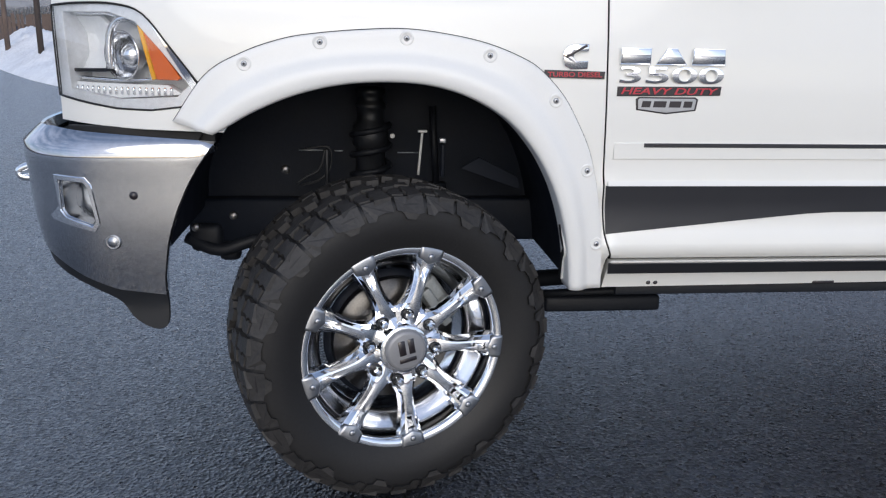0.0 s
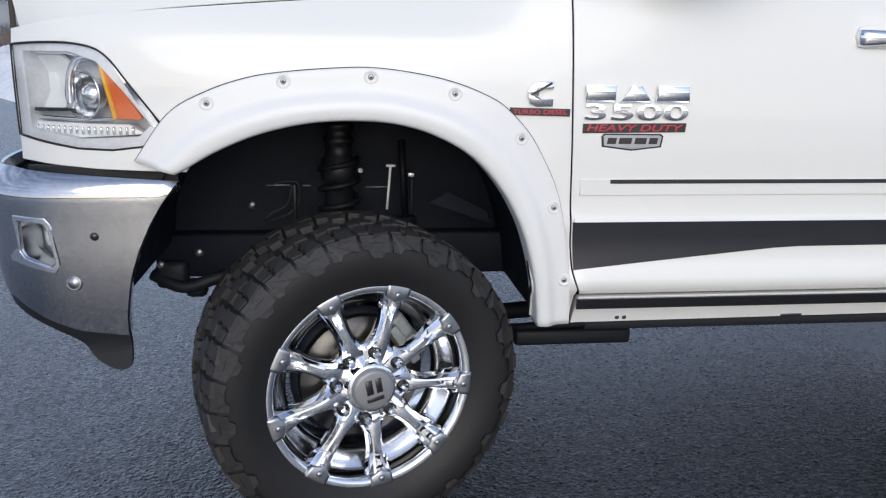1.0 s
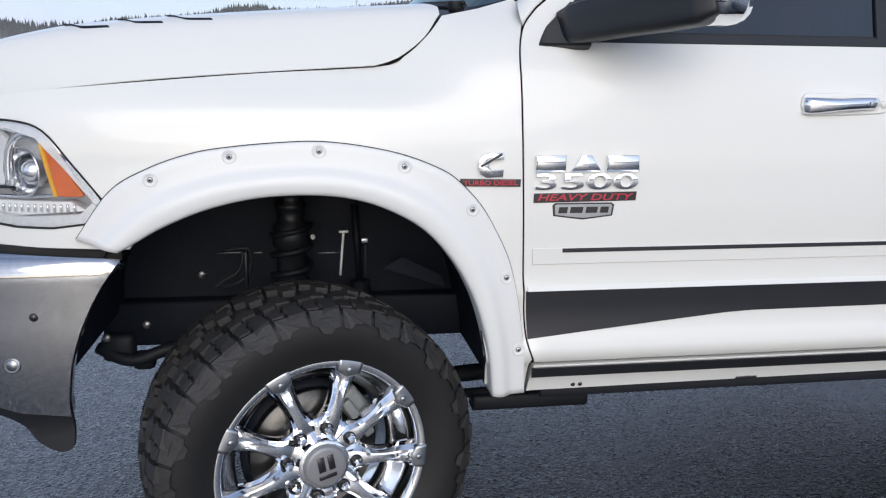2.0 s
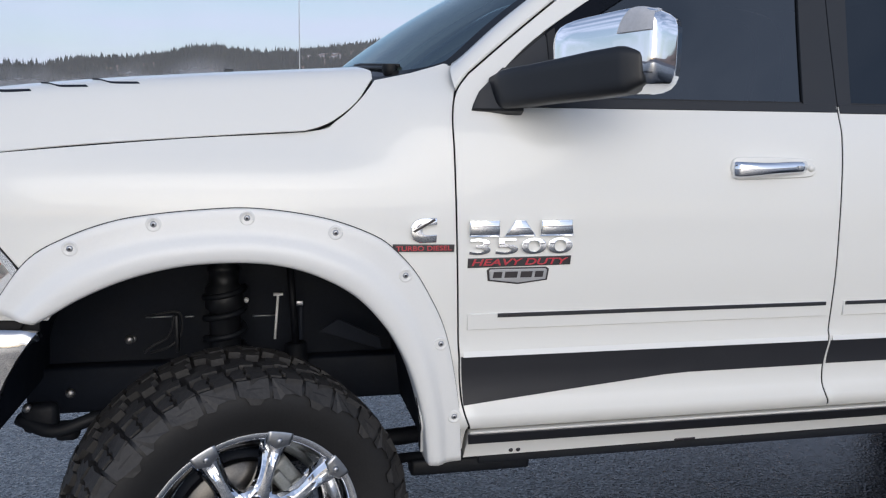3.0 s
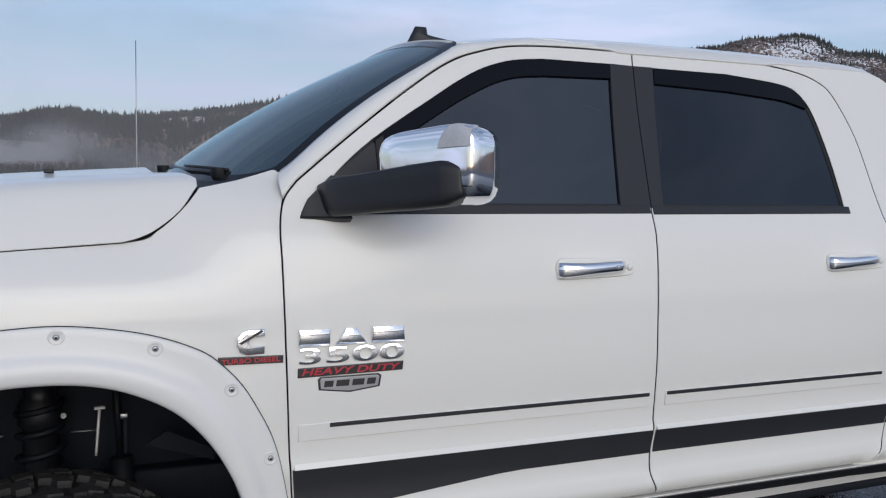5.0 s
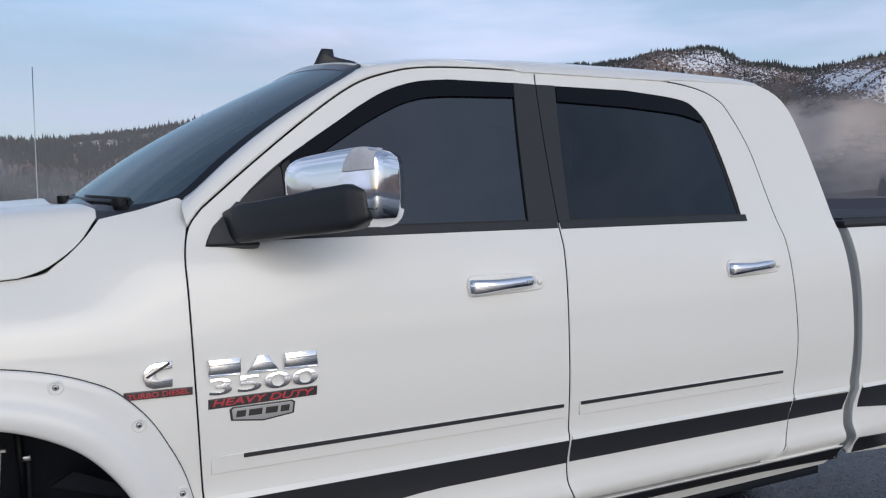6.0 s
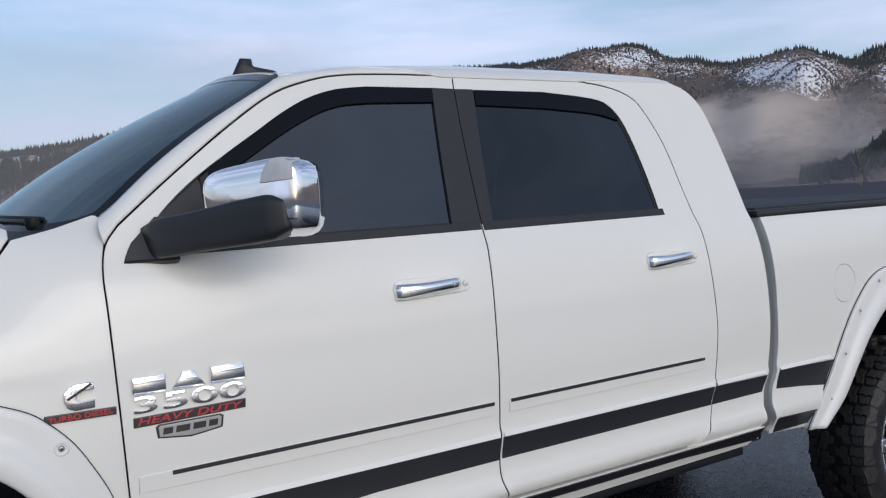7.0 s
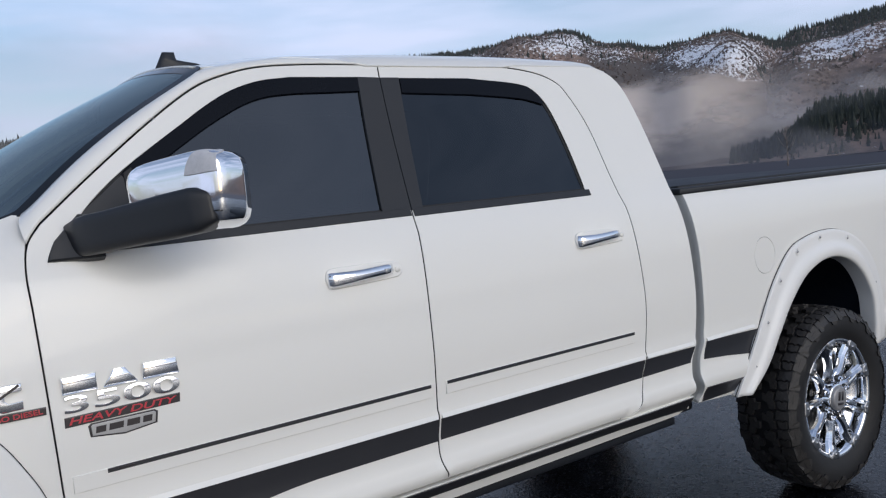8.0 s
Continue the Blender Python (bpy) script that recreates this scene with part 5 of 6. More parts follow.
def build_wheel():
    wheel = new("wheel")
    wheel.parent = truck
    tagged(wheel, "chrome nine-spoke wheel with all-terrain tyre")
    tyre = part("tyre", tyre_bm(), SIDEWALL, wheel, "black all-terrain tyre")
    part("tread", tread_bm(), RUBBER, wheel, "chunky worn tread", smooth=False).data.materials[1] = SIDEWALL
    part("rim_barrel", lathe([(RR - 0.010, 0.300), (RR - 0.030, 0.285), (RR - 0.078, 0.22), (RR - 0.082, 0.11), (RR - 0.078, 0.094), (RR - 0.070, 0.084), (RR - 0.050, 0.066), (RR - 0.040, 0.058), (RR - 0.034, 0.050), (RR - 0.028, 0.03)], 72), CHROME_SOFT, wheel, "chrome rim barrel")
    part("rim_lip", lathe([(RR - 0.034, 0.050), (RR - 0.030, 0.020), (RR - 0.026, 0.006), (RR - 0.020, 0.000), (RR - 0.008, -0.003), (RR - 0.001, -0.001), (RR + 0.002, 0.006), (RR - 0.004, 0.02)], 96), CHROME, wheel, "chrome rim lip")
    spoke_mesh = None
    for k in range(SPOKES):
        rot = Matrix.Rotation(radians(5 - 360 / SPOKES * k), 4, "Y")
        if spoke_mesh is None:
            ob = part("spoke", spoke_bm(), CHROME, wheel, "chrome spoke")
            spoke_mesh = ob.data
            rb = plate_ring()
            pm = part("lip_plate", rb, SATIN, wheel, "satin grey lip plate")
            bo = part("lip_bolt", lathe([(0.0, -0.006), (0.005, -0.006), (0.008, -0.004), (0.0095, 0.0), (0.0095, 0.006)], 8), SATIN, wheel)
            lug = part("lug_nut", lathe([(0.0, -0.024), (0.006, -0.0235), (0.0105, -0.019), (0.0125, -0.011), (0.0125, 0.002), (0.0135, 0.004), (0.0135, 0.014)], 6), CHROME, wheel, "chrome lug nut", smooth=False)
            # black ring added as the shade in the gap round each nut
            gap_ring = part("lug_seat", lathe([(0.0125, 0.001), (0.0165, -0.001), (0.0185, 0.0035), (0.0185, 0.014)], 20), GLOSS_BLACK, wheel, "dark ring for the shade in the gap round a lug nut")
            first = (ob, pm, bo, lug, gap_ring)
            objs = first
        else:
            objs = []
            for o in first[:3 if k == 8 else 5]:
                c = new(o.name.split(".")[0], o.data)
                c.parent = wheel
                objs.append(c)
        objs[0].matrix_basis = rot
        objs[1].matrix_basis = rot
        objs[2].matrix_basis = rot @ Matrix.Translation((RR - 0.026, -0.006, 0))
        if k < 8:
            objs[3].matrix_basis = objs[4].matrix_basis = Matrix.Rotation(radians(45 * k + 8), 4, "Y") @ Matrix.Translation((0.099, 0.016, 0))
    part("hub_face", lathe([(0.0, 0.030), (0.055, 0.030), (0.062, 0.036), (0.100, 0.042), (0.112, 0.050), (0.114, 0.085), (0.06, 0.12)], 48), CHROME, wheel, "chrome hub")
    part("hub_teeth", lathe([(0.055, 0.004), (0.070, 0.002), (0.073, 0.008), (0.074, 0.04)], 18), CHROME, wheel)
    cap = part("centre_cap", lathe([(0.0, -0.014), (0.049, -0.0135), (0.055, -0.012), (0.0595, -0.006), (0.061, 0.004), (0.061, 0.035)], 40), CAP_GREY, wheel, "grey centre cap with dark bars")
    for sx, sz, w, hh, tilt in ((-0.016, -0.012, 0.018, 0.044, 0), (0.012, -0.012, 0.020, 0.044, 0), (0.0, 0.026, 0.050, 0.012, 0)):
        b = part("cap_bar", box((w, 0.002, hh), (sx, -0.0142, sz), 0.0005, 1), BADGE_DARK, wheel)
        b.matrix_basis = Matrix.Rotation(radians(170), 4, "Y")
    part("brake_disc", lathe([(0.07, 0.105), (0.10, 0.10), (0.180, 0.10), (0.182, 0.104), (0.182, 0.128), (0.10, 0.13)], 48), DISC, wheel, "worn brake disc")
    part("backing_plate", lathe([(0.0, 0.135), (0.17, 0.135), (0.20, 0.14), (0.20, 0.15)], 40), LINER, wheel)
    cal = part("brake_caliper", merge(box((0.07, 0.075, 0.15), (0.165, 0.105, 0.02), 0.014), box((0.03, 0.03, 0.06), (0.150, 0.065, 0.05), 0.006), box((0.03, 0.03, 0.05), (0.150, 0.065, -0.03), 0.006)), CALIPER, wheel, "cast grey brake caliper")
    cal.matrix_basis = Matrix.Rotation(radians(-35), 4, "Y")
    return wheel


def plate_ring():
    """A short satin plate wrapped over the lip where a spoke ends."""
    rows = []
    for k in range(9):
        t = (k - 4) / 4 * 0.115
        inner = RR - 0.050 + 0.016 * abs((k - 4) / 4)
        rows.append([(r * math.cos(t), y, r * math.sin(t)) for r, y in ((inner, 0.012), (inner, -0.003), (inner + 0.004, -0.006), (RR - 0.006, -0.007), (RR + 0.001, -0.004), (RR + 0.003, 0.006))])
    bm = skin(rows)
    for r in (rows[0], rows[-1]):
        bm.faces.new([min(bm.verts, key=lambda v: (v.co - Vector(p)).length) for p in r])
    bmesh.ops.recalc_face_normals(bm, faces=bm.faces)
    return bm


wheel = build_wheel()
wheel.matrix_basis = pose(0.004, -0.054, 0.431, 0, 0, 16)


def another_wheel(m, tread=1.0):
    w = new("wheel")
    w.parent = truck
    tagged(w, "chrome nine-spoke wheel with all-terrain tyre")
    for c in wheel.children:
        k = new(c.name.split(".")[0], c.data)
        k.parent = w
        k.matrix_basis = c.matrix_basis.copy()
        if c.name.split(".")[0] in ("tyre", "tread"):
            k.matrix_basis = Matrix.Diagonal((1, tread, 1, 1)) @ k.matrix_basis
        if c.get("label"):
            tagged(k, c["label"])
    w.matrix_basis = m
    return w


another_wheel(pose(4.077, -0.048, 0.432) @ Matrix.Rotation(radians(17), 4, "Y"), 0.84)
another_wheel(pose(0.0, 2.05, 0.432, 0, 0, 200))
another_wheel(pose(4.077, 2.05, 0.432, 0, 0, 180))

# ---------------------------------------------------------------- ground, snow and distance


def asphalt_material():
    """Damp coarse asphalt: dark stones in darker binder, a wet film that glints at low angles, wetter in patches."""
    m = material("asphalt", (0.013, 0.0165, 0.026), 0.36, vary=0.5, scale=0.8, fine=130, tint=(0.006, 0.007, 0.0105), rvary=0.3)
    t = m.node_tree
    p = t.nodes["Principled BSDF"]
    co = t.nodes.new("ShaderNodeTexCoord")
    v = t.nodes.new("ShaderNodeTexVoronoi")
    v.inputs["Scale"].default_value = 75
    n = t.nodes.new("ShaderNodeTexNoise")
    n.inputs["Scale"].default_value, n.inputs["Detail"].default_value = 120, 4
    wide = t.nodes.new("ShaderNodeTexNoise")
    wide.inputs["Scale"].default_value, wide.inputs["Detail"].default_value = 22, 3
    for k in (v, n, wide):
        t.links.new(co.outputs["Object"], k.inputs["Vector"])
    a = t.nodes.new("ShaderNodeMath")
    a.operation = "ADD"
    t.links.new(v.outputs["Distance"], a.inputs[0])
    grit = t.nodes.new("ShaderNodeMath")
    grit.operation = "MULTIPLY"
    grit.inputs[1].default_value = 0.8
    t.links.new(n.outputs["Fac"], grit.inputs[0])
    t.links.new(grit.outputs[0], a.inputs[1])
    a2 = t.nodes.new("ShaderNodeMath")
    a2.operation = "ADD"
    t.links.new(a.outputs[0], a2.inputs[0])
    swell = t.nodes.new("ShaderNodeMath")
    swell.operation = "MULTIPLY"
    swell.inputs[1].default_value = 0.45
    t.links.new(wide.outputs["Fac"], swell.inputs[0])
    t.links.new(swell.outputs[0], a2.inputs[1])
    b = t.nodes.new("ShaderNodeBump")
    b.inputs["Strength"].default_value, b.inputs["Distance"].default_value = 0.95, 0.006
    t.links.new(a2.outputs[0], b.inputs["Height"])
    t.links.new(b.outputs["Normal"], p.inputs["Normal"])
    stones = t.nodes.new("ShaderNodeSeparateColor")
    t.links.new(v.outputs["Color"], stones.inputs["Color"])
    lum = t.nodes.new("ShaderNodeMapRange")
    lum.inputs["To Min"].default_value, lum.inputs["To Max"].default_value = 0.15, 2.8
    t.links.new(stones.outputs["Red"], lum.inputs["Value"])
    old = p.inputs["Base Color"].links[0].from_socket
    mul = t.nodes.new("ShaderNodeVectorMath")
    mul.operation = "SCALE"
    t.links.new(old, mul.inputs[0])
    t.links.new(lum.outputs["Result"], mul.inputs["Scale"])
    # puddled meltwater: patches where the binder is soaked and the film is smooth
    pool = t.nodes.new("ShaderNodeTexNoise")
    pool.inputs["Scale"].default_value, pool.inputs["Detail"].default_value = 0.55, 5
    t.links.new(co.outputs["Object"], pool.inputs["Vector"])
    wet = t.nodes.new("ShaderNodeMapRange")
    wet.interpolation_type = "SMOOTHSTEP"
    wet.inputs["From Min"].default_value, wet.inputs["From Max"].default_value = 0.42, 0.60
    wet.inputs["To Min"].default_value, wet.inputs["To Max"].default_value = 1.0, 0.45
    t.links.new(pool.outputs["Fac"], wet.inputs["Value"])
    damp = t.nodes.new("ShaderNodeVectorMath")
    damp.operation = "SCALE"
    t.links.new(mul.outputs["Vector"], damp.inputs[0])
    t.links.new(wet.outputs["Result"], damp.inputs["Scale"])
    t.links.new(damp.outputs["Vector"], p.inputs["Base Color"])
    p.inputs["Specular IOR Level"].default_value = 0.9
    film = t.nodes.new("ShaderNodeBump")
    film.inputs["Strength"].default_value, film.inputs["Distance"].default_value = 1.0, 0.006
    t.links.new(a2.outputs[0], film.inputs["Height"])
    t.links.new(film.outputs["Normal"], p.inputs["Coat Normal"])
    p.inputs["Coat Weight"].default_value, p.inputs["Coat Roughness"].default_value = 0.50, 0.36
    # damp asphalt round the truck's rear, with its shade painted into colour and gloss
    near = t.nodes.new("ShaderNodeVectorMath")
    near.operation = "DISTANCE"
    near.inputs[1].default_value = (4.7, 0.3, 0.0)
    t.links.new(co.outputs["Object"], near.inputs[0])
    shade_edge = t.nodes.new("ShaderNodeMath")
    shade_edge.operation = "MULTIPLY_ADD"
    t.links.new(pool.outputs["Fac"], shade_edge.inputs[0])
    shade_edge.inputs[1].default_value = 3.0
    t.links.new(near.outputs["Value"], shade_edge.inputs[2])
    damp_shade = t.nodes.new("ShaderNodeMapRange")
    damp_shade.interpolation_type = "SMOOTHSTEP"
    damp_shade.inputs["From Min"].default_value, damp_shade.inputs["From Max"].default_value = 5.2, 3.6
    t.links.new(shade_edge.outputs[0], damp_shade.inputs["Value"])

    def by_damp_shade(open_ground, in_shade):
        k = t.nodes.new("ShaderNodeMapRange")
        k.inputs["To Min"].default_value, k.inputs["To Max"].default_value = open_ground, in_shade
        t.links.new(damp_shade.outputs["Result"], k.inputs["Value"])
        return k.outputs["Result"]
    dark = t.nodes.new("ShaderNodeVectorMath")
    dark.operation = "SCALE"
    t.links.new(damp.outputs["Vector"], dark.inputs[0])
    t.links.new(by_damp_shade(1.0, 0.28), dark.inputs["Scale"])
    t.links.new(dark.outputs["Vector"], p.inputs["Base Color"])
    worn = t.nodes.new("ShaderNodeMapRange")   # each stone has its own polish
    worn.inputs["To Min"].default_value, worn.inputs["To Max"].default_value = 0.4, 1.7
    t.links.new(stones.outputs["Green"], worn.inputs["Value"])
    polish = t.nodes.new("ShaderNodeMath")
    polish.operation = "MULTIPLY"
    t.links.new(by_damp_shade(0.31, 0.17), polish.inputs[0])
    t.links.new(worn.outputs["Result"], polish.inputs[1])
    t.links.new(polish.outputs[0], p.inputs["Roughness"])
    gloss = t.nodes.new("ShaderNodeMapRange")   # and its own film of water
    gloss.inputs["To Min"].default_value, gloss.inputs["To Max"].default_value = 0.15, 1.85
    t.links.new(stones.outputs["Blue"], gloss.inputs["Value"])
    wetness = t.nodes.new("ShaderNodeMath")
    wetness.operation = "MULTIPLY"
    t.links.new(gloss.outputs["Result"], wetness.inputs[1])
    t.links.new(by_damp_shade(0.95, 0.30), b.inputs["Strength"])
    t.links.new(by_damp_shade(1.0, 0.28), p.inputs["Specular IOR Level"])
    t.links.new(by_damp_shade(0.70, 0.0), wetness.inputs[0])
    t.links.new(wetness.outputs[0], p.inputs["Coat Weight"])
    # beyond the lot lies rough ground, the mist's grey-blue painted in towards the valley
    off = t.nodes.new("ShaderNodeVectorMath")
    off.operation = "LENGTH"
    t.links.new(co.outputs["Object"], off.inputs[0])
    ragged = t.nodes.new("ShaderNodeMath")
    ragged.operation = "MULTIPLY_ADD"
    t.links.new(pool.outputs["Fac"], ragged.inputs[0])
    ragged.inputs[1].default_value = 5.0
    t.links.new(off.outputs["Value"], ragged.inputs[2])
    field = t.nodes.new("ShaderNodeMapRange")
    field.inputs["From Min"].default_value, field.inputs["From Max"].default_value = 34.0, 34.6
    t.links.new(ragged.outputs[0], field.inputs["Value"])
    white = t.nodes.new("ShaderNodeBsdfDiffuse")
    tone = t.nodes.new("ShaderNodeMix")
    tone.data_type = "RGBA"
    # the unseen side behind the camera is paler, to lift reflections in the chrome
    tone.inputs["A"].default_value, tone.inputs["B"].default_value = (0.20, 0.20, 0.215, 1), (0.095, 0.095, 0.108, 1)
    xyz = t.nodes.new("ShaderNodeSeparateXYZ")
    t.links.new(co.outputs["Object"], xyz.inputs["Vector"])
    valley = t.nodes.new("ShaderNodeMapRange")
    valley.inputs["From Min"].default_value, valley.inputs["From Max"].default_value = -8.0, 6.0
    t.links.new(xyz.outputs["Y"], valley.inputs["Value"])
    t.links.new(valley.outputs["Result"], tone.inputs["Factor"])
    t.links.new(tone.outputs["Result"], white.inputs["Color"])
    out = t.nodes["Material Output"]
    both = t.nodes.new("ShaderNodeMixShader")
    t.links.new(field.outputs["Result"], both.inputs["Fac"])
    t.links.new(p.outputs["BSDF"], both.inputs[1])
    t.links.new(white.outputs["BSDF"], both.inputs[2])
    t.links.new(both.outputs["Shader"], out.inputs["Surface"])
    return m


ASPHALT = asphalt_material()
SNOW = material("packed_snow", (0.90, 0.91, 0.93), 0.7, vary=0.25, scale=1.2, fine=14, bump=0.6, tint=(0.66, 0.66, 0.68))
POST = material("weathered_post", (0.06, 0.045, 0.038), 0.8, vary=0.4, scale=20, fine=120, bump=0.4)
BOARD = material("weathered_board", (0.17, 0.12, 0.095), 0.85, vary=0.5, scale=3, fine=40, bump=0.3, tint=(0.075, 0.058, 0.05))
TWIG = material("bare_bark", (0.20, 0.17, 0.15), 0.85, vary=0.3, scale=20, fine=200)


def hill_material():
    m = bpy.data.materials.new("scrub_hillside")
    m.use_nodes = True
    t = m.node_tree
    p = t.nodes["Principled BSDF"]
    p.inputs["Roughness"].default_value = 0.95
    co = t.nodes.new("ShaderNodeTexCoord")

    turn = t.nodes.new("ShaderNodeMapping")
    turn.inputs["Rotation"].default_value = (0, 0, radians(48))
    lie = t.nodes.new("ShaderNodeMapping")
    lie.inputs["Scale"].default_value = (1, 0.17, 1)
    t.links.new(co.outputs["Object"], turn.inputs["Vector"])
    t.links.new(turn.outputs["Vector"], lie.inputs["Vector"])

    def noise_at(scale, detail, rough=0.6):
        n = t.nodes.new("ShaderNodeTexNoise")
        n.inputs["Scale"].default_value, n.inputs["Detail"].default_value, n.inputs["Roughness"].default_value = scale, detail, rough
        t.links.new(lie.outputs["Vector"], n.inputs["Vector"])
        return n

    def ramp(src, a, b):
        r = t.nodes.new("ShaderNodeMapRange")
        r.inputs["From Min"].default_value, r.inputs["From Max"].default_value = a, b
        t.links.new(src, r.inputs["Value"])
        return r.outputs["Result"]

    def mix(f, a, b):
        k = t.nodes.new("ShaderNodeMix")
        k.data_type = "RGBA"
        for name, val in (("A", a), ("B", b)):
            if isinstance(val, tuple):
                k.inputs[name].default_value = (*val, 1)
            else:
                t.links.new(val, k.inputs[name])
        t.links.new(f, k.inputs["Factor"])
        return k.outputs["Result"]
    scrub = mix(ramp(noise_at(0.09, 7, 0.72).outputs["Fac"], 0.36, 0.64), (0.105, 0.070, 0.056), (0.33, 0.225, 0.175))
    scrub = mix(ramp(noise_at(0.006, 4).outputs["Fac"], 0.45, 0.6), scrub, (0.075, 0.060, 0.053))
    cover = t.nodes.new("ShaderNodeAttribute")
    cover.attribute_name = "snow_cover"
    fleck = t.nodes.new("ShaderNodeMath")
    fleck.operation = "MULTIPLY_ADD"
    t.links.new(cover.outputs["Fac"], fleck.inputs[0])
    fleck.inputs[1].default_value = 0.25
    t.links.new(noise_at(0.26, 5, 0.75).outputs["Fac"], fleck.inputs[2])
    t.links.new(mix(ramp(fleck.outputs[0], 0.652, 0.70), scrub, (0.84, 0.85, 0.88)), p.inputs["Base Color"])
    return m


HILL = hill_material()
CONIFER = material("conifer_needles", (0.030, 0.040, 0.030), 0.9, vary=0.5, scale=0.02, fine=0.3, tint=(0.014, 0.020, 0.018))

g = bmesh.new()
rings = [0, 2, 4, 7, 12, 20, 35, 60, 110, 220, 450, 1000, 2500, 4800]
rows = [[(r * math.sin(a), 1 + r * math.cos(a), 0.0) for a in (2 * math.pi * k / 64 for k in range(64))] for r in rings[1:]]
g = skin(rows, False, True)
g.faces.new(list(g.verts)[:64])
for f in g.faces:
    f.normal_update()
    if f.normal.z < 0:
        f.normal_flip()
me = bpy.data.meshes.new("ground")
g.to_mesh(me)
g.free()
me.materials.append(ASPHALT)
tagged(new("ground", me), "damp dark grey asphalt lot, shade painted in round the truck's rear", "ground", kind="structure")


def heap(name, path, width, height, seed, label):
    """A ploughed bank of snow along a line on the ground."""
    c = spline(path, 45)
    rows = []
    for i, (x, y) in enumerate(c):
        a, b = c[max(i - 1, 0)], c[min(i + 1, len(c) - 1)]
        d = Vector((b[0] - a[0], b[1] - a[1])).normalized()
        n = Vector((-d.y, d.x))
        end = min(1, i / 18, (len(c) - 1 - i) / 18)
        row = []
        for k in range(61):
            s = k / 60 * 2 - 1
            hgt = height * end * (1 - s * s) ** 0.8 * (0.75 + 0.6 * noise.noise((x * 0.35 + seed, y * 0.35, s * 1.5)))
            hgt += 0.16 * end * (1 - abs(s)) * noise.noise((x * 1.7, y * 1.7, seed))
            px, py = x + n.x * s * width / 2, y + n.y * s * width / 2
            hgt += end * min(1, 3 * (1 - abs(s))) * (0.15 * abs(noise.noise((px * 2.6, py * 2.6, seed))) + 0.10 * noise.noise((px * 6, py * 6, seed)) + 0.05 * noise.noise((px * 13, py * 13, seed)))
            row.append((x + n.x * s * width / 2, y + n.y * s * width / 2, max(hgt, -0.02) - 0.01))
        rows.append(row)
    bm = skin(rows)
    bmesh.ops.recalc_face_normals(bm, faces=bm.faces)
    me = bpy.data.meshes.new(name)
    for f in bm.faces:
        f.smooth = True
    bm.to_mesh(me)
    bm.free()
    me.materials.append(SNOW)
    return tagged(new(name, me), label, "snow bank")


heap("snow_bank", [(-15.5, 38), (-12.3, 32), (-8.6, 25.4), (-5.6, 20), (-2.6, 15.5)], 5.2, 1.12, 3.0, "dirty ploughed snow bank at the edge of the lot")
for x, y, h, mat, label in ((-11.08, 25.7, 3.6, BOARD, "pale weathered wooden post in the snow bank"), (-8.87, 22.3, 3.4, POST, "dark weathered wooden post in the snow bank")):
    ob = part("fence_post", tube([(x, y, 0.2), (x, y, 1.5), (x + 0.02, y, h)], [0.085, 0.08, 0.07], 10), mat, None)
    tagged(ob, label, "post", "posts in the snow bank")


def board_fence(a, b, height, seed):
    """A run of rough upright boards on two rails behind the snow."""
    rg = random.Random(seed)
    fence = tagged(new("board_fence"), "brown weathered board fence behind the snow bank", "fence")
    a, b = Vector((*a, 0)), Vector((*b, 0))
    fence.location = a
    run = b - a
    turn = math.degrees(math.atan2(run.y, run.x))
    shapes = []
    for k in range(4):
        w, h = rg.uniform(0.12, 0.16), height * rg.uniform(0.92, 1.06)
        bm = box((w, 0.025, h), (0, 0, h / 2), 0.006, 1)
        me = bpy.data.meshes.new("board")
        bm.to_mesh(me)
        bm.free()
        me.materials.append(BOARD)
        shapes.append(me)
    n = int(run.length / 0.165)
    for k in range(n):
        ob = new("board", shapes[rg.randrange(4)])
        ob.parent = fence
        p = run * (k / n)
        ob.matrix_basis = pose(p.x, p.y, rg.uniform(-0.02, 0.04), 0, rg.uniform(-1.5, 1.5), turn)
    for z in (0.45, 1.25):
        rail_bar = part("rail", box((run.length, 0.04, 0.09), (run.length / 2, 0.035, z), 0.01), BOARD, fence)
        rail_bar.matrix_basis = pose(0, 0, 0, 0, 0, turn)


board_fence((-17.9, 35.9), (-11.7, 38.2), 1.68, 6)

# hills: elevation of the skyline by bearing, in degrees from straight across the truck
sky_el = hermite([-180, -120, -60, -30, -13.8, -11, -8.7, -6.4, -3.6, -0.4, 1.7, 4, 6, 9.2, 20, 32, 37, 40, 42, 43.3, 44.8, 46.7, 48.8, 51.5, 53.4, 55, 56.5, 58.2, 60, 62, 64, 70, 85, 110, 180],
                 [0.9, 0.9, 1.1, 2.7, 2.8, 3.2, 3.2, 3.6, 4.1, 3.9, 4.0, 4.4, 4.65, 5.1, 7.3, 8.85, 9.05, 9.15, 9.3, 9.45, 9.65, 8.85, 8.35, 7.85, 8.2, 8.3, 7.8, 7.2, 6.9, 7.0, 7.3, 7.6, 7.0, 2.5, 0.9])
far_el = hermite([-180, 50, 57.5, 58.4, 59.4, 61.4, 64, 70, 85, 110, 180], [0, 0, 6.8, 7.35, 7.75, 7.9, 8.2, 8.6, 7.5, 0, 0])
spur_el = hermite([-180, 53, 56.5, 58.4, 59.8, 60.8, 61.8, 64, 68, 80, 100, 180], [0, 0, 0.5, 1.2, 2.1, 2.6, 2.9, 3.1, 3.5, 3.8, 0, 0])
CREST, SPUR, FAR = 1500.0, 440.0, 2300.0


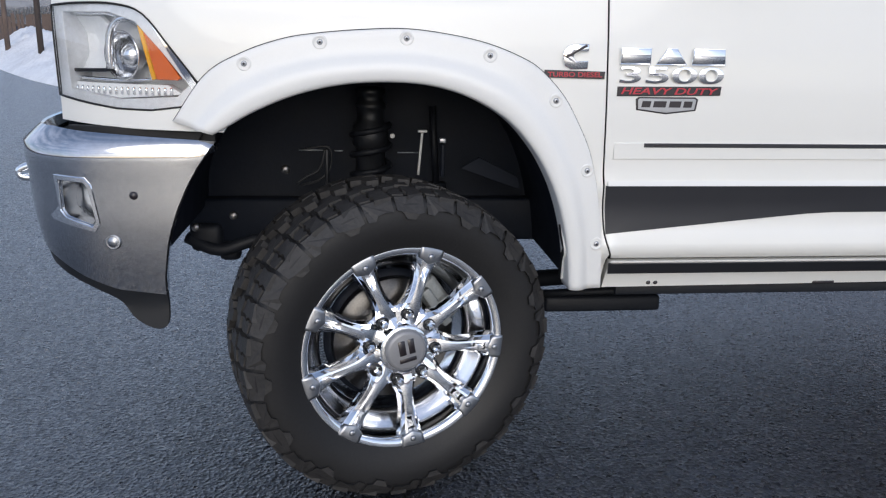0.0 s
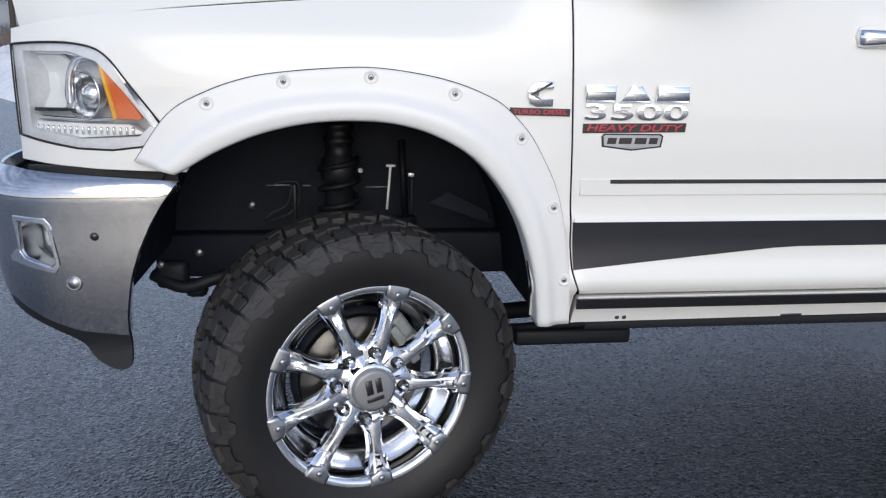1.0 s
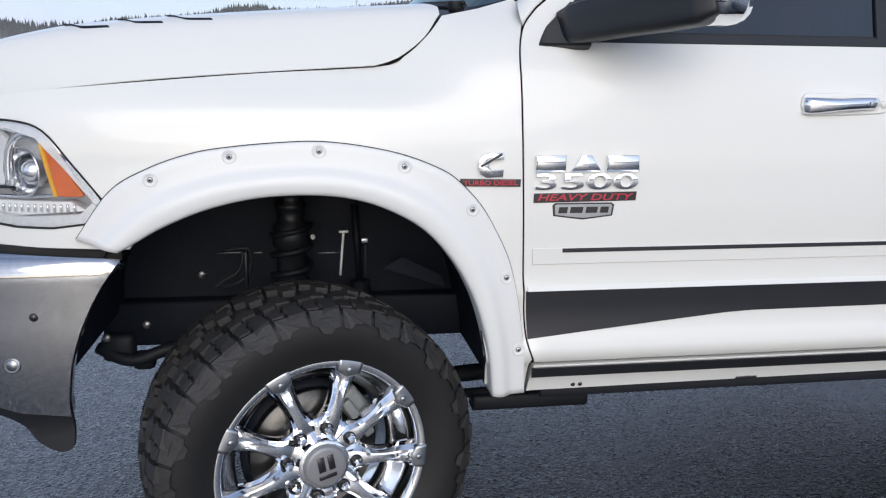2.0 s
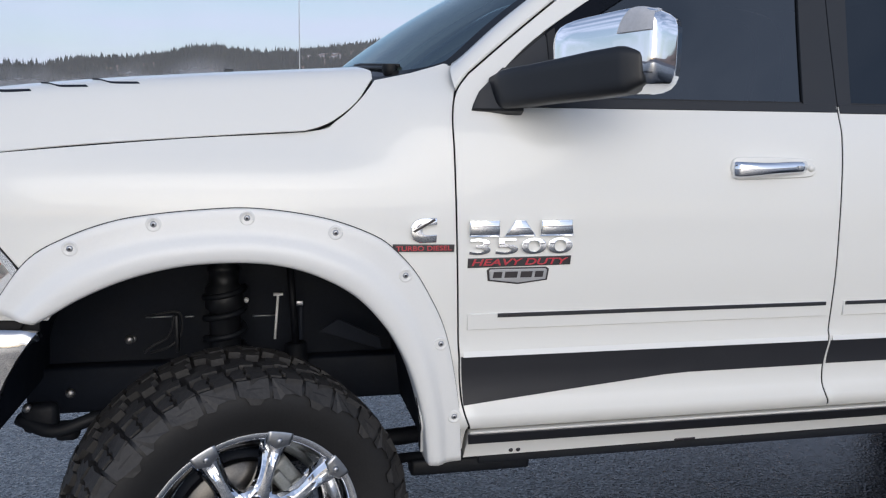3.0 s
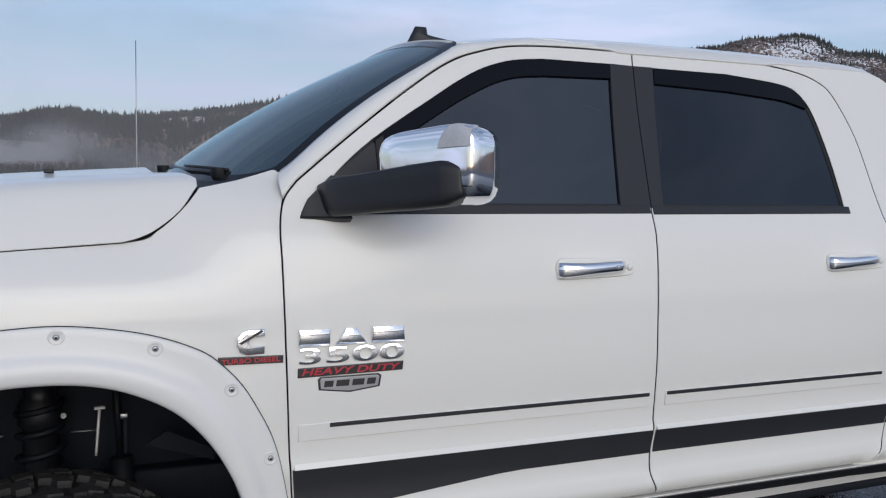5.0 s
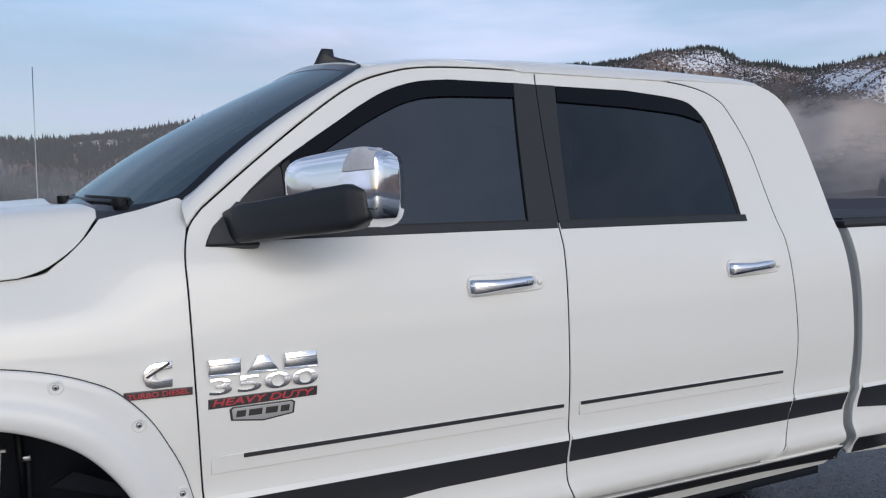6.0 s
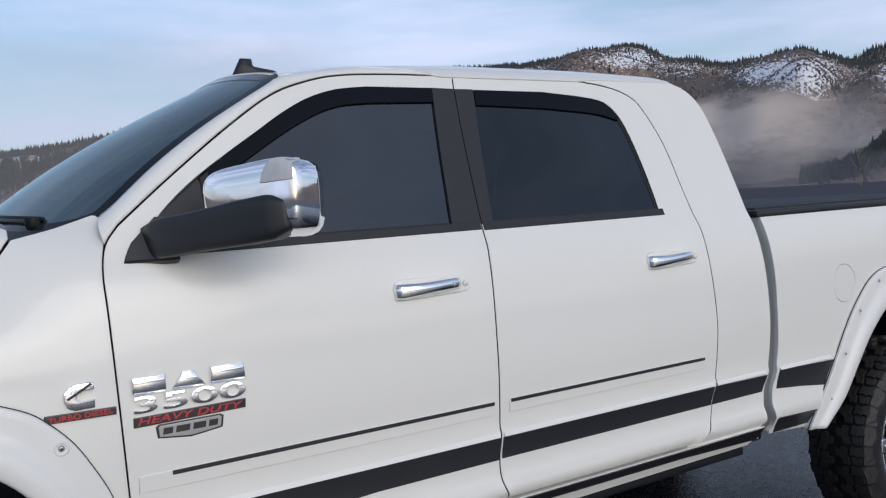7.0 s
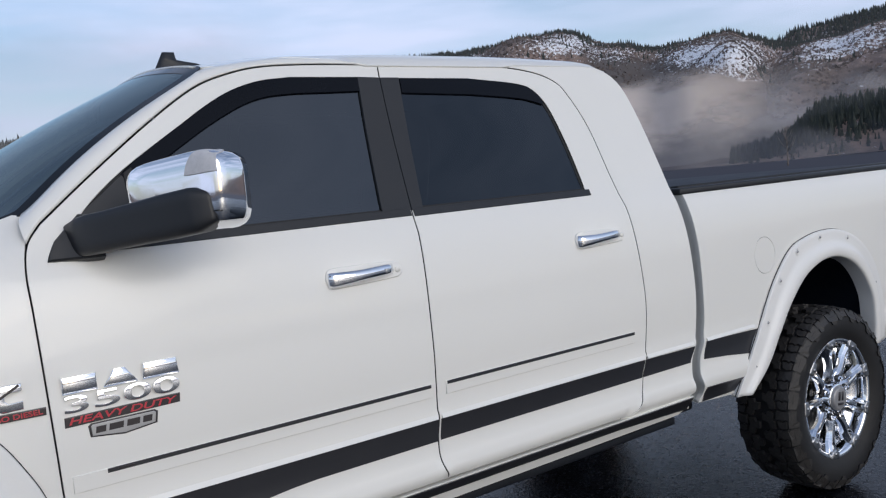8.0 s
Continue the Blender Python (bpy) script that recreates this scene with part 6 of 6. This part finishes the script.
def hill_height(az, r):
    u = (r - 420) / (CREST - 420)
    h = 0.0
    if u > 0:
        x, y = r * math.sin(radians(az)), r * math.cos(radians(az))
        top = CREST * math.tan(radians(sky_el(az)))
        rise = smooth_step(0, 1, min(u, 1)) * 0.35 + 0.65 * min(u, 1)
        if u > 1:
            rise = 1 - 0.35 * (u - 1)
        gully = noise.noise((az * 0.22, r * 0.0012, 5.3)) * 0.16 + noise.noise((x * 0.006, y * 0.006, 0.3)) * 0.20 + noise.noise((x * 0.016, y * 0.016, 2.1)) * 0.08 + noise.noise((x * 0.05, y * 0.05, 4.0)) * 0.012
        h = top * (rise + gully * min(1, u * 3) * (1.0 - min(u, 1)) * 1.7)
        h += top * 0.012 * noise.noise((az * 0.9, 0, 7)) * min(u, 1)
        for a, depth in ((58.4 - 2.2 * (1 - min(u, 1)), 0.11), (50.2 - 0.8 * (1 - min(u, 1)), 0.09)):
            h -= top * depth * math.exp(-((az - a) / 1.1) ** 2) * math.sin(math.pi * min(u, 1)) ** 0.7
    h = max(h, FAR * math.tan(radians(far_el(az))) * math.exp(-((r - FAR) / 260) ** 2))
    s = math.exp(-((r - SPUR) / 60) ** 2)
    h = max(h, SPUR * math.tan(radians(spur_el(az))) * s * (1 + 0.15 * noise.noise((az * 0.5, r * 0.01, 1))))
    return h


# where snow still lies: bearing and elevation of each field, its spread in both, and how much of it is left
SNOW_FIELDS = [(44.6, 9.0, 2.6, 0.8, 1.0), (48.0, 7.9, 2.0, 0.6, 0.6), (36.5, 8.7, 3.5, 0.5, 0.75), (52.6, 7.2, 2.0, 0.8, 1.0), (55.6, 6.6, 1.9, 1.5, 1.0), (60.6, 6.4, 2.2, 0.9, 0.95), (64.0, 6.9, 2.4, 0.8, 0.8), (50.6, 3.2, 0.7, 1.4, 0.55), (61.5, 1.6, 1.6, 0.6, 0.3), (5.0, 4.2, 4.0, 0.35, 0.62), (-2.0, 3.7, 2.5, 0.25, 0.5)]


def snow_left(az, h, r):
    el = math.degrees(math.atan2(h, r))
    return min(1.0, sum(k * math.exp(-((az - a) / da) ** 2 - ((el - e) / de) ** 2) for a, e, da, de, k in SNOW_FIELDS))


azs = np.concatenate([np.arange(-180, -30, 3.0), np.arange(-30, 80, 0.4), np.arange(80, 180, 3.0)])
rs = np.concatenate([np.arange(330, 480, 12), np.arange(480, 1500, 24), [1500, 1540, 1600, 1700, 1850, 2000, 2100, 2200, 2300, 2400, 2600]])
verts, faces = [], []
for az in azs:
    for r in rs:
        verts.append((r * math.sin(radians(az)), r * math.cos(radians(az)), hill_height(az, r) - (0.5 if r < 350 else 0)))
nr = len(rs)
for i in range(len(azs)):
    j = (i + 1) % len(azs)
    for k in range(nr - 1):
        faces.append((i * nr + k, j * nr + k, j * nr + k + 1, i * nr + k + 1))
me = bpy.data.meshes.new("hills")
me.from_pydata(verts, [], faces)
me.shade_smooth()
cover = me.attributes.new("snow_cover", "FLOAT", "POINT")
cover.data.foreach_set("value", [snow_left(az, verts[i * nr + k][2], rs[k]) for i, az in enumerate(azs) for k in range(nr)])
me.materials.append(HILL)
tagged(new("hills", me), "brown scrub hills with patches of snow", "hills", kind="structure")

# conifers on the hills: uneven tiers, far too many to count
rng = random.Random(11)
verts, faces = [], []


def conifer(x, y, z, h):
    r = h * rng.uniform(0.17, 0.30)
    lean = rng.uniform(-0.02, 0.02) * h
    k0 = rng.uniform(0, 6.28)
    for base, topz, rad in ((0.02, 0.55, 1.0), (0.30, 0.80, 0.72), (0.58, 1.02, 0.42)):
        i0 = len(verts)
        n = 6
        for k in range(n):
            a = k0 + 2 * math.pi * k / n
            q = r * rad * rng.uniform(0.65, 1.15)
            verts.append((x + q * math.cos(a), y + q * math.sin(a), z + h * (base + rng.uniform(-0.05, 0.05))))
        verts.append((x + lean, y, z + h * topz))
        faces.extend((i0 + k, i0 + (k + 1) % n, i0 + n) for k in range(n))
        k0 += 0.5


def plant(n, az0, az1, pick_r, tall, bias):
    """Scatters n trials of conifers between two bearings."""
    for _ in range(n):
        az = rng.uniform(az0, az1)
        r = pick_r()
        x, y = r * math.sin(radians(az)), r * math.cos(radians(az))
        dens = bias + 0.9 * noise.noise((x * 0.004 + 5, y * 0.004, 0.7)) + 0.9 * noise.noise((x * 0.02, y * 0.02, 3))
        if rng.random() < dens:
            conifer(x, y, hill_height(az, r) - 1, rng.uniform(*tall) * rng.choice((0.7, 1.0, 1.0, 1.25)))


plant(17000, -26, 24, lambda: rng.uniform(820, 1490), (7, 14), 0.8)
plant(8000, -26, 24, lambda: rng.uniform(470, 860), (4, 9), 0.75)
plant(9000, -26, 24, lambda: rng.gauss(CREST - 30, 50), (6, 15), 0.5)
plant(17000, 24, 76, lambda: rng.gauss(CREST - 40, 50), (4, 9.5), 0.62)
plant(9000, 57.5, 76, lambda: rng.uniform(1950, 2310), (9, 17), 0.95)
plant(2600, 24, 76, lambda: rng.uniform(900, 1480), (5, 10), 0.05)
plant(7000, 55, 76, lambda: rng.gauss(SPUR - 12, 28), (1.5, 7.5), 0.95)
me = bpy.data.meshes.new("conifer_forest")
me.from_pydata(verts, [], faces)
me.materials.append(CONIFER)
tagged(new("conifer_forest", me), "dark conifer forest along the ridges", "forest", kind="stuff")

# leafless brush on the brown hill, far too much to count
BRUSH = material("bare_brush", (0.15, 0.107, 0.088), 0.95, vary=0.5, scale=0.02, fine=0.2, tint=(0.05, 0.038, 0.034))
verts, faces = [], []
for _ in range(26000):
    az, r = rng.uniform(32, 70), 560 + 930 * rng.random() ** 0.8
    x, y = r * math.sin(radians(az)), r * math.cos(radians(az))
    if rng.random() > 0.55 + 0.9 * noise.noise((x * 0.015, y * 0.015, 9)):
        continue
    z, h, w = hill_height(az, r) - 0.4, rng.uniform(1.2, 3.4), rng.uniform(0.9, 2.2)
    i0, turn = len(verts), rng.uniform(0, 6.28)
    verts.extend((x + w * rng.uniform(0.6, 1.2) * math.cos(turn + k * 1.257), y + w * rng.uniform(0.6, 1.2) * math.sin(turn + k * 1.257), z + h * (0.0, 0.5, 0.1, 0.6, 0.2)[k]) for k in range(5))
    verts.append((x + rng.uniform(-0.5, 0.5), y, z + h))
    faces.extend((i0 + k, i0 + (k + 1) % 5, i0 + 5) for k in range(5))
me = bpy.data.meshes.new("hillside_brush")
me.from_pydata(verts, [], faces)
me.materials.append(BRUSH)
tagged(new("hillside_brush", me), "leafless brown brush on the hillside", "brush", kind="stuff")

# bare birch on the right-hand flat
def bare_tree(x, y, h, seed):
    rg = random.Random(seed)
    tree = tagged(new("bare_tree"), "thin leafless birch beyond the lot", "tree", "bare trees")
    tree.location = (x, y, 0)
    part("trunk", tube(spline([(0, 0, -0.1), (0.05 * h * 0.2, 0, h * 0.4), (0, 0.1, h * 0.75), (0.1, 0, h)], 4), [0.018 * h * (1 - k / 13) + 0.02 for k in range(13)], 7), TWIG, tree, "pale bark")
    limbs = []
    for k in range(16):
        z0 = h * rg.uniform(0.3, 0.95)
        a, L = rg.uniform(0, 6.28), (h - z0) * 0.35 + h * 0.06
        limbs.append(tube([(0, 0, z0), (L * 0.5 * math.cos(a), L * 0.5 * math.sin(a), z0 + L * 0.6), (L * 0.8 * math.cos(a), L * 0.8 * math.sin(a), z0 + L * 1.3)], [0.05, 0.035, 0.015], 5))
    part("limbs", merge(*limbs), TWIG, tree)


for az, r, h in ((58.9, 150, 6.8),):
    bare_tree(r * math.sin(radians(az)), r * math.cos(radians(az)), h, int(r))


# mist in the valley: thin uneven veils
def mist(name, r, az0, az1, lo, hi, seed, dens, col, label, foot=-6.0, rough=3.2, soft=6.0):
    m = bpy.data.materials.new("mist")
    m.use_nodes = True
    t = m.node_tree
    t.nodes.remove(t.nodes["Principled BSDF"])
    tr, df, mx = (t.nodes.new(k) for k in ("ShaderNodeBsdfTransparent", "ShaderNodeBsdfDiffuse", "ShaderNodeMixShader"))
    df.inputs["Color"].default_value = (*col, 1)
    co = t.nodes.new("ShaderNodeTexCoord")
    uv = t.nodes.new("ShaderNodeMapping")
    uv.inputs["Scale"].default_value = (0.018, 0.018, 0.045)
    uv.inputs["Location"].default_value = (seed, 0, 0)
    n = t.nodes.new("ShaderNodeTexNoise")
    n.inputs["Scale"].default_value, n.inputs["Detail"].default_value, n.inputs["Roughness"].default_value = 1.0, 7, 0.58
    t.links.new(co.outputs["Object"], uv.inputs["Vector"])
    t.links.new(uv.outputs["Vector"], n.inputs["Vector"])
    sep = t.nodes.new("ShaderNodeSeparateXYZ")
    t.links.new(co.outputs["Object"], sep.inputs["Vector"])
    top = t.nodes.new("ShaderNodeMapRange")
    top.interpolation_type = "SMOOTHSTEP"
    top.inputs["From Min"].default_value, top.inputs["From Max"].default_value = hi, lo
    t.links.new(sep.outputs["Z"], top.inputs["Value"])
    a = t.nodes.new("ShaderNodeMath")
    a.operation = "MULTIPLY_ADD"
    t.links.new(n.outputs["Fac"], a.inputs[0])
    a.inputs[1].default_value = rough
    a.inputs[2].default_value = -rough / 2
    s = t.nodes.new("ShaderNodeMath")
    s.operation = "ADD"
    t.links.new(a.outputs[0], s.inputs[0])
    low = t.nodes.new("ShaderNodeMapRange")
    low.interpolation_type = "SMOOTHSTEP"
    low.inputs["From Min"].default_value, low.inputs["From Max"].default_value = foot, foot + 6
    t.links.new(sep.outputs["Z"], low.inputs["Value"])
    both = t.nodes.new("ShaderNodeMath")
    both.operation = "MULTIPLY"
    t.links.new(top.outputs["Result"], both.inputs[0])
    t.links.new(low.outputs["Result"], both.inputs[1])
    level = t.nodes.new("ShaderNodeMath")
    level.operation = "MULTIPLY_ADD"
    level.inputs[1].default_value, level.inputs[2].default_value = 1.0, -0.08
    t.links.new(both.outputs[0], level.inputs[0])
    t.links.new(level.outputs[0], s.inputs[1])
    r2 = t.nodes.new("ShaderNodeMapRange")
    r2.interpolation_type = "SMOOTHSTEP"
    r2.inputs["From Min"].default_value, r2.inputs["From Max"].default_value = 0.05, 0.95
    r2.inputs["To Max"].default_value = dens
    t.links.new(s.outputs[0], r2.inputs["Value"])
    roof = t.nodes.new("ShaderNodeMapRange")
    roof.interpolation_type = "SMOOTHSTEP"
    roof.inputs["From Min"].default_value, roof.inputs["From Max"].default_value = hi * 1.1, hi * 0.6
    t.links.new(sep.outputs["Z"], roof.inputs["Value"])
    fade = t.nodes.new("ShaderNodeMath")
    fade.operation = "MULTIPLY"
    t.links.new(r2.outputs["Result"], fade.inputs[0])
    t.links.new(roof.outputs["Result"], fade.inputs[1])
    ends = t.nodes.new("ShaderNodeAttribute")
    ends.attribute_name = "thickness"
    thin = t.nodes.new("ShaderNodeMath")
    thin.operation = "MULTIPLY"
    t.links.new(fade.outputs[0], thin.inputs[0])
    t.links.new(ends.outputs["Fac"], thin.inputs[1])
    t.links.new(thin.outputs[0], mx.inputs["Fac"])
    t.links.new(tr.outputs["BSDF"], mx.inputs[1])
    t.links.new(df.outputs["BSDF"], mx.inputs[2])
    t.links.new(mx.outputs["Shader"], t.nodes["Material Output"].inputs["Surface"])
    rows = []
    for az in np.linspace(az0, az1, 60):
        rr = r * (1 + 0.05 * noise.noise((az * 0.2, seed, 0)))
        rows.append([((rr + 0.4 * z) * math.sin(radians(az)), (rr + 0.4 * z) * math.cos(radians(az)), z) for z in np.linspace(-1, hi * 1.5, 12)])
    bm = skin(rows)
    for f in bm.faces:
        f.smooth = True
    me = bpy.data.meshes.new(name)
    bm.to_mesh(me)
    bm.free()
    ends_soft = [min(smooth_step(0, soft, az - az0), smooth_step(0, soft, az1 - az)) for az in np.linspace(az0, az1, 60)]
    me.attributes.new("thickness", "FLOAT", "POINT").data.foreach_set("value", [e for e in ends_soft for _ in range(12)])
    me.materials.append(m)
    ob = tagged(new(name, me), label, "mist", kind="stuff")
    ob.visible_shadow = False


mist("valley_mist", 430, -40, 1, 14, 33, 2.0, 0.92, (0.38, 0.40, 0.44), "low grey mist before the wooded hill", 6.0)
mist("valley_mist", 440, -3, 30, 8, 28, 5.0, 0.45, (0.30, 0.315, 0.35), "thin grey mist before the dark wood", 2.0)
mist("valley_mist", 520, 34, 63, 40, 72, 8.0, 0.88, (0.66, 0.59, 0.55), "pale mist drifting up the brown hillside", -6.0, 2.6, 13.0)
mist("valley_mist", 490, 54, 84, 34, 50, 19.0, 0.5, (0.50, 0.49, 0.51), "pale mist above the dark wooded spur", 14.0, 3.0, 7.0)
mist("valley_mist", 500, 18, 80, 3, 50, 12.0, 0.72, (0.40, 0.37, 0.36), "drifting mist along the foot of the brown hill", -6.0, 3.6)
mist("valley_mist", 320, 30, 80, 0, 20, 15.0, 0.66, (0.14, 0.145, 0.165), "thin blue-grey mist low over the valley floor")
mist("valley_haze", 410, -40, 27, 70, 130, 27.0, 0.26, (0.36, 0.355, 0.37), "grey winter haze before the wooded hill", -6.0, 0.8)
mist("valley_haze", 400, -40, 80, 60, 120, 21.0, 0.07, (0.39, 0.40, 0.43), "thin blue winter haze before the hills", -6.0, 0.8)
